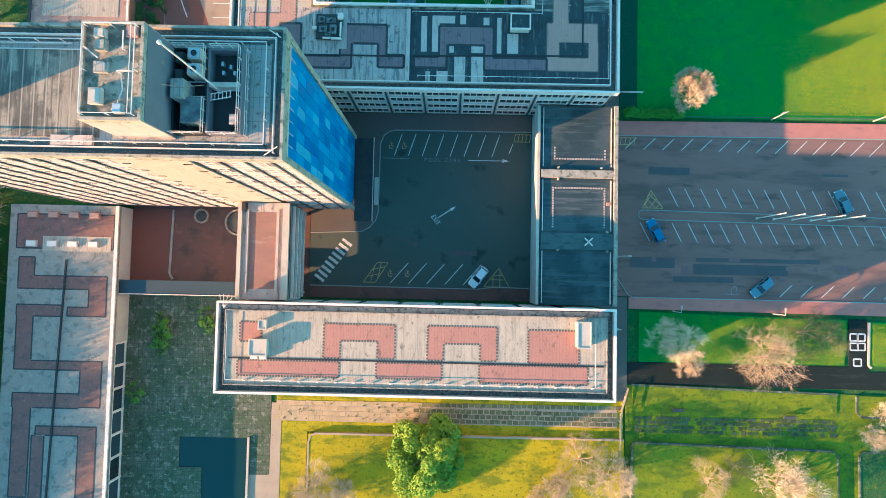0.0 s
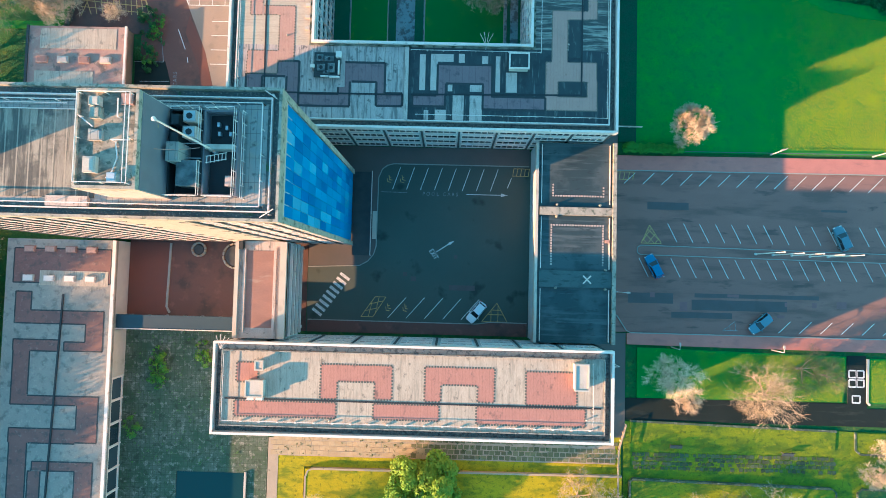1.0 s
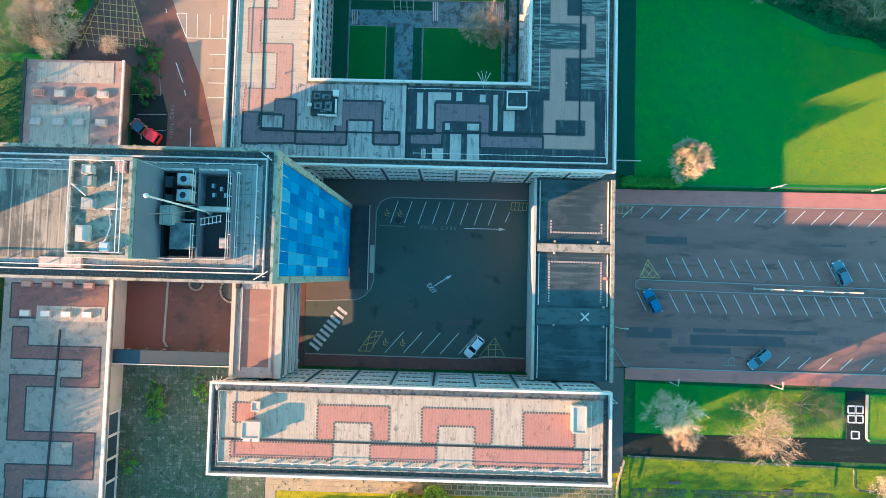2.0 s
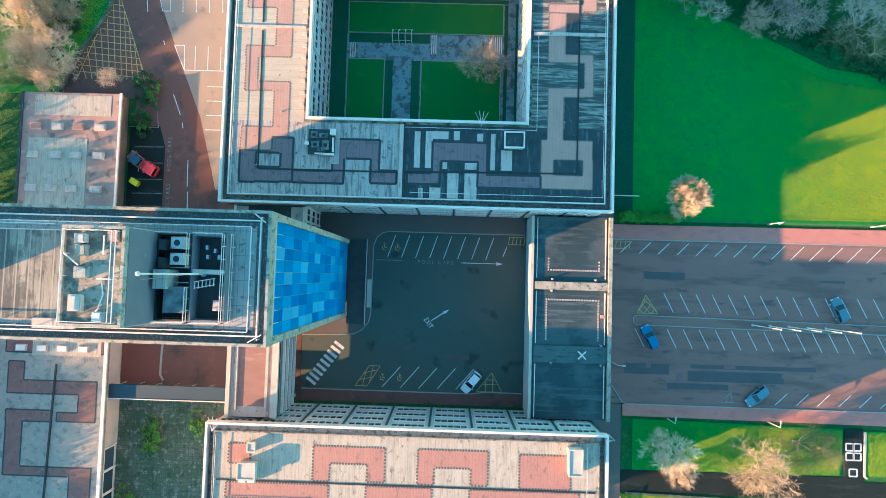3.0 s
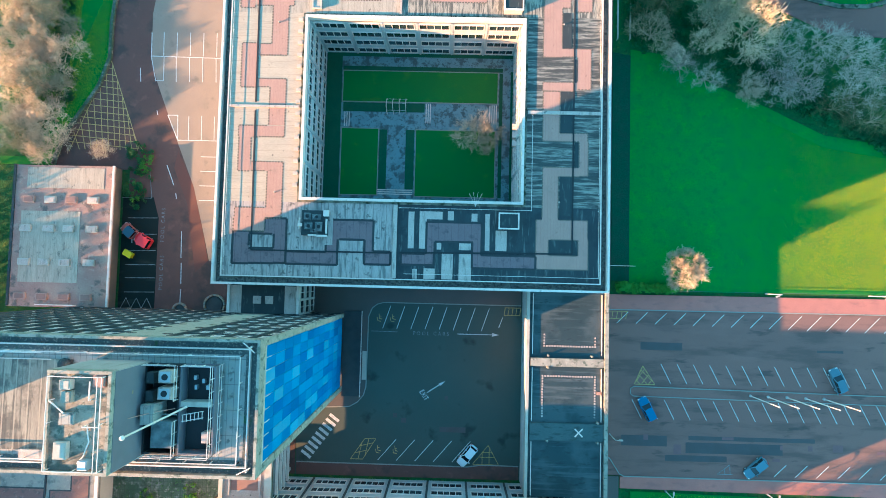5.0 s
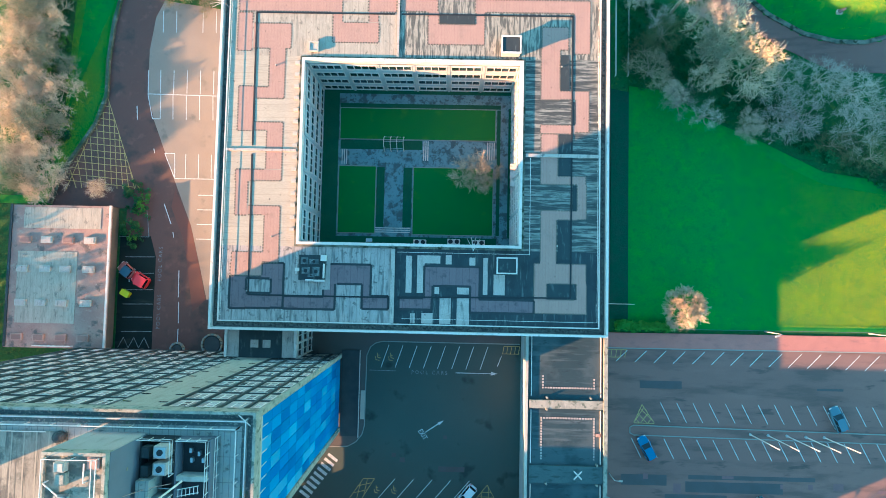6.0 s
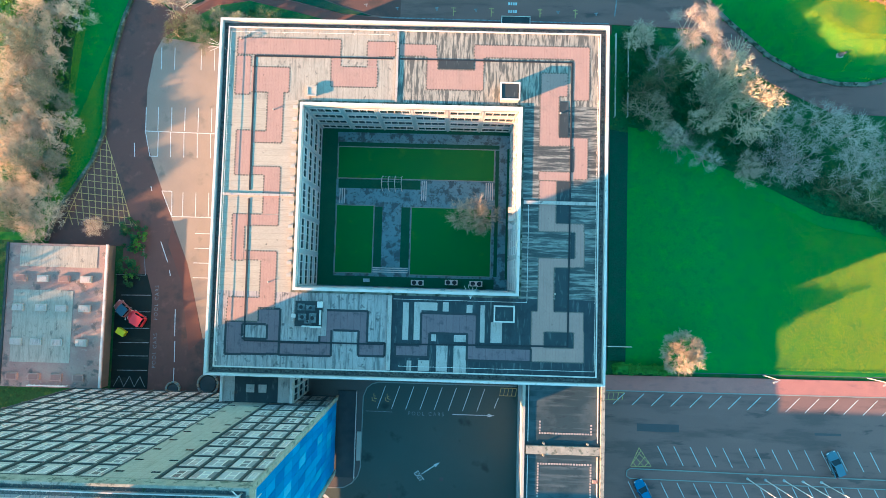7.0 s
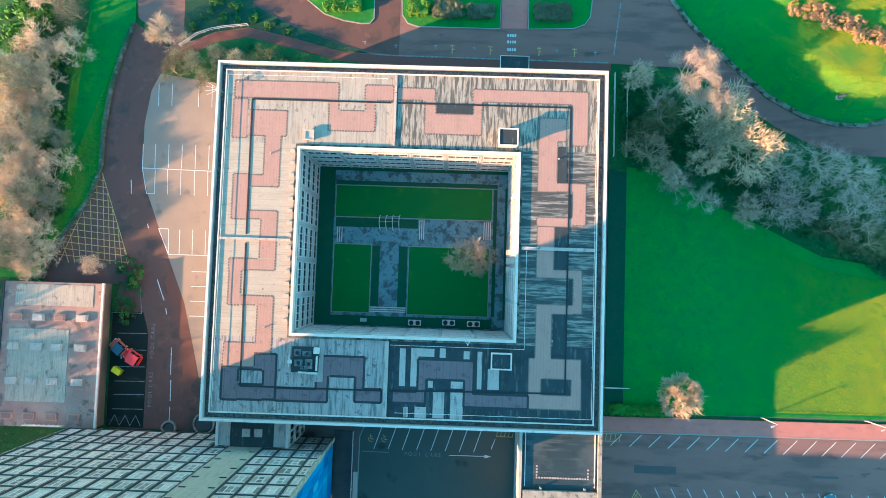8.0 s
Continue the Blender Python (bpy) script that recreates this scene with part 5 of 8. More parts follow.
def tile_line(a, b):
    a, b = Vector((*a, 6.98)), Vector((*b, 6.98))
    n = int((b - a).length / 0.42)
    for i in range(n + 1):
        part("edge_tile", tile_mesh, None, bridge).location = a.lerp(b, i / max(1, n))


tile_line((18.2, 9.8), (26.6, 9.8))
tile_line((18.2, 9.4), (18.2, 3.4))
tile_line((26.6, 9.4), (26.6, 3.4))
tile_line((18.4, 14.6), (26.6, 14.6))
tile_line((18.4, 15.0), (18.4, 16.4))
tile_line((26.6, 15.0), (26.6, 16.0))
for k in (45, -45):
    bm = bmesh.new()
    d = Vector((math.cos(radians(k)), math.sin(radians(k)), 0)) * 0.9
    bar(bm, Vector((24.0, 1.0, 7.43)) - d, Vector((24.0, 1.0, 7.43)) + d, 0.2, 0.06)
    part("cross_mark", bm, WHITE_METAL, bridge, "white painted cross")
for x, y in ((19.0, 13.1), (26.0, 13.1), (19.0, 11.2), (19.0, -0.4), (27.0, 2.6), (27.0, -0.5)):
    bm = bmesh.new()
    bmesh.ops.create_cone(bm, cap_ends=True, segments=10, radius1=0.22, radius2=0.16, depth=0.7, matrix=Matrix.Translation((x, y, 7.3)))
    part("roof_vent", bm, TOWER_PARAPET, bridge)
boxes("sign_box", [(26.9, 7.0, 6.95, 27.7, 7.5, 7.25)], PINK_FELT, bridge)

# ---- ground details ----


def along(name, pts, w, z0, z1, mat, label="", category="kerb", closed=False, as_structure=True, parent=None):
    """A strip of width w along a line of points."""
    bm = bmesh.new()
    pts = [Vector((*p, 0)) for p in pts]
    segs = list(zip(pts, pts[1:] + pts[:1] if closed else pts[1:]))
    n = len(pts)
    lefts, rights = [], []
    for i in range(n):
        a = pts[i - 1] if (i or closed) else pts[i]
        b = pts[(i + 1) % n] if (i < n - 1 or closed) else pts[i]
        d = (b - a).normalized()
        s = Vector((-d.y, d.x, 0)) * w / 2
        lefts.append(pts[i] + s)
        rights.append(pts[i] - s)
    v = [[bm.verts.new((q.x, q.y, z)) for q in side] for z in (z0, z1) for side in (lefts, rights)]
    for i in range(len(segs)):
        j = (i + 1) % n
        for a, b in ((2, 3), (0, 2), (3, 1), (1, 0)):
            bm.faces.new((v[a][i], v[b][i], v[b][j], v[a][j]))
    if not closed:
        for i in (0, n - 1):
            bm.faces.new((v[0][i], v[1][i], v[3][i], v[2][i]))
    ob = part(name, bm, mat, parent)
    return tagged(ob, label, "" if parent else category, kind="structure" if as_structure and not parent else "")


def paint(parent, lines, w, mat, name="line", z=0.012):
    for a, b in lines:
        bm = bmesh.new()
        bar(bm, (*a, z), (*b, z), w, 0.014)
        part(name, bm, mat, parent)


def marking(name, label, group=""):
    return tagged(empty(name, (0, 0, 0), label, "road marking", group), kind="structure")


def words(body, at, size, turn, mat, parent, spacing=1.0, stretch=1.0):
    curve = bpy.data.curves.new("letters", "FONT")
    curve.body, curve.size, curve.extrude, curve.space_character = body, size, 0.004, spacing
    tmp = bpy.data.objects.new("letters", curve)
    me = bpy.data.meshes.new_from_object(tmp)
    bpy.data.objects.remove(tmp)
    me.materials.append(mat)
    ob = part("letters", me, None, parent)
    ob.matrix_world = Matrix.Translation((*at, 0.012)) @ Matrix.Rotation(radians(turn), 4, "Z") @ Matrix.Diagonal((stretch, 1, 1, 1))
    return ob


# forecourt pavements and kerbs
COURT = [(15.4, 20.6), (-8.5, 20.6), (-9.6, 20.3), (-10.5, 19.6), (-11.1, 18.1), (-11.2, 6.0), (-11.6, 4.5), (-12.6, 3.3), (-14.0, 2.5), (-23.0, 2.1)]
slab("pavement_court_north", [(15.4, 20.7), (-8.5, 20.7), (-9.7, 20.4), (-10.6, 19.7), (-11.2, 18.1), (-11.3, 6.0), (-11.7, 4.5), (-12.7, 3.4), (-14.0, 2.65), (-23.0, 2.25), (-23.0, 23.6), (15.4, 23.6)], -0.4, 0.11, FOOTWAY, "dark tarmac footway along the tower", "pavement")
along("kerb", COURT, 0.16, -0.3, 0.14, KERB, "pale stone kerb round the forecourt")
slab("pavement_court_south", [(-22.8, -9.2), (-22.8, -7.2), (6.5, -7.3), (9.0, -6.95), (12.4, -6.95), (15.4, -7.0), (15.4, -9.2)], -0.4, 0.11, BROWN_TARMAC, "brown tarmac footway along the block", "pavement")
along("kerb", [(-22.8, -7.1), (6.5, -7.2), (9.0, -6.85), (12.4, -6.85), (15.4, -6.9)], 0.16, -0.3, 0.14, KERB, "pale stone kerb beside the parking bays")
slab("loading_slab", rect(-11.95, 7.2, -11.25, 12.1), 0.0, 0.3, CONCRETE, "pale concrete step beside the kerb", "step", "")
slab("light_well", rect(-15.4, 4.3, -12.3, 19.0), 0.0, 0.35, DARK_GAP, "dark sunken light well cover beside the tower", "light well", "")
well = empty("light_well_rail", (0, 0, 0), "thin pale handrail beside the light well", "railing")
handrail(well, [(-12.15, 4.3), (-12.15, 19.0)], 0.1, 1.0, 2.4, 0.06)
zebra = marking("zebra_crossing", "worn white zebra crossing stripes on the tarmac")
d = Vector((5.2, 7.0)).normalized()
s = Vector((-d.y, d.x))
for i in range(9):
    c = Vector((-21.2, -5.8)) + d * (0.98 * i)
    paint(zebra, [(c - s * 1.0, c + s * 1.0)], 0.5, WHITE_LINE, "stripe")
bays = marking("parking_bay_lines", "white painted lines of slanted parking bays", "parking bay lines")
paint(bays, [((-7.3 + 2.46 * i, 20.0), (-8.6 + 2.46 * i, 16.1)) for i in range(8)], 0.12, WHITE_LINE)
paint(bays, [((12.3, 18.5), (11.6, 16.7))], 0.12, WHITE_LINE)
paint(bays, [((-10.6, 15.6), (-6.0, 15.55))], 0.12, FADED_LINE)
words("POOL CARS", (-3.3, 15.1), 0.9, 0, FADED_LINE, bays, 1.55, 0.92)
paint(bays, [((4.4, 15.45), (10.6, 15.45))], 0.12, WHITE_LINE)
bm = bmesh.new()
prism(bm, [(10.5, 15.15), (10.5, 15.75), (11.7, 15.45)], 0.004, 0.02)
part("arrow_head", bm, WHITE_LINE, bays)
bays = marking("parking_bay_lines", "white painted lines of slanted parking bays", "parking bay lines")
paint(bays, [((-5.7 + 3.2 * i, -2.9), (-8.8 + 3.2 * i, -6.5)) for i in range(5)], 0.12, WHITE_LINE)
hatch = marking("hatched_area", "faded yellow cross-hatched no-parking area", "hatched areas")
paint(hatch, [((-11.1, -2.9), (-13.5, -6.4)), ((-9.2, -2.9), (-11.4, -6.4)), ((-11.1, -2.9), (-9.2, -2.9)), ((-13.5, -6.4), (-11.4, -6.4)), ((-12.1, -4.2), (-9.7, -3.6)), ((-12.9, -5.4), (-10.4, -4.8)), ((-10.4, -2.9), (-11.0, -5.8)), ((-11.6, -3.7), (-12.2, -6.4))], 0.1, YELLOW_LINE)
hatch = marking("hatched_area", "faded yellow cross-hatched no-parking area", "hatched areas")
paint(hatch, [((10.2, -3.5), (7.6, -6.7)), ((10.2, -3.5), (12.0, -6.7)), ((7.6, -6.75), (12.0, -6.75)), ((9.2, -4.7), (9.2, -6.7)), ((10.4, -4.0), (10.4, -6.7)), ((8.6, -5.5), (11.3, -5.5)), ((9.2, -4.7), (10.9, -4.7))], 0.1, YELLOW_LINE)
hatch = marking("hatched_area", "faded yellow ladder hatching by the wall", "hatched areas")
paint(hatch, [((12.7, 20.2), (15.4, 20.2)), ((12.5, 18.9), (15.3, 18.9))] + [((12.7 + 0.68 * i, 20.2), (12.5 + 0.68 * i, 18.9)) for i in range(5)], 0.1, YELLOW_LINE)
for x, y in ((-9.3, 18.0), (-7.0, 18.0), (-8.9, -4.6), (-5.9, -4.6)):
    sym = marking("bay_symbol", "small faded yellow symbol painted in a bay", "bay symbols")
    paint(sym, [((x, y + 0.6), (x + 0.1, y - 0.2)), ((x + 0.1, y - 0.2), (x + 0.6, y - 0.3)), ((x - 0.3, y), (x - 0.2, y - 0.6)), ((x - 0.2, y - 0.6), (x + 0.4, y - 0.7)), ((x, y + 0.2), (x + 0.4, y + 0.2))], 0.1, YELLOW_LINE)
exit_mark = marking("exit_arrow", "white painted exit word with an arrow")
words("EXIT", (-1.95, 5.35), 1.25, -55, WHITE_LINE, exit_mark, 1.0, 0.75)
paint(exit_mark, [((-0.6, 5.2), (1.7, 6.75))], 0.16, WHITE_LINE)
bm = bmesh.new()
prism(bm, [(1.4, 6.85), (1.75, 6.4), (2.5, 7.25)], 0.004, 0.02)
part("arrow_head", bm, WHITE_LINE, exit_mark)

# east car park
bays = marking("parking_bay_lines", "worn white lines of slanted parking bays", "parking bay lines")
paint(bays, [((34.03 + 3.325 * i, 20.0), (32.1 + 3.28 * i, 18.1 - min(i, 13) * 0.05)) for i in range(26)], 0.11, WHITE_LINE)
bays = marking("parking_bay_lines", "worn white lines of slanted parking bays", "parking bay lines")
paint(bays, [((39.75 + 2.78 * i, 11.2), (41.4 + 2.78 * i, 7.95)) for i in range(28)], 0.1, WHITE_LINE)
bays = marking("parking_bay_lines", "worn white lines of slanted parking bays", "parking bay lines")
paint(bays, [((40.35 + 2.78 * i, 5.05), (42.0 + 2.78 * i, 1.8)) for i in range(-2, 28)], 0.1, WHITE_LINE)
bays = marking("parking_bay_lines", "worn white lines of slanted parking bays", "parking bay lines")
paint(bays, [((61.1 + 3.6 * i, -5.4), (59.0 + 3.6 * i, -7.4)) for i in range(16)], 0.11, WHITE_LINE)
hatch = marking("hatched_area", "yellow cross-hatched triangle at the end of the bays", "hatched areas")
paint(hatch, [((36.6, 10.8), (35.2, 7.7)), ((36.6, 10.8), (38.7, 7.7)), ((35.2, 7.65), (38.7, 7.65)), ((35.9, 9.3), (37.4, 7.7)), ((35.5, 8.4), (36.1, 7.7)), ((37.6, 9.3), (36.4, 7.7)), ((38.2, 8.4), (37.6, 7.7)), ((36.3, 10.1), (38.3, 8.2)), ((36.9, 10.3), (35.4, 8.0))], 0.11, YELLOW_LINE)
hatch = marking("hatched_area", "faded yellow ladder hatching by the wall", "hatched areas")
paint(hatch, [((30.4, 20.1), (34.0, 20.1)), ((30.4, 18.8), (33.0, 18.8))] + [((30.6 + 0.8 * i, 20.1), (30.4 + 0.8 * i, 18.8)) for i in range(5)], 0.1, YELLOW_LINE)
hatch = marking("hatched_area", "faded small hatched triangle by the kerb", "hatched areas")
paint(hatch, [((49.4, -7.2), (52.0, -7.2)), ((51.5, -5.6), (49.4, -7.2)), ((51.5, -5.6), (51.6, -7.2)), ((50.6, -6.3), (50.7, -7.2))], 0.1, FADED_LINE)
slab("traffic_island", [(34.6, 6.0), (35.2, 5.7), (130, 4.6), (130, 5.8), (35.2, 7.2), (34.6, 6.9)], -0.3, 0.12, LOT_ASPHALT, "long kerbed asphalt island between parking rows", "island")
along("kerb", [(34.5, 6.0), (35.1, 5.62), (130, 4.5)], 0.14, -0.2, 0.15, KERB, "stone kerb of the parking island")
along("kerb", [(34.5, 6.0), (34.5, 6.9), (35.1, 7.28), (130, 5.9)], 0.14, -0.2, 0.15, KERB, "stone kerb of the parking island")
along("kerb", [(29.2, 20.38), (140, 20.75)], 0.16, -0.2, 0.14, KERB, "stone kerb beside the pink path")
along("kerb", [(29.6, -4.8), (31.0, -5.0), (32.7, -7.6), (33.5, -8.0), (140, -8.2)], 0.16, -0.2, 0.14, KERB, "stone kerb beside the pink path")
PATCH = material("reddish_repair", (0.2, 0.11, 0.11), 0.85, second=(0.15, 0.09, 0.09), scale=1.0, grain=0.3)
TAR = material("dark_repair", (0.085, 0.068, 0.066), 0.5, second=(0.1, 0.085, 0.088), scale=0.5, grain=0.3)
for x, y, w, h in ((42.6, -3.2, 1.3, 1.6), (51.2, -1.2, 2.0, 0.5), (60.3, -2.5, 0.4, 0.8), (65.2, -2.5, 0.8, 0.9), (69.9, -2.4, 1.7, 1.2), (59.4, -4.6, 1.3, 0.5), (37.2, -1.3, 0.8, 0.9), (77.2, -3.0, 1.4, 0.5)):
    tagged(slab("repair_patch", rect(x - w / 2, y - h / 2, x + w / 2, y + h / 2), -0.05, 0.008, PATCH, "small reddish repair patch in the asphalt", "road patch"), group="road repairs")
for x0, y0, x1, y1 in ((36.2, 13.6, 43.4, 14.9), (44.0, -3.8, 60.5, -2.0), (44.5, -1.6, 66.0, -0.9), (33.0, -2.8, 40.8, -1.0), (66.5, 13.8, 71.0, 14.2), (40.5, -5.2, 51.0, -4.2)):
    tagged(slab("repair_patch", rect(x0, y0, x1, y1), -0.05, 0.006, TAR, "long dark tar repair in the asphalt", "road patch"), group="road repairs")
for x, y, w, h in ((4.0, -1.0, 4.5, 0.9), (-6.0, 1.2, 0.7, 0.7), (2.8, 4.4, 0.6, 0.6), (-4.5, 0.4, 0.9, 0.8)):
    tagged(slab("repair_patch", rect(x - w / 2, y - h / 2, x + w / 2, y + h / 2), -0.05, 0.005, TAR, "dark damp patch in the forecourt asphalt", "road patch"), group="road repairs")

# south-east garden
slab("path_between_lawns", rect(70.8, -19.3, 74.0, -11.0), -0.4, 0.03, DARK_PATH, "dark tarmac path between lawns", "path")
along("kerb", [(74.3, -11.5), (74.1, -18.9), (74.6, -19.3)], 0.35, -0.2, 0.2, CONCRETE, "pale stone lawn edging")
game = marking("painted_game_grid", "white painted game squares on the path")
for x0, y0, x1, y1 in ((71.05, -14.7, 72.3, -13.5), (72.4, -14.7, 73.6, -13.5), (71.05, -16.3, 72.3, -15.1), (72.4, -16.3, 73.6, -15.1), (71.6, -19.0, 72.9, -17.8)):
    paint(game, [((x0, y0), (x1, y0)), ((x1, y0), (x1, y1)), ((x1, y1), (x0, y1)), ((x0, y1), (x0, y0))], 0.24, WHITE_LINE, z=0.045)
along("lawn_edge", [(33.5, -23.1), (50, -23.5), (68.8, -23.95)], 0.35, -0.2, 0.2, MOSSY_PAVING, "mossy stone lawn edging", "edging")
along("lawn_edge", [(72.0, -24.0), (72.0, -27.0), (72.8, -27.7), (90, -28.0)], 0.35, -0.2, 0.25, MOSSY_PAVING, "mossy stone lawn edging", "edging")
slab("lawn_corner", [(72.2, -24.1), (90, -24.4), (90, -27.8), (72.8, -27.5), (72.2, -26.9)], -0.3, 0.2, GARDEN_GRASS, "mossy lawn corner", "lawn")
slab("planting_corner", [(72.4, -33.7), (95, -33.9), (95, -90), (72.4, -90)], -0.3, 0.2, EARTH, "rough planted bed", "planting bed")
along("lawn_edge", [(95, -33.8), (73.0, -33.6), (72.3, -34.2), (72.3, -90)], 0.3, -0.2, 0.3, MOSSY_PAVING, "mossy stone bed edging", "edging")
along("lawn_edge", [(-21.9, -90), (-22.1, -34), (-21.7, -32.9), (-20.9, -32.55), (32, -32.45)], 0.3, -0.2, 0.72, FLAGS, "pale stone edging of the sunken lawn", "edging")
along("lawn_edge", [(33.4, -90), (33.4, -33.2), (34, -32.8), (67.6, -33.5), (68.3, -34), (68.3, -90)], 0.3, -0.2, 0.72, MOSSY_PAVING, "mossy stone edging of the sunken lawn", "edging")
along("pond_edge", [(-32.55, -33.6), (-32.55, -60)], 0.35, -0.3, 0.35, CONCRETE, "pale concrete pond edging", "edging")


def bench(x, y, turn):
    e = empty("park_bench", (x, y, 0.02), "dark wooden slatted garden bench on the grass", "bench", "garden benches")
    for i in range(4):
        boxes("slat", [(-1.0, -0.25 + i * 0.13, 0.43, 1.0, -0.15 + i * 0.13, 0.47)], MULLION_DARK, e)
    for i in range(3):
        boxes("back_slat", [(-1.0, 0.3, 0.52 + i * 0.14, 1.0, 0.34, 0.62 + i * 0.14)], MULLION_DARK, e)
    for x0 in (-0.95, 0.87):
        for y0 in (-0.25, 0.25):
            boxes("leg", [(x0, y0, -0.03, x0 + 0.08, y0 + 0.08, 0.43 if y0 < 0 else 0.95)], MULLION_DARK, e)
    e.rotation_euler.z = radians(turn)


bench(41.3, -27.2, 0)
bench(60.3, -28.0, 0)


def lamp_post(x, y, h, turn):
    e = empty("lamp_post", (x, y, 0), "slim white street lamp with a short arm", "street lamp", "street lamps")
    bm = bmesh.new()
    bmesh.ops.create_cone(bm, cap_ends=True, segments=10, radius1=0.09, radius2=0.05, depth=h, matrix=Matrix.Translation((0, 0, h / 2 - 0.05)))
    part("column", bm, WHITE_METAL, e)
    bm = bmesh.new()
    bmesh.ops.create_cone(bm, cap_ends=True, segments=10, radius1=0.16, radius2=0.12, depth=0.5, matrix=Matrix.Translation((0, 0, 0.2)))
    part("base", bm, STEEL, e)
    bm = bmesh.new()
    bar(bm, (0, 0, h - 0.1), (0.7, 0, h + 0.05), 0.07)
    part("arm", bm, WHITE_METAL, e)
    bm = bmesh.new()
    box(bm, 0.6, -0.14, h - 0.02, 1.2, 0.14, h + 0.12)
    bmesh.ops.bevel(bm, geom=bm.edges, offset=0.03, segments=1)
    part("lantern", bm, PALE_FELT, e)
    e.rotation_euler.z = radians(turn)


for x, y, t in ((57.8, 23.75, 200), (75.6, 23.8, 200), (57.9, -10.35, 90), (40.6, -10.3, 90), (30.6, -13.4, 180), (31.0, -1.0, 0)):
    lamp_post(x, y, 5.0 if y > 0 else 3.6, t)

for i, (x, y) in enumerate(((55.0, 6.2), (58.0, 6.1), (61.2, 6.1), (64.4, 6.0), (67.5, 6.0))):
    e = empty("flagpole", (x, y, 0.1), "tall bare white flagpole on the parking island", "flagpole", "flagpoles")
    bm = bmesh.new()
    bmesh.ops.create_cone(bm, cap_ends=True, segments=12, radius1=0.1, radius2=0.07, depth=8.6, matrix=Matrix.Translation((0, 0, 4.28)))
    part("pole", bm, WHITE_METAL, e)
    bm = bmesh.new()
    bmesh.ops.create_cone(bm, cap_ends=True, segments=12, radius1=0.24, radius2=0.2, depth=0.35, matrix=Matrix.Translation((0, 0, 0.13)))
    part("base", bm, STEEL, e)
    bm = bmesh.new()
    bmesh.ops.create_uvsphere(bm, u_segments=10, v_segments=6, radius=0.13, matrix=Matrix.Translation((0, 0, 8.65)))
    part("finial", bm, WHITE_METAL, e)

fence = empty("garden_fence", (0, 0, 0), "weathered wooden fence between the gardens", "fence")
handrail(fence, [(32.6, -23.6), (31.4, -27.8), (31.3, -34.2), (31.6, -44)], 0.0, 1.1, 1.6, 0.14, (1.0, 0.55), BARK)
lawn_wall = empty("lawn_railing", (0, 0, 0), "low dark railing along the lawn edge", "railing")
handrail(lawn_wall, [(42.6, 23.85), (120, 24.2)], 0.0, 0.7, 2.5, 0.06, (1.0, 0.5), MULLION_DARK)
slab("pavement_east_path", rect(26.9, 23.65, 30.9, 79.4), -0.4, 0.02, FOOTWAY, "dark tarmac path beside the block", "pavement")
for x, y0, y1 in ((31.6, 68.2, 83.0), (33.8, 68.2, 83.0)):
    e = empty("path_railing", (0, 0, 0), "thin white handrail beside the path", "railing", "path railings")
    handrail(e, [(x, y0), (x, y1)], 0.0, 1.0, 2.4, 0.06)
e = empty("path_railing", (0, 0, 0), "thin white handrail beside the path", "railing", "path railings")
handrail(e, [(30.8, 28.0), (34.9, 28.0)], 0.0, 1.0, 2.0, 0.08)

# west service road and parking
WK = [(-54.6, 90.1), (-56.7, 83.8), (-58.3, 76.6), (-59.0, 69.4), (-59.0, 63.2), (-60.7, 58.1), (-63.9, 53.0), (-66.6, 48.9), (-68.2, 43.6)]
along("boundary_wall", WK, 0.6, -0.3, 0.5, MOSSY_PAVING, "low mossy stone wall along the road", "wall")
slab("lawn_west", WK[::-1] + [(-54.6, 130), (-120, 130), (-120, 43.6)], -0.4, 0.1, GRASS, "grassy bank below the trees", "lawn")
# Sunlit road beyond the annex's shadow, its light put into a redder colour.
slab("red_band", [(-46.0, 46.5), (-42.9, 40.1), (-40.9, 32.0), (-39.8, 27.1), (-42.0, 25.0), (-43.9, 37.0), (-46.6, 43.5)], -0.05, 0.01, RED_TARMAC, "redder strip for the sunlit part of the tarmac", "road surface")
marks = marking("road_lines", "white dashed centre line of the service road")
paint(marks, [((-47.9, 44.0), (-46.5, 40.4)), ((-46.1, 39.0), (-45.9, 38.0)), ((-44.7, 32.2), (-44.6, 27.5)), ((-44.5, 26.6), (-44.4, 23.0)), ((-44.4, 22.0), (-44.4, 19.6)), ((-50.2, 53.8), (-50.0, 53.0)), ((-53.6, 61.5), (-53.4, 59.0)), ((-53.5, 31.0), (-53.45, 30.0))], 0.14, WHITE_LINE)
bays = marking("parking_bay_lines", "white lines of side parking bays", "parking bay lines")
paint(bays, [((-54.4, y), (-49.1, y + 0.1)) for y in (34.4, 31.5, 28.6, 26.1, 23.8, 21.3)], 0.12, FADED_LINE)
slab("parking_strip", [(-55.4, 18.2), (-48.9, 18.2), (-48.9, 34.5), (-50.0, 38.2), (-55.4, 38.2)], -0.05, 0.006, DARK_PATH, "dark asphalt under the side bays", "road surface")
paint(bays, [((-54.9 + 0.92 * i, 19.4 + (0.9 if i % 2 else -0.9)), (-53.98 + 0.92 * i, 19.4 - (0.9 if i % 2 else -0.9))) for i in range(6)], 0.1, FADED_LINE, z=0.016)
paint(bays, [((-50.3, 38.0), (-50.9, 42.8)), ((-55.6, 38.0), (-50.3, 38.0))], 0.12, FADED_LINE, z=0.016)
words("POOL CARS", (-47.7, 21.8), 0.9, 90, FADED_LINE, bays, 1.35)
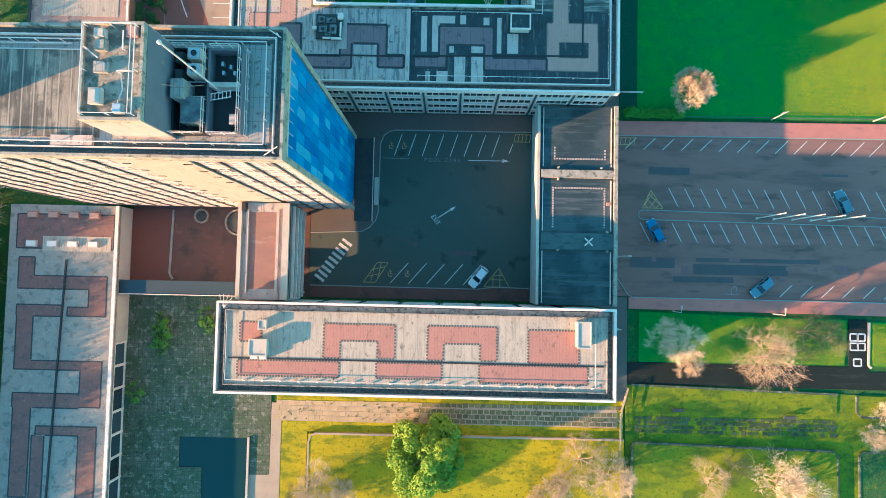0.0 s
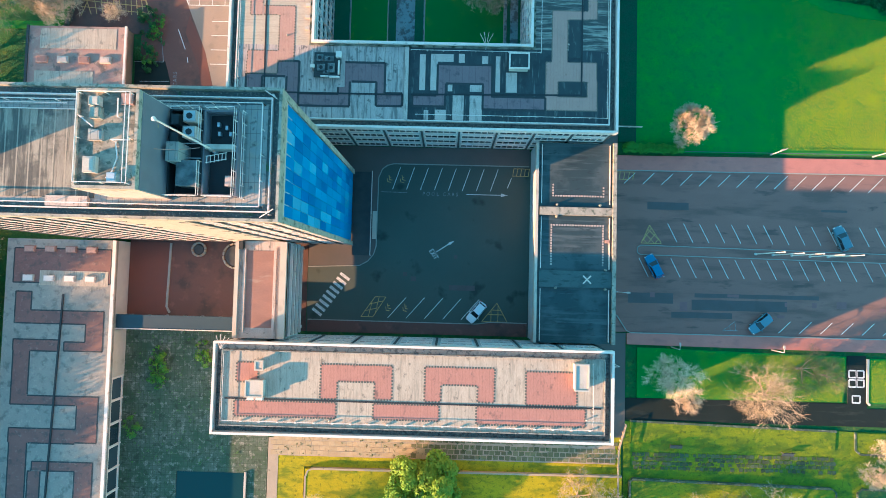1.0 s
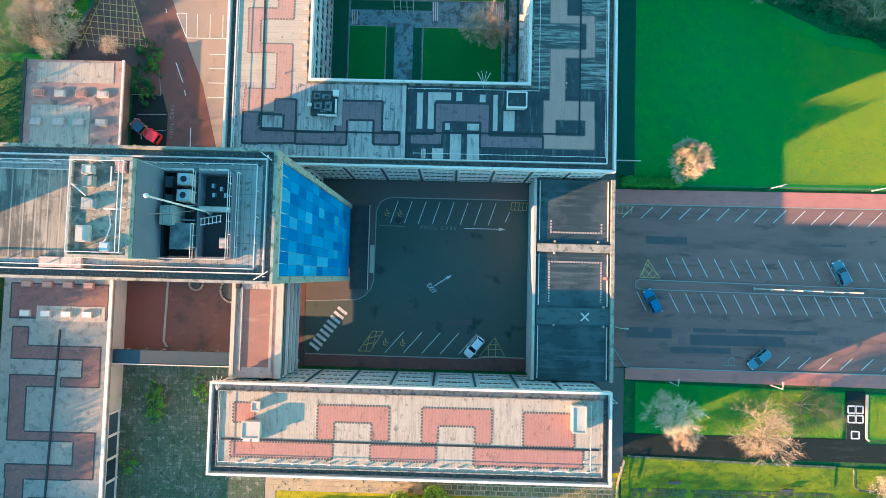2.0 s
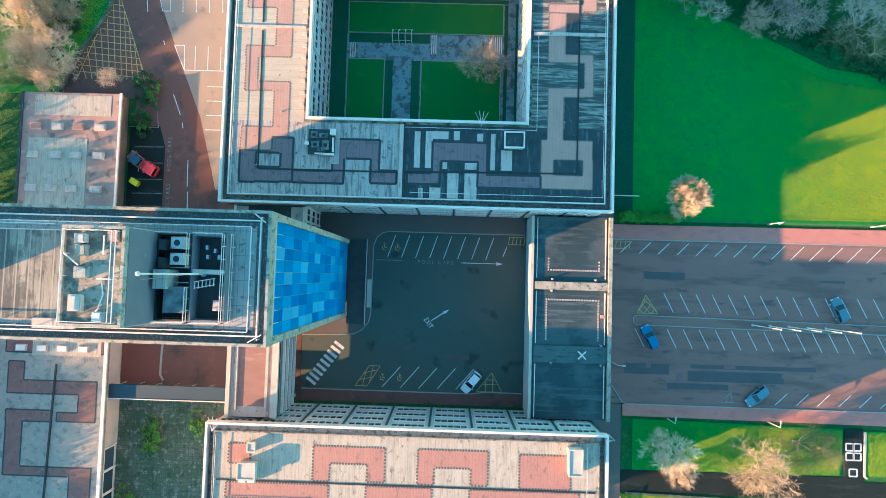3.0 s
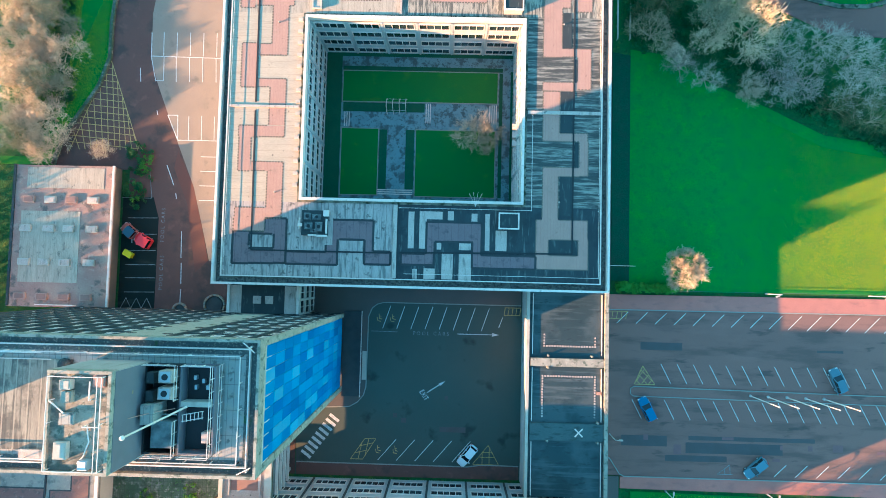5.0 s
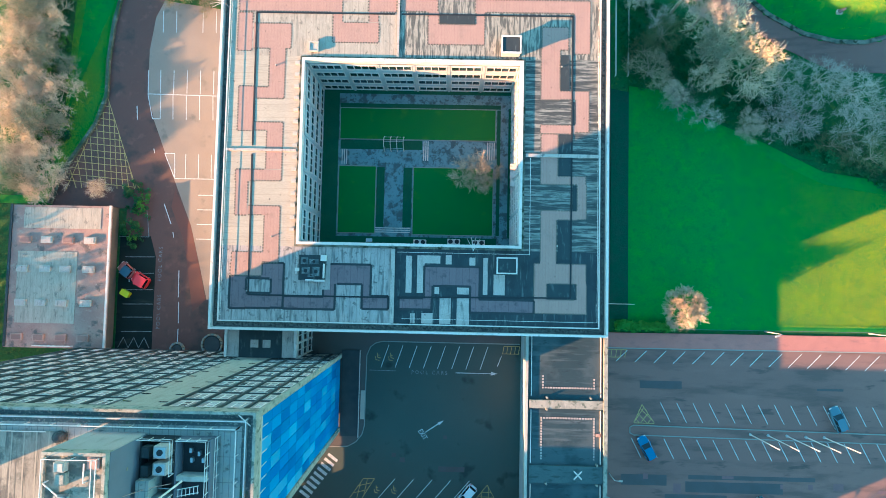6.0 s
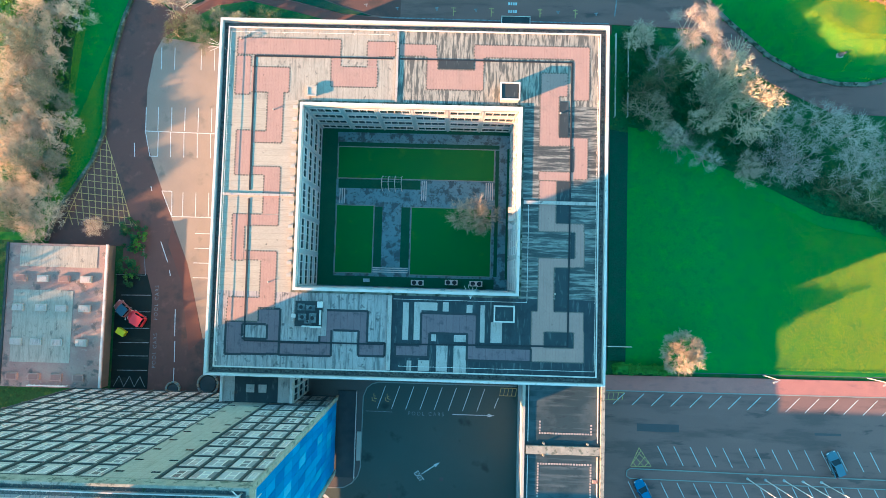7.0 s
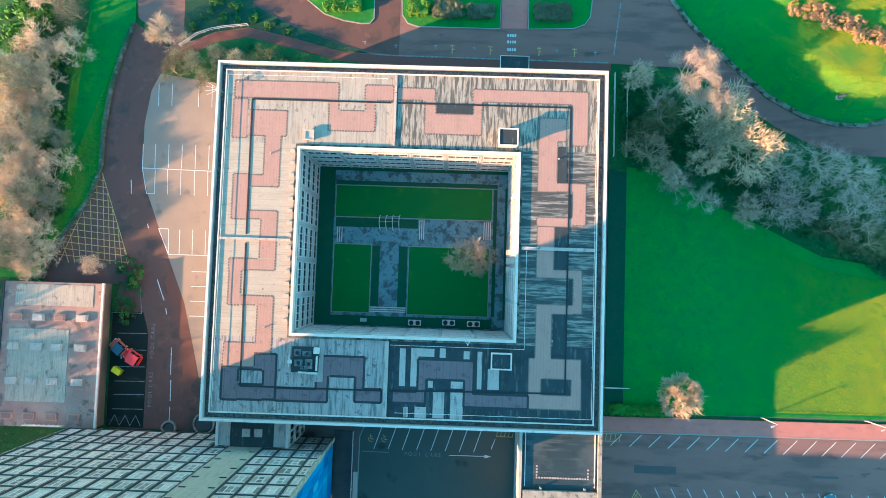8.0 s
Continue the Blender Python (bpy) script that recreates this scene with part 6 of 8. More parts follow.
words("POOL CARS", (-47.8, 30.2), 0.9, 90, FADED_LINE, bays, 1.35)
bays = marking("parking_bay_lines", "pale lines of the west parking area", "parking bay lines")
paint(bays, [((-51.7, 63.7), (-39.0, 63.5)), ((-46.2, 48.5), (-38.5, 48.5)), ((-46.2, 48.5), (-48.2, 53.0)), ((-48.2, 53.0), (-46.4, 53.0)), ((-46.4, 53.0), (-46.2, 48.5)), ((-51.7, 63.5), (-50.7, 59.2)), ((-50.7, 59.2), (-49.3, 59.2)), ((-49.3, 59.2), (-49.4, 63.6)), ((-51.7, 63.5), (-51.8, 68.0))] + [((x, 63.6), (x + 0.2, 59.1)) for x in (-47.2, -44.8, -42.4, -40.0)] + [((x, 68.1), (x + 0.1, 63.8)) for x in (-49.6, -47.2, -44.8, -42.4, -40.0)] + [((x, 52.9), (x + 0.1, 48.6)) for x in (-44.4, -42.1, -39.8)] + [((-41.9, y), (-37.0, y)) for y in (45.6, 43.0, 40.4, 37.8)] + [((x, 79.0), (x + 0.1, 75.0)) for x in (-49.6, -47.2, -42.4, -40.0)], 0.12, WHITE_LINE, z=0.018)
hatch = marking("hatched_area", "yellow grid hatching on the brown tarmac", "hatched areas")
lines = [((-59.0, 63.0), (-53.1, 46.8)), ((-59.2, 62.8), (-65.6, 46.2))]
for i in range(1, 14):
    y = 62.5 - 1.2 * i
    x1 = -59.0 + (63.0 - y) * 0.364
    x0 = max(-66.0, -59.1 - (63.0 - y) * 0.45)
    lines.append(((x0 + 0.3, y + 0.15 * (x1 - x0) / 2), (x1, y - 0.1)))
for i in range(12):
    x = -65.0 + 1.05 * i
    top = 63.0 - (abs(x + 59.0) / (0.364 if x > -59 else 0.45))
    if top > 47.5:
        lines.append(((x, top), (x + 1.2, max(46.5, top - 15))))
paint(hatch, lines, 0.12, YELLOW_LINE)

# north drive
slab("path_north", [(-46.2, 84.9), (-40.3, 88.5), (-34.0, 89.6), (-25.6, 87.8), (-17.3, 85.7), (-7.4, 85.2), (31.0, 84.9), (31.0, 83.2), (-7.4, 83.6), (-17.7, 84.2), (-26.0, 86.2), (-34.0, 88.0), (-39.8, 87.0), (-45.4, 83.6)], -0.3, 0.06, RED_TARMAC, "red tarmac footpath curving past the block", "path")
slab("planting_north", [(-46.0, 83.5), (-39.8, 86.9), (-34.0, 87.9), (-26.0, 86.1), (-17.7, 84.1), (-7.4, 83.5), (26.9, 83.1), (26.9, 78.6), (-33.3, 78.6), (-49.0, 80.8)], -0.3, 0.09, EARTH, "rough planted strip beside the block", "planting bed")
slab("planting_bank", [(-45.6, 86.4), (-40.4, 88.7), (-34.0, 89.8), (-25.6, 88.0), (-17.4, 85.95), (-12.0, 85.6), (-17.5, 87.2), (-26, 90.2), (-33.5, 94.0), (-36, 110), (-46, 110)], -0.3, 0.12, PLANTED, "dark planted bank with low shrubs", "planting bed")
e = empty("path_railing", (0, 0, 0), "pale handrail beside the curved path", "railing", "path railings")
handrail(e, [(-45.9, 85.9), (-43.1, 88.0), (-40.5, 89.0), (-38.1, 89.5), (-34.0, 90.0)], 0.05, 1.0, 1.6, 0.09)
ISLANDS = ([(-23.6, 95.1), (-20.4, 92.6), (-17.0, 91.5), (-13.7, 91.0), (-12.2, 91.1), (-11.5, 92.0), (-11.6, 110), (-30, 110)], [(-6.6, 95.6), (-6.4, 92.8), (-5.4, 91.3), (-3.5, 90.7), (11.1, 90.7), (11.3, 104), (-6.6, 104)], [(16.1, 104), (16.2, 90.8), (24.3, 91.1), (26.2, 91.9), (27.2, 93.3), (27.5, 96.5), (27.5, 104)])
for pts in ISLANDS:
    tagged(slab("drive_island", pts, -0.3, 0.16, GRASS, "kerbed grassy island in the drive", "island"), group="drive islands")
    along("kerb", pts, 0.18, -0.2, 0.18, KERB, "stone kerb of the drive island", closed=True)
slab("path_crossing", rect(11.4, 90.8, 16.0, 104), -0.3, 0.05, PINK_PAVING, "pinkish paved path between the islands", "path")
along("kerb", [(41.6, 110), (41.6, 96.8), (45.2, 92.25), (51.8, 85.75), (58.8, 79.75), (64.85, 76.45), (70.8, 75.05), (75.7, 75.05), (82, 76.8), (90, 82.8)], 0.75, -0.2, 0.3, MOSS_LEDGE, "weathered stone kerb round the lawn")
marks = marking("road_lines", "small white ticks and bars on the drive")
paint(marks, [((x - 0.3, y), (x + 0.3, y + 0.1)) for x, y in ((-13.1, 87.7), (-7.4, 87.2), (-0.3, 87.3), (6.7, 87.2), (21.4, 87.1), (28.2, 86.9))] + [((x, y), (x + 0.05, y - 0.5)) for x, y in ((-13.0, 87.8), (-7.4, 87.3), (-0.3, 87.3), (6.7, 87.3), (21.4, 87.2), (28.2, 87.0))] + [((-11.0, 85.4), (30.5, 85.1)), ((31.5, 86.5), (32.6, 96))], 0.22, FADED_LINE)
paint(marks, [((12.5 + 0.42 * k, y), (12.8 + 0.42 * k, y)) for y in (89.6, 88.4, 87.0, 85.7) for k in range(4)], 0.5, WHITE_LINE, "bar")
sym = marking("bay_symbol", "row of faded yellow symbols along the drive")
for x in (2.7, 9.5, 18.2, 24.5):
    paint(sym, [((x - 0.4, 87.4), (x + 0.4, 87.4)), ((x, 87.6), (x, 86.0)), ((x, 86.8), (x + 0.4, 86.8))], 0.16, YELLOW_LINE)
porch = empty("entrance_canopy", (13.6, 83.3, 0), "flat dark porch canopy with a white edge", "canopy")
boxes("roof", [(-2.4, -4.6, 2.8, 2.4, 1.3, 3.0)], GREY_FELT, porch)
bm = bmesh.new()
ring(bm, -2.5, -4.7, 2.5, 1.4, 0.1, 2.75, 3.1)
part("fascia", bm, WHITE_METAL, porch)
for x in (-2.3, 2.15):
    boxes("post", [(x, 1.0, -0.1, x + 0.15, 1.15, 2.8)], STEEL, porch)

# service yard west of the tower link
along("kerb", [(-47.3, 5.6), (-47.6, -5.6), (-47.0, -6.6)], 0.35, -0.2, 0.2, KERB, "worn kerb in the service yard")
slab("pavement_yard", rect(-54.5, -6.9, -47.5, 5.7), -0.3, 0.1, RED_TARMAC, "reddish tarmac footway in the service yard", "pavement")

# courtyard
BED = material("dark_planting", (0.028, 0.095, 0.05), 0.95, second=(0.04, 0.115, 0.055), scale=0.6, grain=0.4, grain_scale=6, bump=0.6)
for i, r in enumerate(((-19.9, 37.2, -17.2, 65.0), (-17.2, 37.2, 11.0, 38.9), (-10.2, 40.6, -8.85, 51.2), (-5.5, 40.6, -4.0, 51.2), (-16.8, 54.4, -2.3, 56.0), (10.9, 39.4, 11.5, 61.7), (-17.0, 61.9, 11.5, 62.6), (12.9, 39, 13.4, 62), (-17.2, 64.4, 13.3, 65.0))):
    slab("planting_bed", rect(*r), -0.3, 0.06 + 0.004 * i, BED, "dark planted border in the courtyard", "planting bed")
for x0, y0, x1, y1 in ((-16.9, 56.2, 10.6, 61.7), (-16.9, 39.5, -10.4, 51.3), (-3.7, 39.4, 10.3, 51.2)):
    bm = bmesh.new()
    ring(bm, x0 - 0.12, y0 - 0.12, x1 + 0.12, y1 + 0.12, 0.14, -0.2, 0.2)
    tagged(part("lawn_edge", bm, KERB), "thin stone edging of the courtyard lawn", "edging", kind="structure")


def steps(x0, y0, x1, y1, n, across_x):
    e = empty("garden_steps", ((x0 + x1) / 2, (y0 + y1) / 2, 0), "short flight of pale-edged stone steps", "steps", "courtyard steps")
    cx, cy = (x1 - x0) / 2, (y1 - y0) / 2
    for i in range(n):
        if across_x:
            a, b = -cx + 2 * cx * i / n, -cx + 2 * cx * (i + 1) / n
            boxes("tread", [(a, -cy, -0.1, b - 0.14, cy, 0.03 + 0.02 * i)], WET_SLATE, e)
            boxes("nosing", [(b - 0.14, -cy, -0.1, b, cy, 0.05 + 0.02 * i)], WHITE_METAL, e)
        else:
            a, b = -cy + 2 * cy * i / n, -cy + 2 * cy * (i + 1) / n
            boxes("tread", [(-cx, a, -0.1, cx, b - 0.14, 0.03 + 0.02 * i)], WET_SLATE, e)
            boxes("nosing", [(-cx, b - 0.14, -0.1, cx, b, 0.05 + 0.02 * i)], WHITE_METAL, e)


steps(-2.3, 52.5, -1.2, 56.0, 3, True)
steps(-16.8, 51.7, -15.6, 54.3, 3, True)
steps(9.0, 52.8, 10.5, 55.9, 4, True)
steps(-10.3, 39.4, -4.1, 40.5, 3, False)
arbour = empty("garden_arbour", (-7.2, 55.3, 0), "white hooped arbour over the courtyard path", "arbour")
for i in range(4):
    x = -1.7 + i * 1.13
    bm = bmesh.new()
    pts = [(x, -1.3 * math.cos(math.pi * k / 10), 0.0 + 2.3 * math.sin(math.pi * k / 10)) for k in range(11)]
    for a, b in zip(pts, pts[1:]):
        bar(bm, a, b, 0.1)
    part("hoop", bm, WHITE_METAL, arbour)
for y, z in ((-1.0, 1.4), (0, 2.25), (1.0, 1.4)):
    bm = bmesh.new()
    bar(bm, (-1.7, y, z), (1.7, y, z), 0.05)
    part("slat", bm, STEEL, arbour)
for x, y in ((-2.3, 38.0), (3.6, 38.2), (7.9, 38.1)):
    e = empty("condenser_unit", (x, y, 0.05), "white twin-fan condenser unit on the ground", "condenser", "condenser units")
    boxes("casing", [(-1.1, -0.45, 0.0, 1.1, 0.45, 0.9)], WHITE_METAL, e)
    for k in (-0.55, 0.55):
        bm = bmesh.new()
        bmesh.ops.create_cone(bm, cap_ends=True, segments=16, radius1=0.4, radius2=0.36, depth=0.08, matrix=Matrix.Translation((k, 0, 0.93)))
        part("fan", bm, BLACK_TRAY, e)
boxes_at = empty("utility_box", (-11.2, 38.2, 0.05), "small white utility box by the wall", "box")
boxes("casing", [(-0.5, -0.25, 0, 0.5, 0.25, 0.6)], WHITE_METAL, boxes_at)
boxes("lid", [(-0.55, -0.3, 0.6, 0.55, 0.3, 0.66)], STEEL, boxes_at)
for y in (47.6, 49.0, 50.4):
    e = empty("wall_unit", (13.2, y, 6.0), "small white unit fixed to the courtyard wall", "wall unit", "wall units")
    boxes("casing", [(-0.55, -0.45, 0, 0.2, 0.45, 0.7)], WHITE_METAL, e)
    boxes("grille", [(-0.6, -0.35, 0.1, -0.55, 0.35, 0.6)], BLACK_TRAY, e)

# cars


def car(at, turn, paint_mat, length=4.3, width=1.78, height=1.45, label="", estate=False, roof_mat=None):
    e = empty("car", (*at, 0.01), label, "car", "parked cars")
    L, W = length / 2, width / 2
    stations = [(-L, 0.72, 0.45, 0.62), (-L + 0.12, 0.9, 0.3, 0.78), (-L + 0.6, 1.0, 0.22, 0.92), (-0.4 * L, 1.0, 0.2, 0.95), (0.3 * L, 1.0, 0.2, 0.93), (0.62 * L, 0.98, 0.22, 0.86), (L - 0.25, 0.9, 0.28, 0.74), (L, 0.7, 0.42, 0.58)]
    bm = bmesh.new()
    rings = []
    for x, f, z0, z1 in stations:
        w = W * f
        rings.append([bm.verts.new(p) for p in ((x, -w * 0.92, z0), (x, -w, (z0 + z1) / 2), (x, -w * 0.93, z1 - 0.05), (x, -w * 0.75, z1), (x, w * 0.75, z1), (x, w * 0.93, z1 - 0.05), (x, w, (z0 + z1) / 2), (x, w * 0.92, z0))])
    for a, b in zip(rings, rings[1:]):
        for i in range(8):
            bm.faces.new((a[i], a[(i + 1) % 8], b[(i + 1) % 8], b[i]))
    bm.faces.new(rings[0])
    bm.faces.new(rings[-1])
    part("body", bm, paint_mat, e)
    back, front = (-L + (0.25 if estate else 0.45)), 0.42 * L
    bm = bmesh.new()
    lo = [(back, -W * 0.9), (front, -W * 0.9), (front, W * 0.9), (back, W * 0.9)]
    rb, rf = (back + 0.1, front - 0.35) if roof_mat else (back + (0.3 if estate else 0.75), front - 0.85)
    hi = [(rb, -W * 0.7), (rf, -W * 0.7), (rf, W * 0.7), (rb, W * 0.7)]
    v0, v1 = [bm.verts.new((x, y, 0.88)) for x, y in lo], [bm.verts.new((x, y, height - 0.03)) for x, y in hi]
    bm.faces.new(v1)
    for i in range(4):
        bm.faces.new((v0[i], v0[(i + 1) % 4], v1[(i + 1) % 4], v1[i]))
    part("glazing", bm, CAR_GLASS, e, "dark car windows")
    bm = bmesh.new()
    k = W * (0.86 if roof_mat else 0.72)
    prism(bm, [(rb - 0.08, -k), (rf + 0.08, -k), (rf + 0.16, 0), (rf + 0.08, k), (rb - 0.08, k)], height - 0.05, height)
    part("roof", bm, roof_mat or paint_mat, e)
    for sy in (-1, 1):
        for a, b in (((front, sy * W * 0.88, 0.9), (rf, sy * W * 0.7, height - 0.03)), ((back, sy * W * 0.88, 0.9), (rb, sy * W * 0.7, height - 0.03)), ((0.5 * (back + front) - 0.1, sy * W * 0.9, 0.9), (0.5 * (rb + rf), sy * W * 0.71, height - 0.03))):
            bm = bmesh.new()
            bar(bm, a, b, 0.09)
            part("pillar", bm, paint_mat, e)
        bm = bmesh.new()
        box(bm, front - 0.25, sy * W - 0.02, 0.88, front - 0.1, sy * W + sy * 0.18, 1.0)
        part("mirror", bm, paint_mat, e)
        bm = bmesh.new()
        box(bm, L - 0.3, sy * W * 0.62 - 0.18, 0.55, L - 0.07, sy * W * 0.62 + 0.18, 0.68)
        part("headlight", bm, WHITE_METAL, e)
        bm = bmesh.new()
        box(bm, -L + 0.02, sy * W * 0.66 - 0.15, 0.6, -L + 0.25, sy * W * 0.66 + 0.15, 0.76)
        part("tail_light", bm, TAIL, e)
        for x in (-L * 0.6, L * 0.62):
            m = Matrix.Translation((x, sy * (W - 0.1), 0.31)) @ Matrix.Rotation(radians(90), 4, "X")
            bm = bmesh.new()
            bmesh.ops.create_cone(bm, cap_ends=True, segments=14, radius1=0.32, radius2=0.32, depth=0.2, matrix=m)
            wheel = part("wheel", bm, BLACK_TRAY, e)
            bm = bmesh.new()
            bmesh.ops.create_cone(bm, cap_ends=True, segments=10, radius1=0.2, radius2=0.2, depth=0.215, matrix=m)
            part("rim", bm, STEEL, wheel)
    e.rotation_euler.z = radians(turn)
    return e


CAR_GLASS = material("car_glass", (0.015, 0.02, 0.025), 0.06, grain=0, spec=0.6)
TAIL = material("red_lens", (0.4, 0.02, 0.02), 0.3, grain=0)
CAR_WHITE = material("white_car_paint", (0.75, 0.76, 0.78), 0.25, grain=0, spec=0.5)
CAR_BLUE = material("blue_car_paint", (0.07, 0.16, 0.3), 0.2, 0.3, grain=0, spec=0.5)
CAR_SILVER = material("silver_blue_car_paint", (0.13, 0.18, 0.22), 0.25, 0.3, grain=0, spec=0.6)
CAR_STEEL = material("grey_blue_car_paint", (0.15, 0.22, 0.27), 0.25, 0.3, grain=0, spec=0.5)
CAR_RED = material("red_car_paint", (0.6, 0.02, 0.03), 0.3, grain=0, spec=0.5)
CAR_DULL_RED = material("dull_red_car_paint", (0.3, 0.1, 0.09), 0.35, grain=0, spec=0.4)
CAR_GREY = material("dark_blue_car_paint", (0.03, 0.06, 0.09), 0.3, 0.2, grain=0, spec=0.5)
CAR_YELLOW = material("yellow_plastic", (0.7, 0.6, 0.02), 0.45, grain=0)
car((6.6, -5.1), 231, CAR_WHITE, 4.1, 1.75, 1.5, "white hatchback parked in a slanted bay", True)
car((37.2, 3.6), 118, CAR_BLUE, 4.4, 1.8, 1.45, "blue car parked in a slanted bay", True)
car((69.6, 9.2), 112, CAR_SILVER, 4.5, 1.85, 1.45, "silver-blue estate car parked in a bay", True)
car((55.6, -5.8), 220, CAR_STEEL, 4.4, 1.8, 1.45, "grey-blue hatchback parked near the pink path", True)
car((-53.7, 32.1), 140, CAR_DULL_RED, 3.0, 1.9, 1.5, "dull red small car with a dark blue roof by the annex", True, CAR_GREY)
car((-51.1, 30.4), 150, CAR_RED, 3.2, 2.05, 1.7, "bright red small car by the annex", True, CAR_RED)
bin_ = empty("yellow_grit_bin", (-53.7, 28.0, 0.0), "yellow plastic grit bin beside the annex", "bin")
bm = bmesh.new()
box(bm, -0.75, -0.45, 0, 0.75, 0.45, 0.75)
bmesh.ops.bevel(bm, geom=bm.edges, offset=0.06, segments=2)
part("body", bm, CAR_YELLOW, bin_)
bm = bmesh.new()
box(bm, -0.8, -0.5, 0.75, 0.8, 0.5, 0.92)
bmesh.ops.bevel(bm, geom=bm.edges, offset=0.06, segments=2)
part("lid", bm, CAR_YELLOW, bin_)
bin_.rotation_euler.z = radians(-30)


def round_planter(x, y, r):
    e = empty("round_planter", (x, y, 0.0), "low round stone planter with dark soil", "planter", "round planters")
    n = 18
    for k in range(n):
        a, b = math.tau * k / n + 0.03, math.tau * (k + 1) / n - 0.03
        bm = bmesh.new()
        prism(bm, [(r * math.cos(a), r * math.sin(a)), (r * math.cos(b), r * math.sin(b)), ((r - 0.3) * math.cos(b), (r - 0.3) * math.sin(b)), ((r - 0.3) * math.cos(a), (r - 0.3) * math.sin(a))], -0.1, 0.45)
        part("edging_stone", bm, FLAGS if k % 2 else KERB, e)
    bm = bmesh.new()
    bmesh.ops.create_cone(bm, cap_ends=True, segments=18, radius1=r - 0.3, radius2=r - 0.5, depth=0.5, matrix=Matrix.Translation((0, 0, 0.1)))
    part("soil", bm, DARK_GAP, e)


round_planter(-44.3, 18.4, 1.3)
round_planter(-38.2, 19.4, 1.9)
round_planter(-42.3, 4.6, 1.3)
round_planter(-35.8, 3.6, 2.3)

# ---- trees and shrubs ----


def mesh_from(name, verts, faces, mat):
    me = bpy.data.meshes.new(name)
    me.from_pydata(verts, [], faces)
    me.materials.append(mat)
    me.update()
    return me


def limb_mesh(segs, name, mat, sides=3):
    """Tapered prisms from (a, b, ra, rb)."""
    verts, faces = [], []
    for a, b, ra, rb in segs:
        d = (b - a).normalized()
        s = d.orthogonal().normalized()
        u = d.cross(s)
        k0 = len(verts)
        for p, r in ((a, ra), (b, rb)):
            for k in range(sides):
                t = math.tau * k / sides
                verts.append(p + s * (r * math.cos(t)) + u * (r * math.sin(t)))
        for k in range(sides):
            j = (k + 1) % sides
            faces.append((k0 + k, k0 + j, k0 + sides + j, k0 + sides + k))
    return mesh_from(name, verts, faces, mat)


def tree_shape(seed, height, spread, twigs=4, first=0.2):
    """Branches of a bare tree: limbs, boughs and the finest twigs."""
    rng = random.Random(seed)
    limbs, boughs, fine = [], [], []

    def grow(p, d, length, r, depth):
        bend = Vector((rng.gauss(0, 0.16), rng.gauss(0, 0.16), rng.gauss(0.08, 0.1)))
        mid = p + d * (length * 0.5)
        d2 = (d + bend).normalized()
        end = mid + d2 * (length * 0.5)
        if depth < 4:
            out = limbs if depth < 2 else boughs
            out.append((p, mid, r, r * 0.82))
            out.append((mid, end, r * 0.82, r * 0.6))
        else:
            boughs.append((p, end, r, r * 0.5))
            for _ in range(twigs):
                q = p.lerp(end, rng.uniform(0.2, 1.0))
                t = (d2 + Vector((rng.gauss(0, 0.55), rng.gauss(0, 0.55), rng.gauss(0.1, 0.45)))).normalized()
                fine.append((q, q + t * (length * rng.uniform(0.5, 1.1))))
            return
        n = (0, 4, 5, 6)[depth]
        for i in range(n):
            turn = math.tau * (i + rng.random() * 0.8) / n
            tilt = radians(rng.uniform(20, 58))
            side = Matrix.Rotation(turn, 3, d2) @ d2.orthogonal().normalized()
            nd = (d2 * math.cos(tilt) + side * math.sin(tilt) + Vector((0, 0, 0.06))).normalized()
            start = p.lerp(end, rng.uniform(0.45, 1.0))
            grow(start, nd, length * rng.uniform(0.55, 0.8), max(0.012, r * 0.46), depth + 1)

    base = Vector((0, 0, -0.3))
    top = Vector((rng.gauss(0, 0.15), rng.gauss(0, 0.15), height * first))
    limbs.append((base, top, height * 0.03, height * 0.024))
    n = 7
    for i in range(n):
        turn = math.tau * (i + rng.random() * 0.7) / n
        tilt = radians(rng.uniform(15, 72))
        d = Vector((math.cos(turn) * math.sin(tilt) * spread, math.sin(turn) * math.sin(tilt) * spread, math.cos(tilt))).normalized()
        grow(base.lerp(top, rng.uniform(0.7, 1.0)), d, height * rng.uniform(0.26, 0.36), height * 0.0105, 1)
    return limbs, boughs, fine


def bare_tree(seed, height, spread, label, twigs=3, twig_mat=None, name="bare_tree", width=0.014):
    limbs, boughs, fine = tree_shape(seed, height, spread, twigs)
    e = empty(name, (0, 0, 0), label, "tree")
    part("trunk", limb_mesh(limbs, "trunk", BARK, 5), None, e)
    part("bough", limb_mesh(boughs, "bough", BARK if twig_mat is None else twig_mat, 3), None, e)
    verts, faces = [], []
    rng = random.Random(seed + 100)
    for p, q in fine:
        d = (q - p).normalized()
        s = Matrix.Rotation(rng.random() * math.tau, 3, d) @ d.orthogonal().normalized() * width
        k = len(verts)
        verts += [p - s, p + s, q + s * 0.4, q - s * 0.4]
        faces.append((k, k + 1, k + 2, k + 3))
    part("crown", mesh_from("crown", verts, faces, twig_mat or TWIG), None, e, "haze of fine bare twigs")
    return e


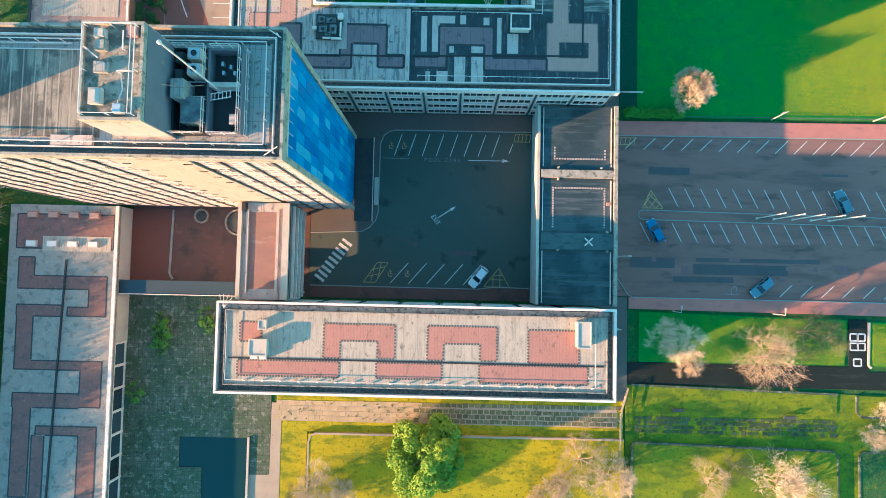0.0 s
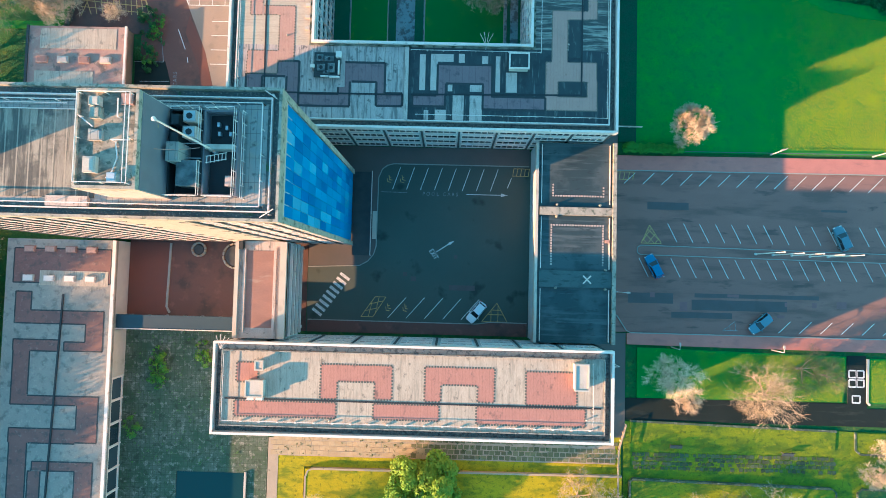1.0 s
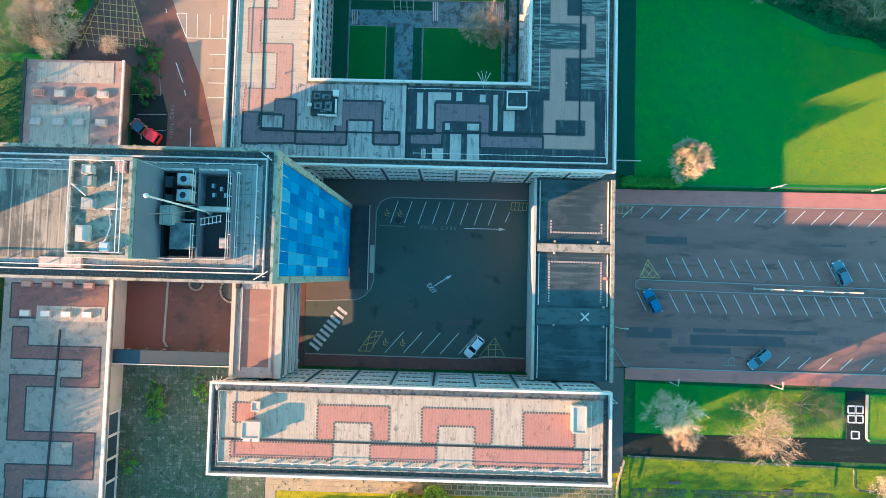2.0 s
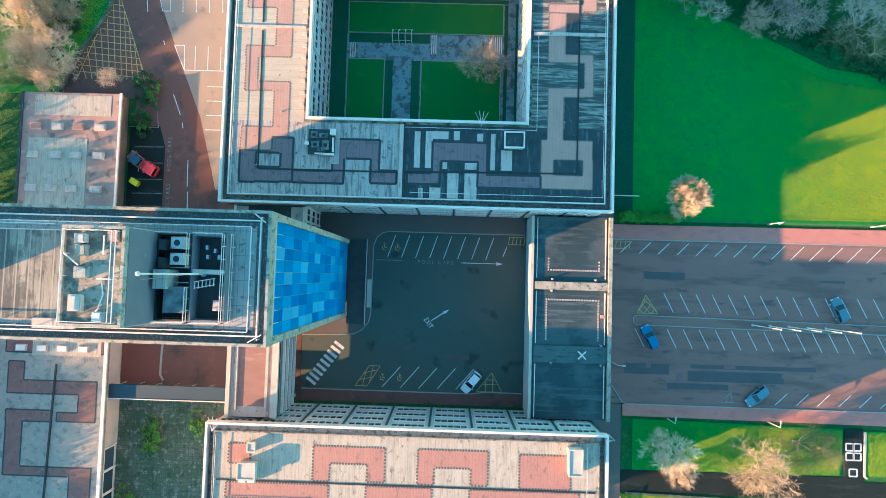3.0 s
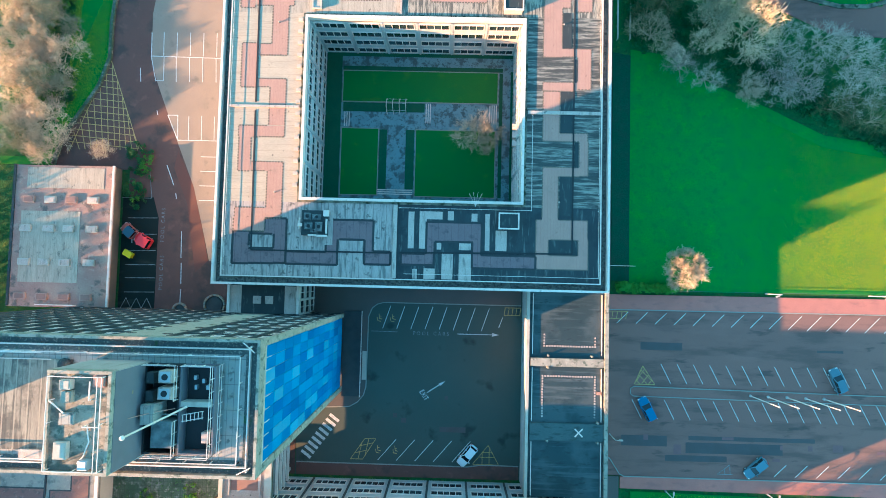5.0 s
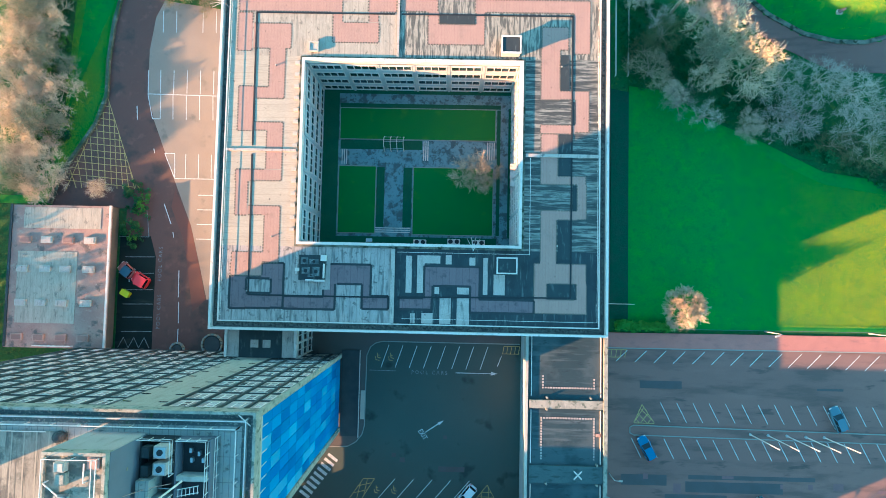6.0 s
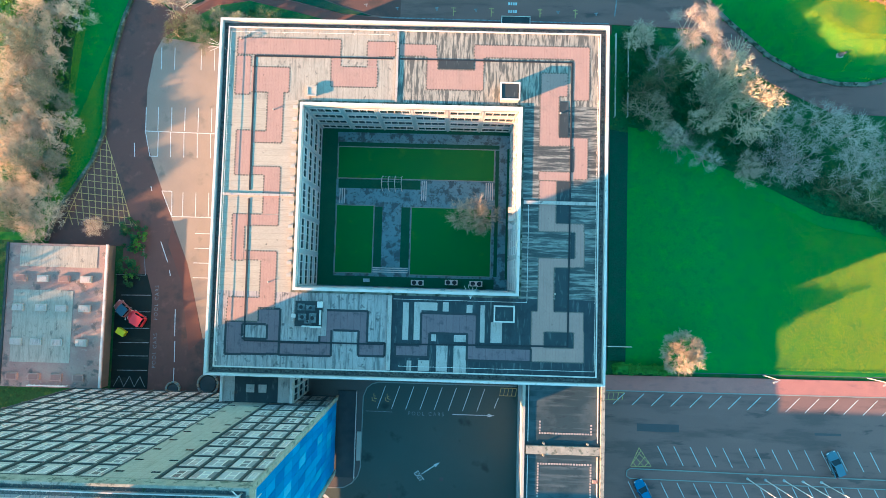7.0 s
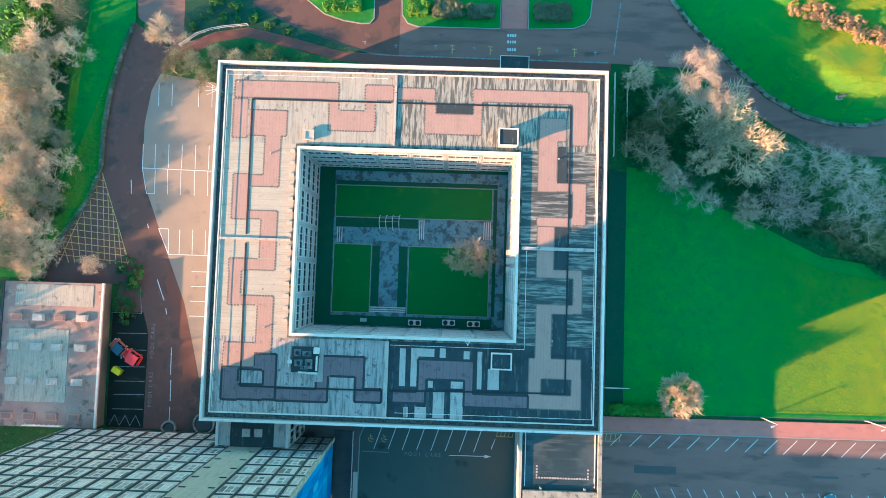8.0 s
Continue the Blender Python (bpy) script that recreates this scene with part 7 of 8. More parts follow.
def leaf_cloud(rng, clumps, per, size, flat=0.6):
    """Small tilted leaf quads in uneven clumps (centre, radius)."""
    verts, faces = [], []
    for c, r in clumps:
        for _ in range(int(per * r * r)):
            d = Vector((rng.gauss(0, 1), rng.gauss(0, 1), rng.gauss(0.2, 1) * flat))
            if d.length < 0.01:
                continue
            d = d.normalized() * r * (0.55 + 0.5 * rng.random())
            p = Vector(c) + d
            if p.z < 0.05:
                continue
            n = (d.normalized() + Vector((rng.gauss(0, 0.5), rng.gauss(0, 0.5), rng.gauss(0.3, 0.5)))).normalized()
            s = n.orthogonal().normalized()
            s = Matrix.Rotation(rng.random() * math.tau, 3, n) @ s
            u = n.cross(s)
            a, b = size * rng.uniform(0.6, 1.3), size * rng.uniform(0.4, 0.8)
            k = len(verts)
            verts += [p - s * a, p + u * b, p + s * a, p - u * b]
            faces.append((k, k + 1, k + 2, k + 3))
    return verts, faces


def leafy(name, seed, radius, height, n, label, mat, category, base=0.25, size=0.22, per=70, trunk=True):
    rng = random.Random(seed)
    clumps = []
    for i in range(n):
        a, q = rng.random() * math.tau, math.sqrt(rng.random())
        z = height * (base + (1 - base) * rng.random() * (1.05 - 0.75 * q * q))
        clumps.append(((radius * q * math.cos(a) * 0.85, radius * q * math.sin(a) * 0.85, z), radius * rng.uniform(0.13, 0.32)))
    e = empty(name, (0, 0, 0), label, category)
    if trunk:
        segs = [(Vector((0, 0, -0.3)), Vector((0, 0, height * 0.5)), height * 0.03, height * 0.02)]
        segs += [(Vector((0, 0, height * 0.3)), Vector(c), height * 0.012, height * 0.004) for c, r in clumps[::3]]
        part("trunk", limb_mesh(segs, "trunk", BARK, 5), None, e)
    v, f = leaf_cloud(rng, clumps, per, size)
    part("crown", mesh_from("crown", v, f, mat), None, e)
    return e


PALE_TWIG = material("pale_sunlit_twigs", (0.4, 0.31, 0.2), 0.9, second=(0.3, 0.22, 0.14), scale=0.7, grain=0, obj_random=0.2)
OLIVE_TWIG = material("olive_twigs", (0.15, 0.15, 0.07), 0.9, second=(0.2, 0.17, 0.1), scale=0.7, grain=0, obj_random=0.3)
kinds = [bare_tree(11, 9.0, 1.0, "bare winter tree with pale brown twigs", 4), bare_tree(12, 11.0, 0.9, "bare winter tree with pale brown twigs"), bare_tree(13, 8.0, 1.25, "spreading bare tree with pale limbs", 3, PALE_TWIG), bare_tree(14, 10.0, 1.1, "bare tree with ivy-olive twigs", 3, OLIVE_TWIG), bare_tree(15, 6.0, 1.1, "small bare tree with fine grey twigs", 6)]
DUSK_TWIG = material("brown_twigs", (0.46, 0.37, 0.31), 0.9, second=(0.3, 0.25, 0.21), scale=0.35, grain=0, obj_random=0.35)
placed = set()


def puff_tree(seed, trunk_h, clumps_n, spread, r0, r1, rise, label, mat, density=170, width=0.016):
    """A bare tree whose fine twigs gather in rounded brooms at the ends of its limbs."""
    rng = random.Random(seed)
    e = empty("bare_tree", (0, 0, 0), label, "tree")
    base, fork = Vector((0, 0, -0.3)), Vector((rng.gauss(0, 0.15), rng.gauss(0, 0.15), trunk_h))
    limbs, verts, faces = [(base, fork, 0.04 * trunk_h + 0.06, 0.028 * trunk_h + 0.04)], [], []
    for i in range(clumps_n):
        q, turn = math.sqrt((i + 0.4) / clumps_n), i * 2.4 + rng.uniform(-0.4, 0.4)
        c = Vector((spread * q * math.cos(turn), spread * q * math.sin(turn), trunk_h + rise * (1.0 - 0.55 * q * q) * rng.uniform(0.75, 1.1)))
        r = rng.uniform(r0, r1)
        knee = fork.lerp(c, 0.45) + Vector((rng.gauss(0, 0.3), rng.gauss(0, 0.3), -0.25))
        limbs += [(fork, knee, 0.11, 0.08), (knee, c, 0.08, 0.03)]
        for _ in range(int(density * r * r)):
            d = Vector((rng.gauss(0, 1), rng.gauss(0, 1), rng.gauss(0.35, 0.9))).normalized()
            s0 = c + d * (r * rng.uniform(0.1, 0.75))
            way = d * 0.55 + Vector((rng.gauss(0, 0.6), rng.gauss(0, 0.6), rng.gauss(0.25, 0.5)))
            s1 = s0 + way * (r * rng.uniform(0.25, 0.55))
            t = (s1 - s0).normalized()
            s = Matrix.Rotation(rng.random() * math.tau, 3, t) @ t.orthogonal().normalized() * width
            k = len(verts)
            verts += [s0 - s, s0 + s, s1 + s * 0.4, s1 - s * 0.4]
            faces.append((k, k + 1, k + 2, k + 3))
    part("trunk", limb_mesh(limbs, "trunk", BARK, 5), None, e)
    part("crown", mesh_from("crown", verts, faces, mat), None, e, "rounded brooms of fine bare twigs")
    return e



def plant(i, x, y, scale=1.0, turn=None, z=0.0, flat=1.0):
    rng = random.Random(int(x * 71 + y * 137))
    turn = rng.random() * 360 if turn is None else turn
    m = Matrix.Translation((x, y, z)) @ Matrix.Rotation(radians(turn), 4, "Z")
    k = kinds[i]
    if i not in placed:
        placed.add(i)
        ob = k
        ob.matrix_basis = m @ Matrix.Diagonal((scale, scale, scale * flat, 1))
    else:
        ob = copy_thing(k, m)
        ob.scale = (scale, scale, scale * flat)
    return ob


# wood floors and the raised lawn by the drive
slab("wood_floor_west", [(-63.0, 90), (-65.5, 80), (-66.0, 70), (-66.5, 60), (-69.0, 52), (-72, 45), (-120, 45), (-120, 120), (-62, 120)], -0.2, 0.16, EARTH, "rough ground below the western trees", "wood floor")
mound_edge = [Vector((x, y)) for x, y in ((42.0, 130), (42.0, 97.0), (45.6, 92.6), (52.1, 86.1), (59.1, 80.1), (65.0, 76.8), (70.8, 75.4), (75.7, 75.4), (82, 77.2), (90, 83.2), (90, 130))]


def mound_z(x, y):
    """The height of the raised lawn above the drive, shaped to set its shadow edge."""
    p = Vector((x, y))
    inside, d = False, 1e9
    for a, b in zip(mound_edge, mound_edge[1:] + mound_edge[:1]):
        if (a.y > y) != (b.y > y) and x < a.x + (b.x - a.x) * (y - a.y) / (b.y - a.y):
            inside = not inside
        e = b - a
        t = min(1, max(0, (p - a).dot(e) / e.dot(e)))
        d = min(d, (p - a - e * t).length)
    if not inside:
        return 0.05
    t, e = min(1, d / 6.0), min(1, max(0, (x - 44.0) / 21.0))
    return 0.13 + 6.3 * t * t * (3 - 2 * t) * e * e * (3 - 2 * e)


verts, faces = [], []
gx, gy = 61, 60
for j in range(gy):
    for i in range(gx):
        x, y = 41.8 + i * 0.8, 75.2 + j * 0.9
        verts.append((x, y, mound_z(x, y) + noise.noise((x * 0.3, y * 0.3, 0)) * 0.04))
for j in range(gy - 1):
    for i in range(gx - 1):
        k = j * gx + i
        q = (k, k + 1, k + gx + 1, k + gx)
        if any(verts[v][2] > 0.125 for v in q):
            faces.append(q)
tagged(part("lawn_bank", mesh_from("lawn_bank", verts, faces, GRASS), None), "raised mown lawn beside the curved drive", "lawn", kind="structure")
sculpture = empty("garden_sculpture", (69.0, 78.9, mound_z(69.0, 78.9) - 0.05), "small dark sculpture on a pale plinth", "sculpture")
bm = bmesh.new()
box(bm, -0.5, -0.4, 0, 0.5, 0.4, 0.4)
bmesh.ops.bevel(bm, geom=bm.edges, offset=0.05, segments=1)
part("plinth", bm, CONCRETE, sculpture)
bm = bmesh.new()
bmesh.ops.create_cone(bm, cap_ends=True, segments=9, radius1=0.4, radius2=0.15, depth=1.2, matrix=Matrix.Translation((0.1, 0, 0.95)) @ Matrix.Rotation(0.25, 4, "Y"))
part("figure_form", bm, MULLION_DARK, sculpture)



def sunlit_blades(outline, density, seed, height=None, fade=None, label="short grass blades of the mown lawn, sunlight in their colour"):
    """Upright leaning blades over a lawn, one sheet of many, in a sunlit yellow-green."""
    rng = np.random.default_rng(seed)
    pts = np.array(outline, float)
    lo, hi = pts.min(0), pts.max(0)
    n = int((hi - lo).prod() * density)
    p = lo + rng.random((n, 2)) * (hi - lo)
    inside = np.zeros(n, bool)
    for a, b in zip(pts, np.roll(pts, -1, 0)):
        cross = (a[1] > p[:, 1]) != (b[1] > p[:, 1])
        inside ^= cross & (p[:, 0] < a[0] + (b[0] - a[0]) * (p[:, 1] - a[1]) / (b[1] - a[1] + 1e-12))
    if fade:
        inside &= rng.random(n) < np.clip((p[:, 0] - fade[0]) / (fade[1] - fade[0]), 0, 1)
    p = p[inside]
    n = len(p)
    z = np.array([height(x, y) for x, y in p]) if callable(height) else np.full(n, height)
    turn = rng.random(n) * math.tau
    side = np.stack([np.cos(turn), np.sin(turn)], 1) * (0.008 + 0.008 * rng.random(n))[:, None]
    lean = rng.normal(0, 0.02, (n, 2))
    tall = 0.025 + 0.03 * rng.random(n)
    co = np.zeros((n, 4, 3))
    co[:, 0, :2], co[:, 1, :2] = p - side, p + side
    co[:, 2, :2], co[:, 3, :2] = p + side * 0.5 + lean, p - side * 0.5 + lean
    co[:, :2, 2], co[:, 2:, 2] = (z - 0.02)[:, None], (z + tall)[:, None]
    me = bpy.data.meshes.new("grass")
    me.from_pydata(co.reshape(-1, 3), [], np.arange(4 * n).reshape(-1, 4))
    me.materials.append(BLADE)
    tagged(part("grass", me, None), label, "grass", kind="stuff")


# Sunlight is put into the blades' colour; fade thins them towards the shaded side.
sunlit_blades([(48, 24.5), (82, 24.8), (82, 47.5), (68, 49.6), (58, 54.4), (48, 58.5)], 430, 1, 0.06, (50, 66))
sunlit_blades([(v.x, v.y) for v in mound_edge[1:-1]] + [(82, 97)], 430, 2, mound_z, (52, 62))
sunlit_blades([(34.8, -10.7), (70.4, -11.4), (69.8, -18.9), (34.8, -18.9)], 430, 3, 0.08, (34, 48))
sunlit_blades([(74.8, -11.6), (86, -11.8), (86, -19.0), (74.4, -18.9)], 430, 4, 0.08)
sunlit_blades([(x - 0.5, y) for x, y in WK if 45 < y < 95] + [(-62.5, 92), (-67, 82), (-67.5, 62), (-69.5, 50)], 400, 5, 0.1, None, "long grass of the bank, sunlight in its colour")

kinds.append(bare_tree(21, 8.0, 1.0, "dense rounded bare tree on the lawn", 8, width=0.03))
kinds.append(bare_tree(22, 8.5, 1.25, "spreading bare tree in the wood", 1, DUSK_TWIG, width=0.03))
# lone tree on the lawn, courtyard tree, tree at the drive
plant(5, 42.6, 28.2, 0.86, flat=1.35)
ROSE_TWIG = material("rose_brown_twigs", (0.46, 0.35, 0.285), 0.9, second=(0.36, 0.27, 0.21), scale=0.7, grain=0, obj_random=0.2)
kinds.append(puff_tree(24, 7.0, 15, 4.0, 1.0, 1.7, 4.6, "tall bare tree with rounded rosy twig crowns", ROSE_TWIG, 200))
kinds.append(puff_tree(25, 1.7, 13, 3.6, 1.1, 1.8, 2.3, "broad bare tree with pale brown twig crown", TWIG, 100))
kinds.append(puff_tree(26, 1.6, 11, 3.0, 0.8, 1.5, 2.0, "bare shrubby tree with olive-brown twigs", DUSK_TWIG, 80))
GREY_TWIG = material("grey_green_twigs", (0.27, 0.25, 0.17), 0.9, second=(0.19, 0.19, 0.12), scale=0.5, grain=0, obj_random=0.3)
SAND_TWIG = material("sandy_twigs", (0.66, 0.51, 0.35), 0.9, second=(0.5, 0.39, 0.26), scale=0.5, grain=0, obj_random=0.2)
kinds.append(bare_tree(41, 8.5, 1.3, "broad bare tree with sandy sunlit twigs", 2, SAND_TWIG, width=0.034))
kinds.append(bare_tree(42, 8.0, 1.2, "broad bare tree with grey-green twigs", 2, GREY_TWIG, width=0.034))
plant(4, 7.4, 49.4, 1.25, flat=1.3)
plant(10, -48.6, 86.5, 0.78)
# garden trees
for i, x, y, s in ((1, 55.6, -17.8, 0.95), (2, 54.6, -18.4, 0.85), (3, 62.0, -13.4, 0.85), (3, 66.2, -14.3, 0.65), (4, 39.2, -14.6, 1.35), (4, 42.4, -19.0, 0.8), (1, 57.4, -38.6, 0.85), (0, 61.0, -39.5, 0.9), (2, 46.0, -38.5, 0.85), (3, 50.5, -36.2, 0.55), (0, -20.2, -40.4, 0.85), (4, -15.5, -42.0, 0.9), (3, -23.5, -43.5, 0.6), (2, 24.5, -35.5, 1.05), (0, 29.2, -38.0, 0.9), (4, 20.5, -40.5, 0.8), (4, 17.0, -42.0, 0.6), (4, 73.8, -31.0, 0.8), (0, 76.0, -27.0, 0.5)):
    plant(i, x, y, s)
# north-east wood
for i, x, y, s in ((4, 35.6, 82.0, 0.9), (7, 41.6, 80.0, 1.0), (7, 44.6, 76.6, 0.85), (2, 37.2, 68.3, 0.95), (9, 42.2, 62.9, 1.0), (9, 46.4, 61.0, 0.9), (4, 41.0, 65.2, 0.8), (4, 54.0, 58.9, 0.9), (6, 58.6, 59.8, 0.8), (6, 59.6, 67.0, 1.0), (6, 66.4, 67.6, 1.0), (6, 62.6, 61.0, 1.05), (6, 71.6, 65.6, 1.05), (6, 72.0, 58.4, 1.0), (6, 77.5, 62.0, 1.0), (6, 79.0, 55.5, 1.0), (3, 69.0, 56.2, 0.7), (3, 75.0, 54.0, 0.8), (3, 39.5, 75.0, 0.7), (3, 36.5, 72.5, 0.6), (6, 84.0, 60.0, 0.9), (9, 38.4, 77.5, 0.9)):
    plant(i, x, y, s)
for i, x, y, s in ((10, 48.2, 74.6, 1.15), (10, 51.0, 71.4, 1.05), (10, 54.2, 69.6, 1.15), (11, 46.8, 71.6, 0.95), (10, 47.4, 66.8, 0.7)):
    plant(i, x, y, s, flat=1.35)
# western wood
for i, x, y, s in ((10, -64.8, 84.0, 0.7), (11, -71.0, 78.0, 1.0), (10, -66.6, 76.0, 0.8), (11, -67.6, 70.0, 0.9), (10, -72.6, 71.0, 1.0), (8, -71.0, 63.0, 0.9), (10, -66.2, 63.6, 0.75), (11, -69.0, 57.5, 0.9), (10, -73.5, 57.0, 1.0), (10, -67.8, 51.5, 0.8), (11, -71.5, 47.5, 0.9), (8, -73.6, 51.5, 0.8), (8, -58.6, 46.2, 0.5), (9, -60.0, 46.6, 0.5), (10, -70.2, 85.5, 0.8), (11, -64.2, 90.5, 0.8), (10, -68.8, 92.5, 0.9), (11, -64.8, 68.0, 0.55), (11, -65.6, 57.6, 0.6), (10, -75.0, 64.8, 1.0), (10, -75.0, 80.0, 1.0)):
    plant(i, x, y, s, flat=1.1)
for i, x, y, s in ((10, -69.5, 66.0, 0.9), (10, -71.0, 60.0, 0.9), (10, -70.0, 54.0, 0.8), (10, -69.0, 48.0, 0.8), (10, -68.0, 80.5, 0.8), (8, -72.5, 76.0, 0.8)):
    plant(i, x, y, s, flat=1.1)
for x, y, k in ((-72.5, 80.5, 0.75), (-70.0, 74.0, 0.7), (-73.5, 68.5, 0.8), (-69.6, 70.0, 0.6), (-72.0, 57.5, 0.75), (-68.6, 62.5, 0.6), (-71.0, 51.0, 0.7), (-74.0, 74.5, 0.8), (-67.6, 84.0, 0.6), (-74.5, 61.0, 0.8), (-69.0, 46.0, 0.7), (-67.4, 54.0, 0.5)):
    plant(8, x, y, k, flat=1.25)
# tall bare trees added out of view further west; shadows cross road and roofs
for x, y, k in ((-81.0, 47.0, 1.2), (-86.0, 62.0, 1.3), (-85.0, 38.0, 1.2)):
    plant(2, x, y, k)
for k in range(12):
    plant(8, -79.5 - (k % 3), -60.0 + 6.3 * k, 1.2 + 0.1 * (k % 4), flat=1.4)
for x, y in ((-80.5, 19.0), (-80.0, 27.0)):
    plant(8, x, y, 0.9, flat=1.2)
for k in range(16):
    plant((10, 2, 11)[k % 3], -82.0 - (k * 37 % 7) * 1.4, -66.0 + 5.9 * k, 1.5 + (k * 29 % 7) * 0.07)
# unseen trees added beyond the west wing, which dapple its roof
for i, x, y, s in ((2, -86.0, 10.0, 1.7), (2, -84.0, -6.0, 1.6), (2, -87.0, -22.0, 1.8), (2, -84.0, -36.0, 1.6), (2, -88.0, -50.0, 1.8), (1, -83.0, -14.0, 1.2), (1, -83.0, -30.0, 1.2), (1, -84.0, -43.0, 1.3), (1, -83.0, 2.0, 1.2), (2, -85.0, 21.0, 1.5), (2, -88.0, 31.0, 1.5), (1, -84.0, 27.0, 1.0), (3, -82.0, 17.0, 0.9), (3, -83.0, 36.0, 0.8), (0, -83.0, -2.0, 1.0), (3, -84.5, -10.0, 1.1), (0, -83.0, -19.0, 1.0), (3, -84.0, -26.0, 1.1), (0, -84.0, -34.0, 1.0), (3, -83.0, -46.0, 1.1), (0, -84.0, -53.0, 1.1), (3, -85.0, -60.0, 1.2)) + tuple(((3, 0, 9)[k % 3], -80.5 - (k * 37 % 5) * 0.8, -66.0 + 5.3 * k, 1.0 + (k * 29 % 7) * 0.06) for k in range(14)) + ((3, -81.0, 14.0, 0.8), (9, -80.0, 19.5, 1.1), (9, -80.5, 33.0, 1.2), (0, -82.0, 39.0, 0.8)) + tuple((5, -82.5 - (k * 31 % 4) * 0.7, -70.0 + 7.2 * k, 1.2 + (k * 17 % 5) * 0.06) for k in range(10)) + tuple((5, -89.5 - (k * 31 % 4) * 0.9, -78.0 + 6.1 * k, 1.5 + (k * 17 % 5) * 0.07) for k in range(14)) + ((5, -83.0, 10.0, 1.15), (5, -83.5, 22.0, 1.1)):
    plant(i, x, y, s)
# bare shrubs on the planted strip north-west of the block
for x, y, s in ((-46.5, 81.0, 0.5), (-43.0, 82.5, 0.55), (-39.0, 84.0, 0.5), (-35.0, 83.0, 0.55), (-41.0, 79.5, 0.5), (-30.0, 84.0, 0.45), (-37.0, 80.5, 0.5), (-44.6, 83.2, 0.5), (-32.5, 81.5, 0.5), (-27.0, 82.0, 0.4)):
    plant(11 if int(x) % 2 else 3, x, y, s)
for i, k in enumerate(kinds):
    if i not in placed:
        plant(i, -95.0 - 6 * i, 60.0, 0.9)

# evergreen garden tree and shrubs
big = leafy("evergreen_tree", 31, 6.9, 9.5, 46, "broad dark green evergreen garden tree", LEAF, "tree", 0.1, 0.22, 230)
big.location = (-1.6, -35.0, 0.15)
shrub = leafy("shrub", 32, 1.5, 1.8, 12, "rounded leafy green garden shrub", HEDGE, "shrub", 0.1, 0.14, 260, False)
shrub.location = (-48.3, -13.8, 0.03)
tagged(shrub, group="shrubs")


def bush(x, y, s, sz=None):
    ob = copy_thing(shrub, Matrix.Translation((x, y, 0.03)) @ Matrix.Rotation(x * 3.7 + y, 4, "Z"))
    ob.scale = (s, s, sz or s)
    return ob


for x, y, s in ((-48.2, -15.4, 1.3), (-48.0, -16.9, 1.3), (-48.6, -18.4, 1.0), (-40.8, -13.0, 1.2), (-40.2, -14.6, 1.0), (-52.3, -26.4, 1.3), (-43.9, 89.6, 0.5), (-38.5, 91.5, 0.6), (-36.0, 91.0, 0.5), (-30.5, 89.9, 0.6), (-26.5, 89.0, 0.45), (-40.5, 94.0, 0.6), (-36.0, 93.6, 0.6), (-33.0, 91.4, 0.7), (-52.0, 43.0, 0.9), (-51.0, 44.8, 0.8), (-53.0, 38.2, 0.8), (-73.3, 86.7, 2.2), (-71.0, 89.0, 1.8), (-75.0, 90.0, 2.6), (-72.0, 93.0, 2.4), (-76.0, 85.0, 2.2), (-69.6, 75.6, 1.2), (-66.4, 72.6, 1.0), (-70.4, 67.4, 1.3), (-68.0, 60.6, 1.1), (-71.6, 54.4, 1.2), (-66.6, 66.0, 0.8), (-67.2, 82.5, 1.7), (-66.0, 84.6, 1.2), (-72.6, 63.0, 1.4), (-69.0, 71.6, 1.3), (-68.4, 55.0, 1.2)):
    bush(x, y, s)
ivy = leafy("ivy_thicket", 33, 3.0, 2.4, 16, "dark green ivy and bramble thicket", IVY, "shrub", 0.05, 0.2, 110, False)
ivy.location = (47.0, 69.0, 0.0)
tagged(ivy, group="thickets")
for x, y, k in ((-53.2, 44.4, 0.75), (-52.2, 41.6, 0.8), (-53.2, 39.4, 0.7), (-51.8, 45.6, 0.6), (-53.4, 47.0, 0.6), (-52.6, 37.4, 0.55)):
    ob = copy_thing(ivy, Matrix.Translation((x, y, 0.0)) @ Matrix.Rotation(x * 5 + y, 4, "Z"))
    ob.scale = (k, k, k)
for x, y, k in ((-44.0, 89.8, 0.4), (-41.5, 91.6, 0.5), (-38.6, 90.8, 0.4), (-36.5, 93.0, 0.5), (-33.2, 91.6, 0.45), (-30.0, 90.2, 0.4), (-40.0, 95.0, 0.6), (-27.0, 89.2, 0.3), (-44.0, 84.0, 0.45), (-40.5, 82.2, 0.5), (-37.4, 84.4, 0.5), (-34.0, 85.4, 0.45), (-30.6, 84.6, 0.45), (-26.8, 83.8, 0.4), (-22.4, 83.0, 0.4), (-36.0, 81.0, 0.5), (-46.4, 82.2, 0.4)):
    ob = copy_thing(ivy, Matrix.Translation((x, y, 0.05)) @ Matrix.Rotation(x * 5 + y, 4, "Z"))
    ob.scale = (k, k, k * 0.8)
rng = random.Random(9)
for x0, x1, n, f in ((34, 84, 105, lambda x: (86 - 0.72 * (x - 34), 67 - 0.42 * (x - 34))), (-76, -67.0, 40, lambda x: (95, 46))):
    for _ in range(n):
        x = rng.uniform(x0, x1)
        hi, lo = f(x)
        y = rng.uniform(lo + 2.5, hi - 2.5)
        s = rng.uniform(0.6, 1.15)
        ob = copy_thing(ivy, Matrix.Translation((x, y, 0.0)) @ Matrix.Rotation(rng.random() * 6.28, 4, "Z"))
        ob.scale = (s, s, s * rng.uniform(0.5, 0.9))


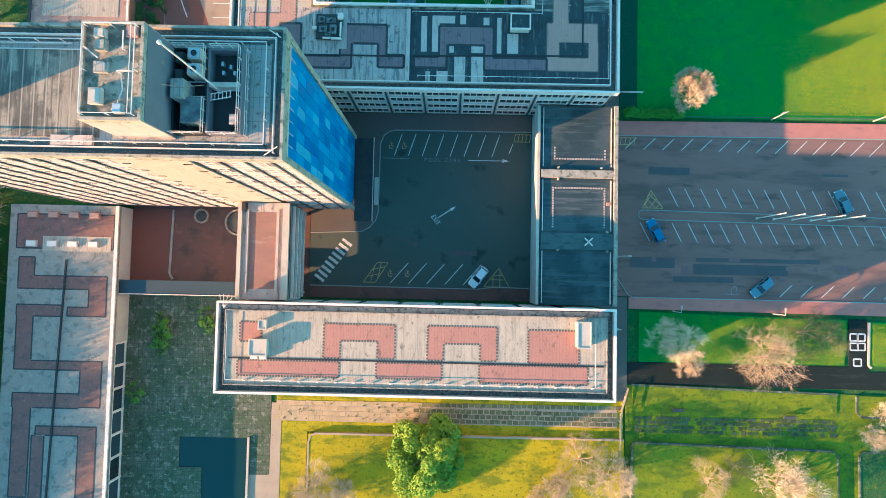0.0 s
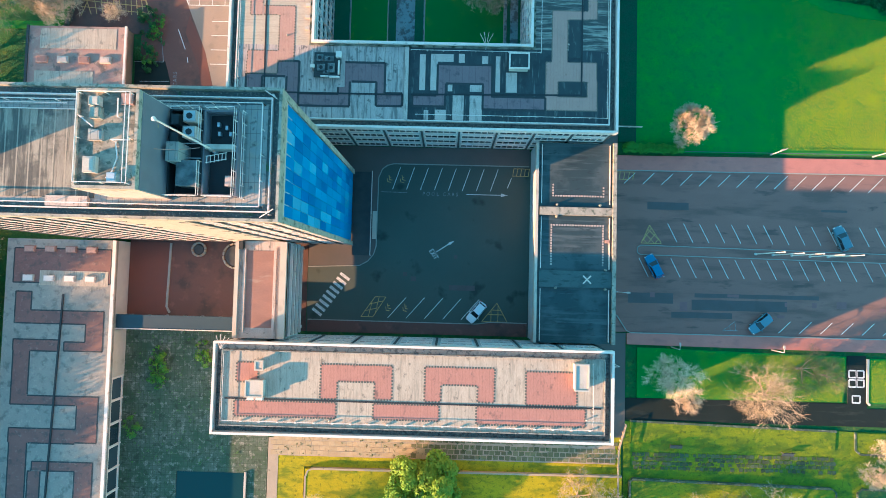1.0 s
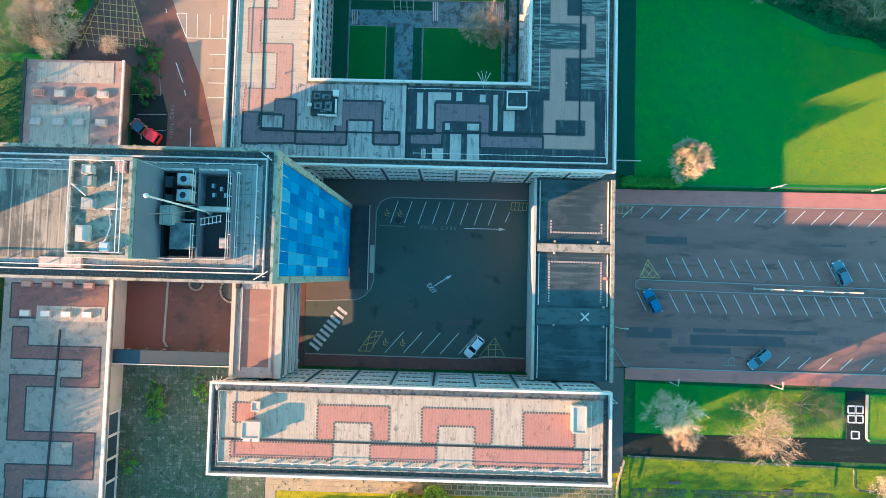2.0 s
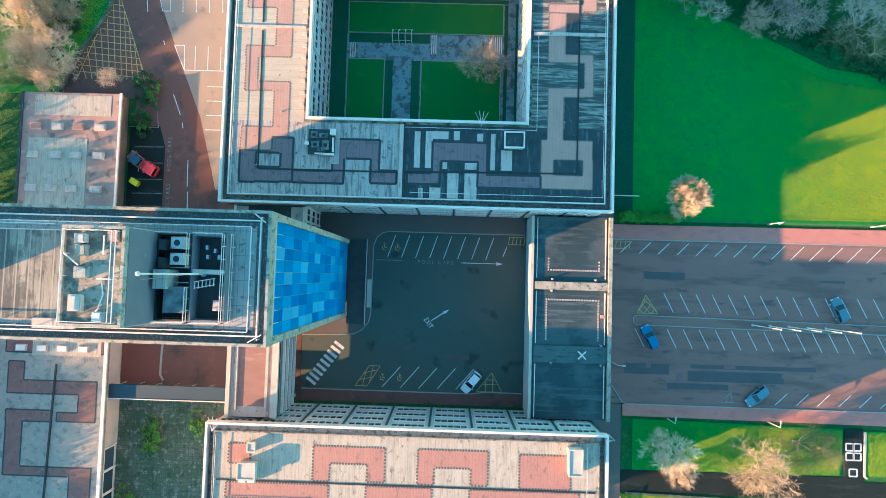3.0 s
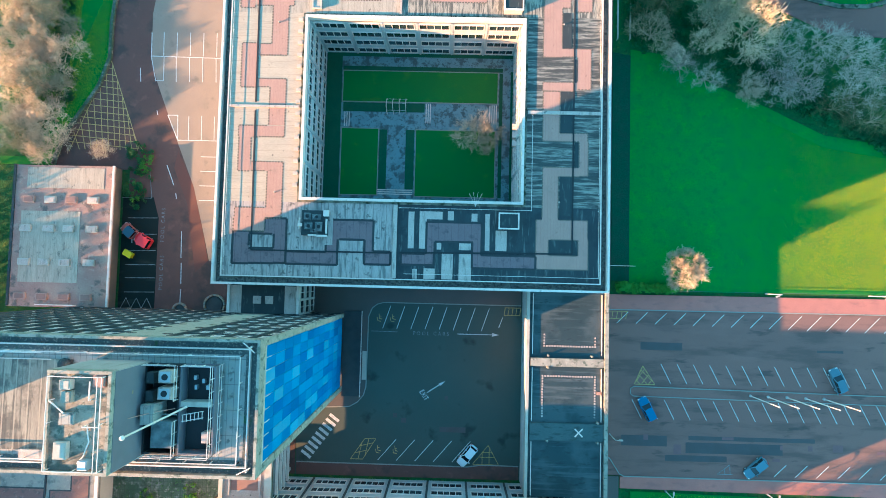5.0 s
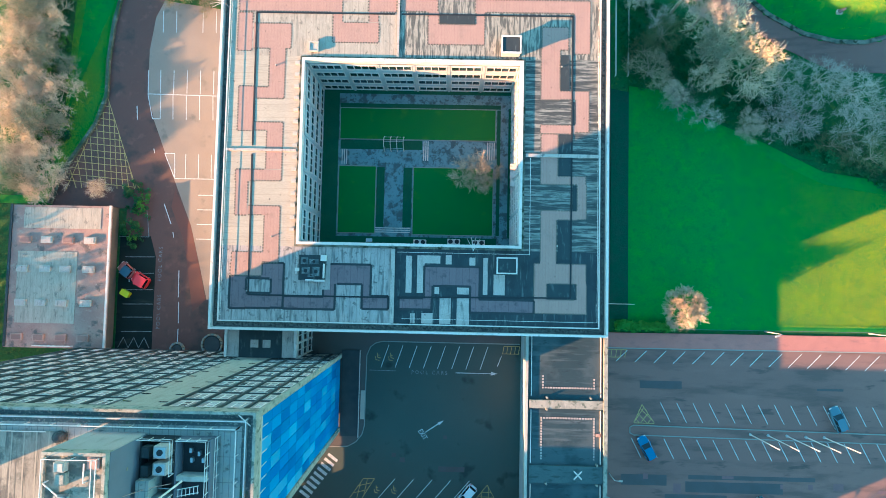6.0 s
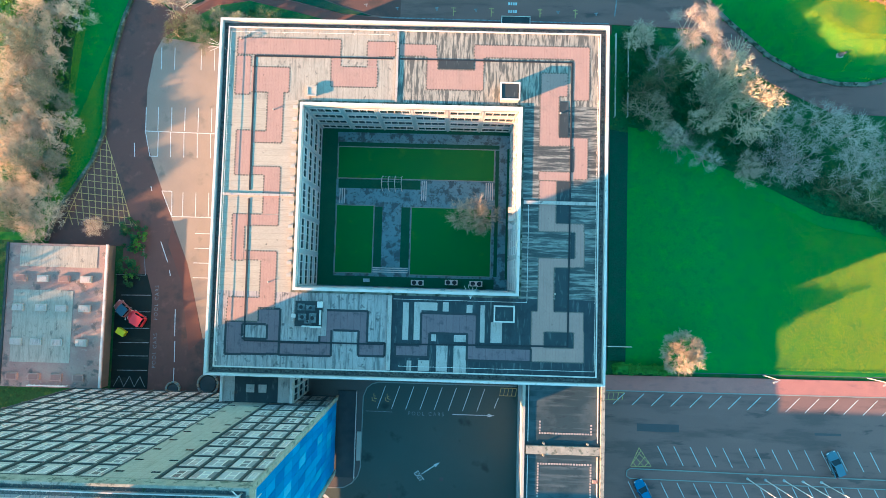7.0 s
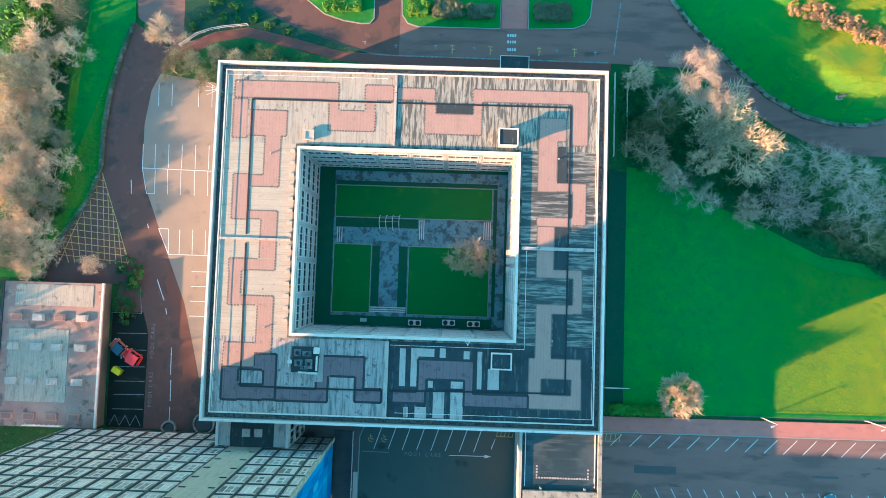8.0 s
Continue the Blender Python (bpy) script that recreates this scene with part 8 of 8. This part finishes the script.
def clipped_hedge(x0, y0, x1, y1, h, seed, label, mat=None):
    rng = random.Random(seed)
    clumps = []
    n = max(3, int((x1 - x0) * (y1 - y0) / 0.3))
    for _ in range(n):
        clumps.append(((rng.uniform(x0 + 0.3, x1 - 0.3), rng.uniform(y0 + 0.3, y1 - 0.3), rng.uniform(0.3, h)), rng.uniform(0.4, 0.65)))
    v, f = leaf_cloud(rng, clumps, 330, 0.13, 0.8)
    e = empty("hedge", ((x0 + x1) / 2, (y0 + y1) / 2, 0.05), label, "hedge", "hedges")
    off = Vector(((x0 + x1) / 2, (y0 + y1) / 2, 0))
    bm = bmesh.new()
    box(bm, x0 - off.x + 0.35, y0 - off.y + 0.35, -0.2, x1 - off.x - 0.35, y1 - off.y - 0.35, h * 0.9)
    part("core", bm, mat or HEDGE, e)
    part("foliage", mesh_from("foliage", [p - off for p in v], f, mat or HEDGE), None, e)
    return e


BROWN_LEAF = material("brown_hedge_leaves", (0.33, 0.19, 0.1), 0.85, second=(0.24, 0.15, 0.08), scale=0.8, grain=0)
beech = leafy("beech_hedge", 47, 1.7, 1.7, 12, "low russet beech hedge on the bank", BROWN_LEAF, "hedge", 0.1, 0.16, 240, False)
beech.location = (60.0, 93.0, mound_z(60.0, 93.0) - 0.05)
tagged(beech, group="beech hedges")
for k in range(1, 13):
    x, y = 60.0 + 1.75 * k, 93.0 - (0.62 if k < 6 else 0.66) * k * 1.05
    ob = copy_thing(beech, Matrix.Translation((x, y, mound_z(x, y) - 0.05)) @ Matrix.Rotation(k * 2.1, 4, "Z"))
    ob.scale = (1.3, 1.3, 0.85)


clipped_hedge(31.6, 23.35, 42.5, 25.2, 1.1, 41, "clipped green hedge beside the pink path")
GREY_LEAF = material("grey_green_leaves", (0.1, 0.12, 0.07), 0.85, second=(0.16, 0.16, 0.09), scale=1.0, grain=0)
clipped_hedge(-5.4, 92.4, -1.5, 96, 1.2, 42, "rounded green shrubs on the drive island")
clipped_hedge(-1.2, 92.2, 4.6, 95.6, 1.0, 43, "grey-green shrubs on the drive island", GREY_LEAF)
clipped_hedge(5.0, 92.2, 10.2, 95.2, 1.0, 44, "grey-green shrubs on the drive island", GREY_LEAF)
clipped_hedge(16.9, 92.1, 23.9, 95.6, 1.0, 45, "grey-green shrubs on the drive island", GREY_LEAF)
clipped_hedge(-20.5, 92.8, -13.5, 97.0, 1.1, 46, "rounded sunlit shrubs on the drive island")

# ---- garden paving stones ----
rng = random.Random(17)


def stone_meshes(name, sx, sy, h, mat, n=4):
    out = []
    for k in range(n):
        bm = bmesh.new()
        j = lambda: rng.uniform(-0.06, 0.06)
        prism(bm, [(-sx / 2 + j(), -sy / 2 + j()), (sx / 2 + j(), -sy / 2 + j()), (sx / 2 + j(), sy / 2 + j()), (-sx / 2 + j(), sy / 2 + j())], -0.1, h)
        out.append(mesh_of(name, bm, mat))
    return out


STONE = material("garden_stone", (0.07, 0.085, 0.05), 0.9, second=(0.1, 0.12, 0.03), scale=1.2, grain=0.35, grain_scale=8, obj_random=0.3)
cobble_bed = slab("cobble_path", [(33.7, -28.3), (68.6, -28.3), (68.6, -31.4), (33.7, -31.3)], -0.3, 0.02, GARDEN_GRASS, "mossy path of rough stone blocks in grass", "path")
cob = stone_meshes("stone", 0.66, 0.6, 0.05, STONE)
for i in range(46):
    for j in range(4):
        if rng.random() < 0.14:
            continue
        ob = part("stone", rng.choice(cob), None, cobble_bed)
        ob.location = (34.2 + i * 0.75 + 0.37 * (j % 2) + rng.uniform(-0.06, 0.06), -28.7 - j * 0.74 + rng.uniform(-0.05, 0.05), 0.02)
        ob.rotation_euler.z = rng.uniform(-0.35, 0.35)
        k = rng.uniform(0.75, 1.1)
        ob.scale = (k, k, 1)
flag_bed = slab("terrace_bed", [(-28.4, -27.7), (30.8, -27.0), (30.8, -30.5), (-28.4, -30.5)], -0.3, 0.06, FLAGS, "sunlit flagstone terrace", "pavement")
MOSS_FLAG = material("mossy_terrace_flag", (0.17, 0.16, 0.09), 0.9, second=(0.1, 0.12, 0.04), scale=0.8, grain=0.35, grain_scale=8, obj_random=0.25)
FLAG = material("terrace_flag", (0.42, 0.32, 0.2), 0.85, second=(0.31, 0.24, 0.14), scale=0.8, grain=0.3, grain_scale=9, obj_random=0.08, spot=(0.06, 0.07, 0.03), spot_scale=0.9, spot_lo=0.64, spot_hi=0.7)
fl = stone_meshes("flagstone", 0.98, 0.8, 0.02, FLAG)
fl_moss = stone_meshes("flagstone", 0.86, 0.66, 0.02, MOSS_FLAG)
for i in range(59):
    for j in range(4):
        ob = part("flagstone", rng.choice(fl if i + rng.uniform(-6, 6) < 26 else fl_moss), None, flag_bed)
        ob.location = (-27.9 + i * 1.01 + 0.4 * (j % 2), -30.05 + j * 0.84 + 0.006 * i * (j == 3), 0.06 + rng.uniform(0, 0.01))
        ob.rotation_euler.z = rng.uniform(-0.02, 0.02)

weeds_rng = random.Random(23)
clumps = [((weeds_rng.uniform(-28, 30.5), weeds_rng.uniform(-30.4, -27.3), 0.08), weeds_rng.uniform(0.12, 0.32)) for _ in range(90)]
v, f = leaf_cloud(weeds_rng, clumps, 700, 0.06, 0.5)
tagged(part("weeds", mesh_from("weeds", v, f, IVY), None), "dark tufts of weeds between the flagstones", "weeds", kind="stuff")
clumps = [((weeds_rng.uniform(-54, -33.5), weeds_rng.uniform(-32.5, -9.8), 0.05), weeds_rng.uniform(0.1, 0.3)) for _ in range(120)]
v, f = leaf_cloud(weeds_rng, clumps, 600, 0.06, 0.5)
tagged(part("moss_tufts", mesh_from("moss_tufts", v, f, HEDGE), None), "green moss tufts on the yard paving", "moss", kind="stuff")
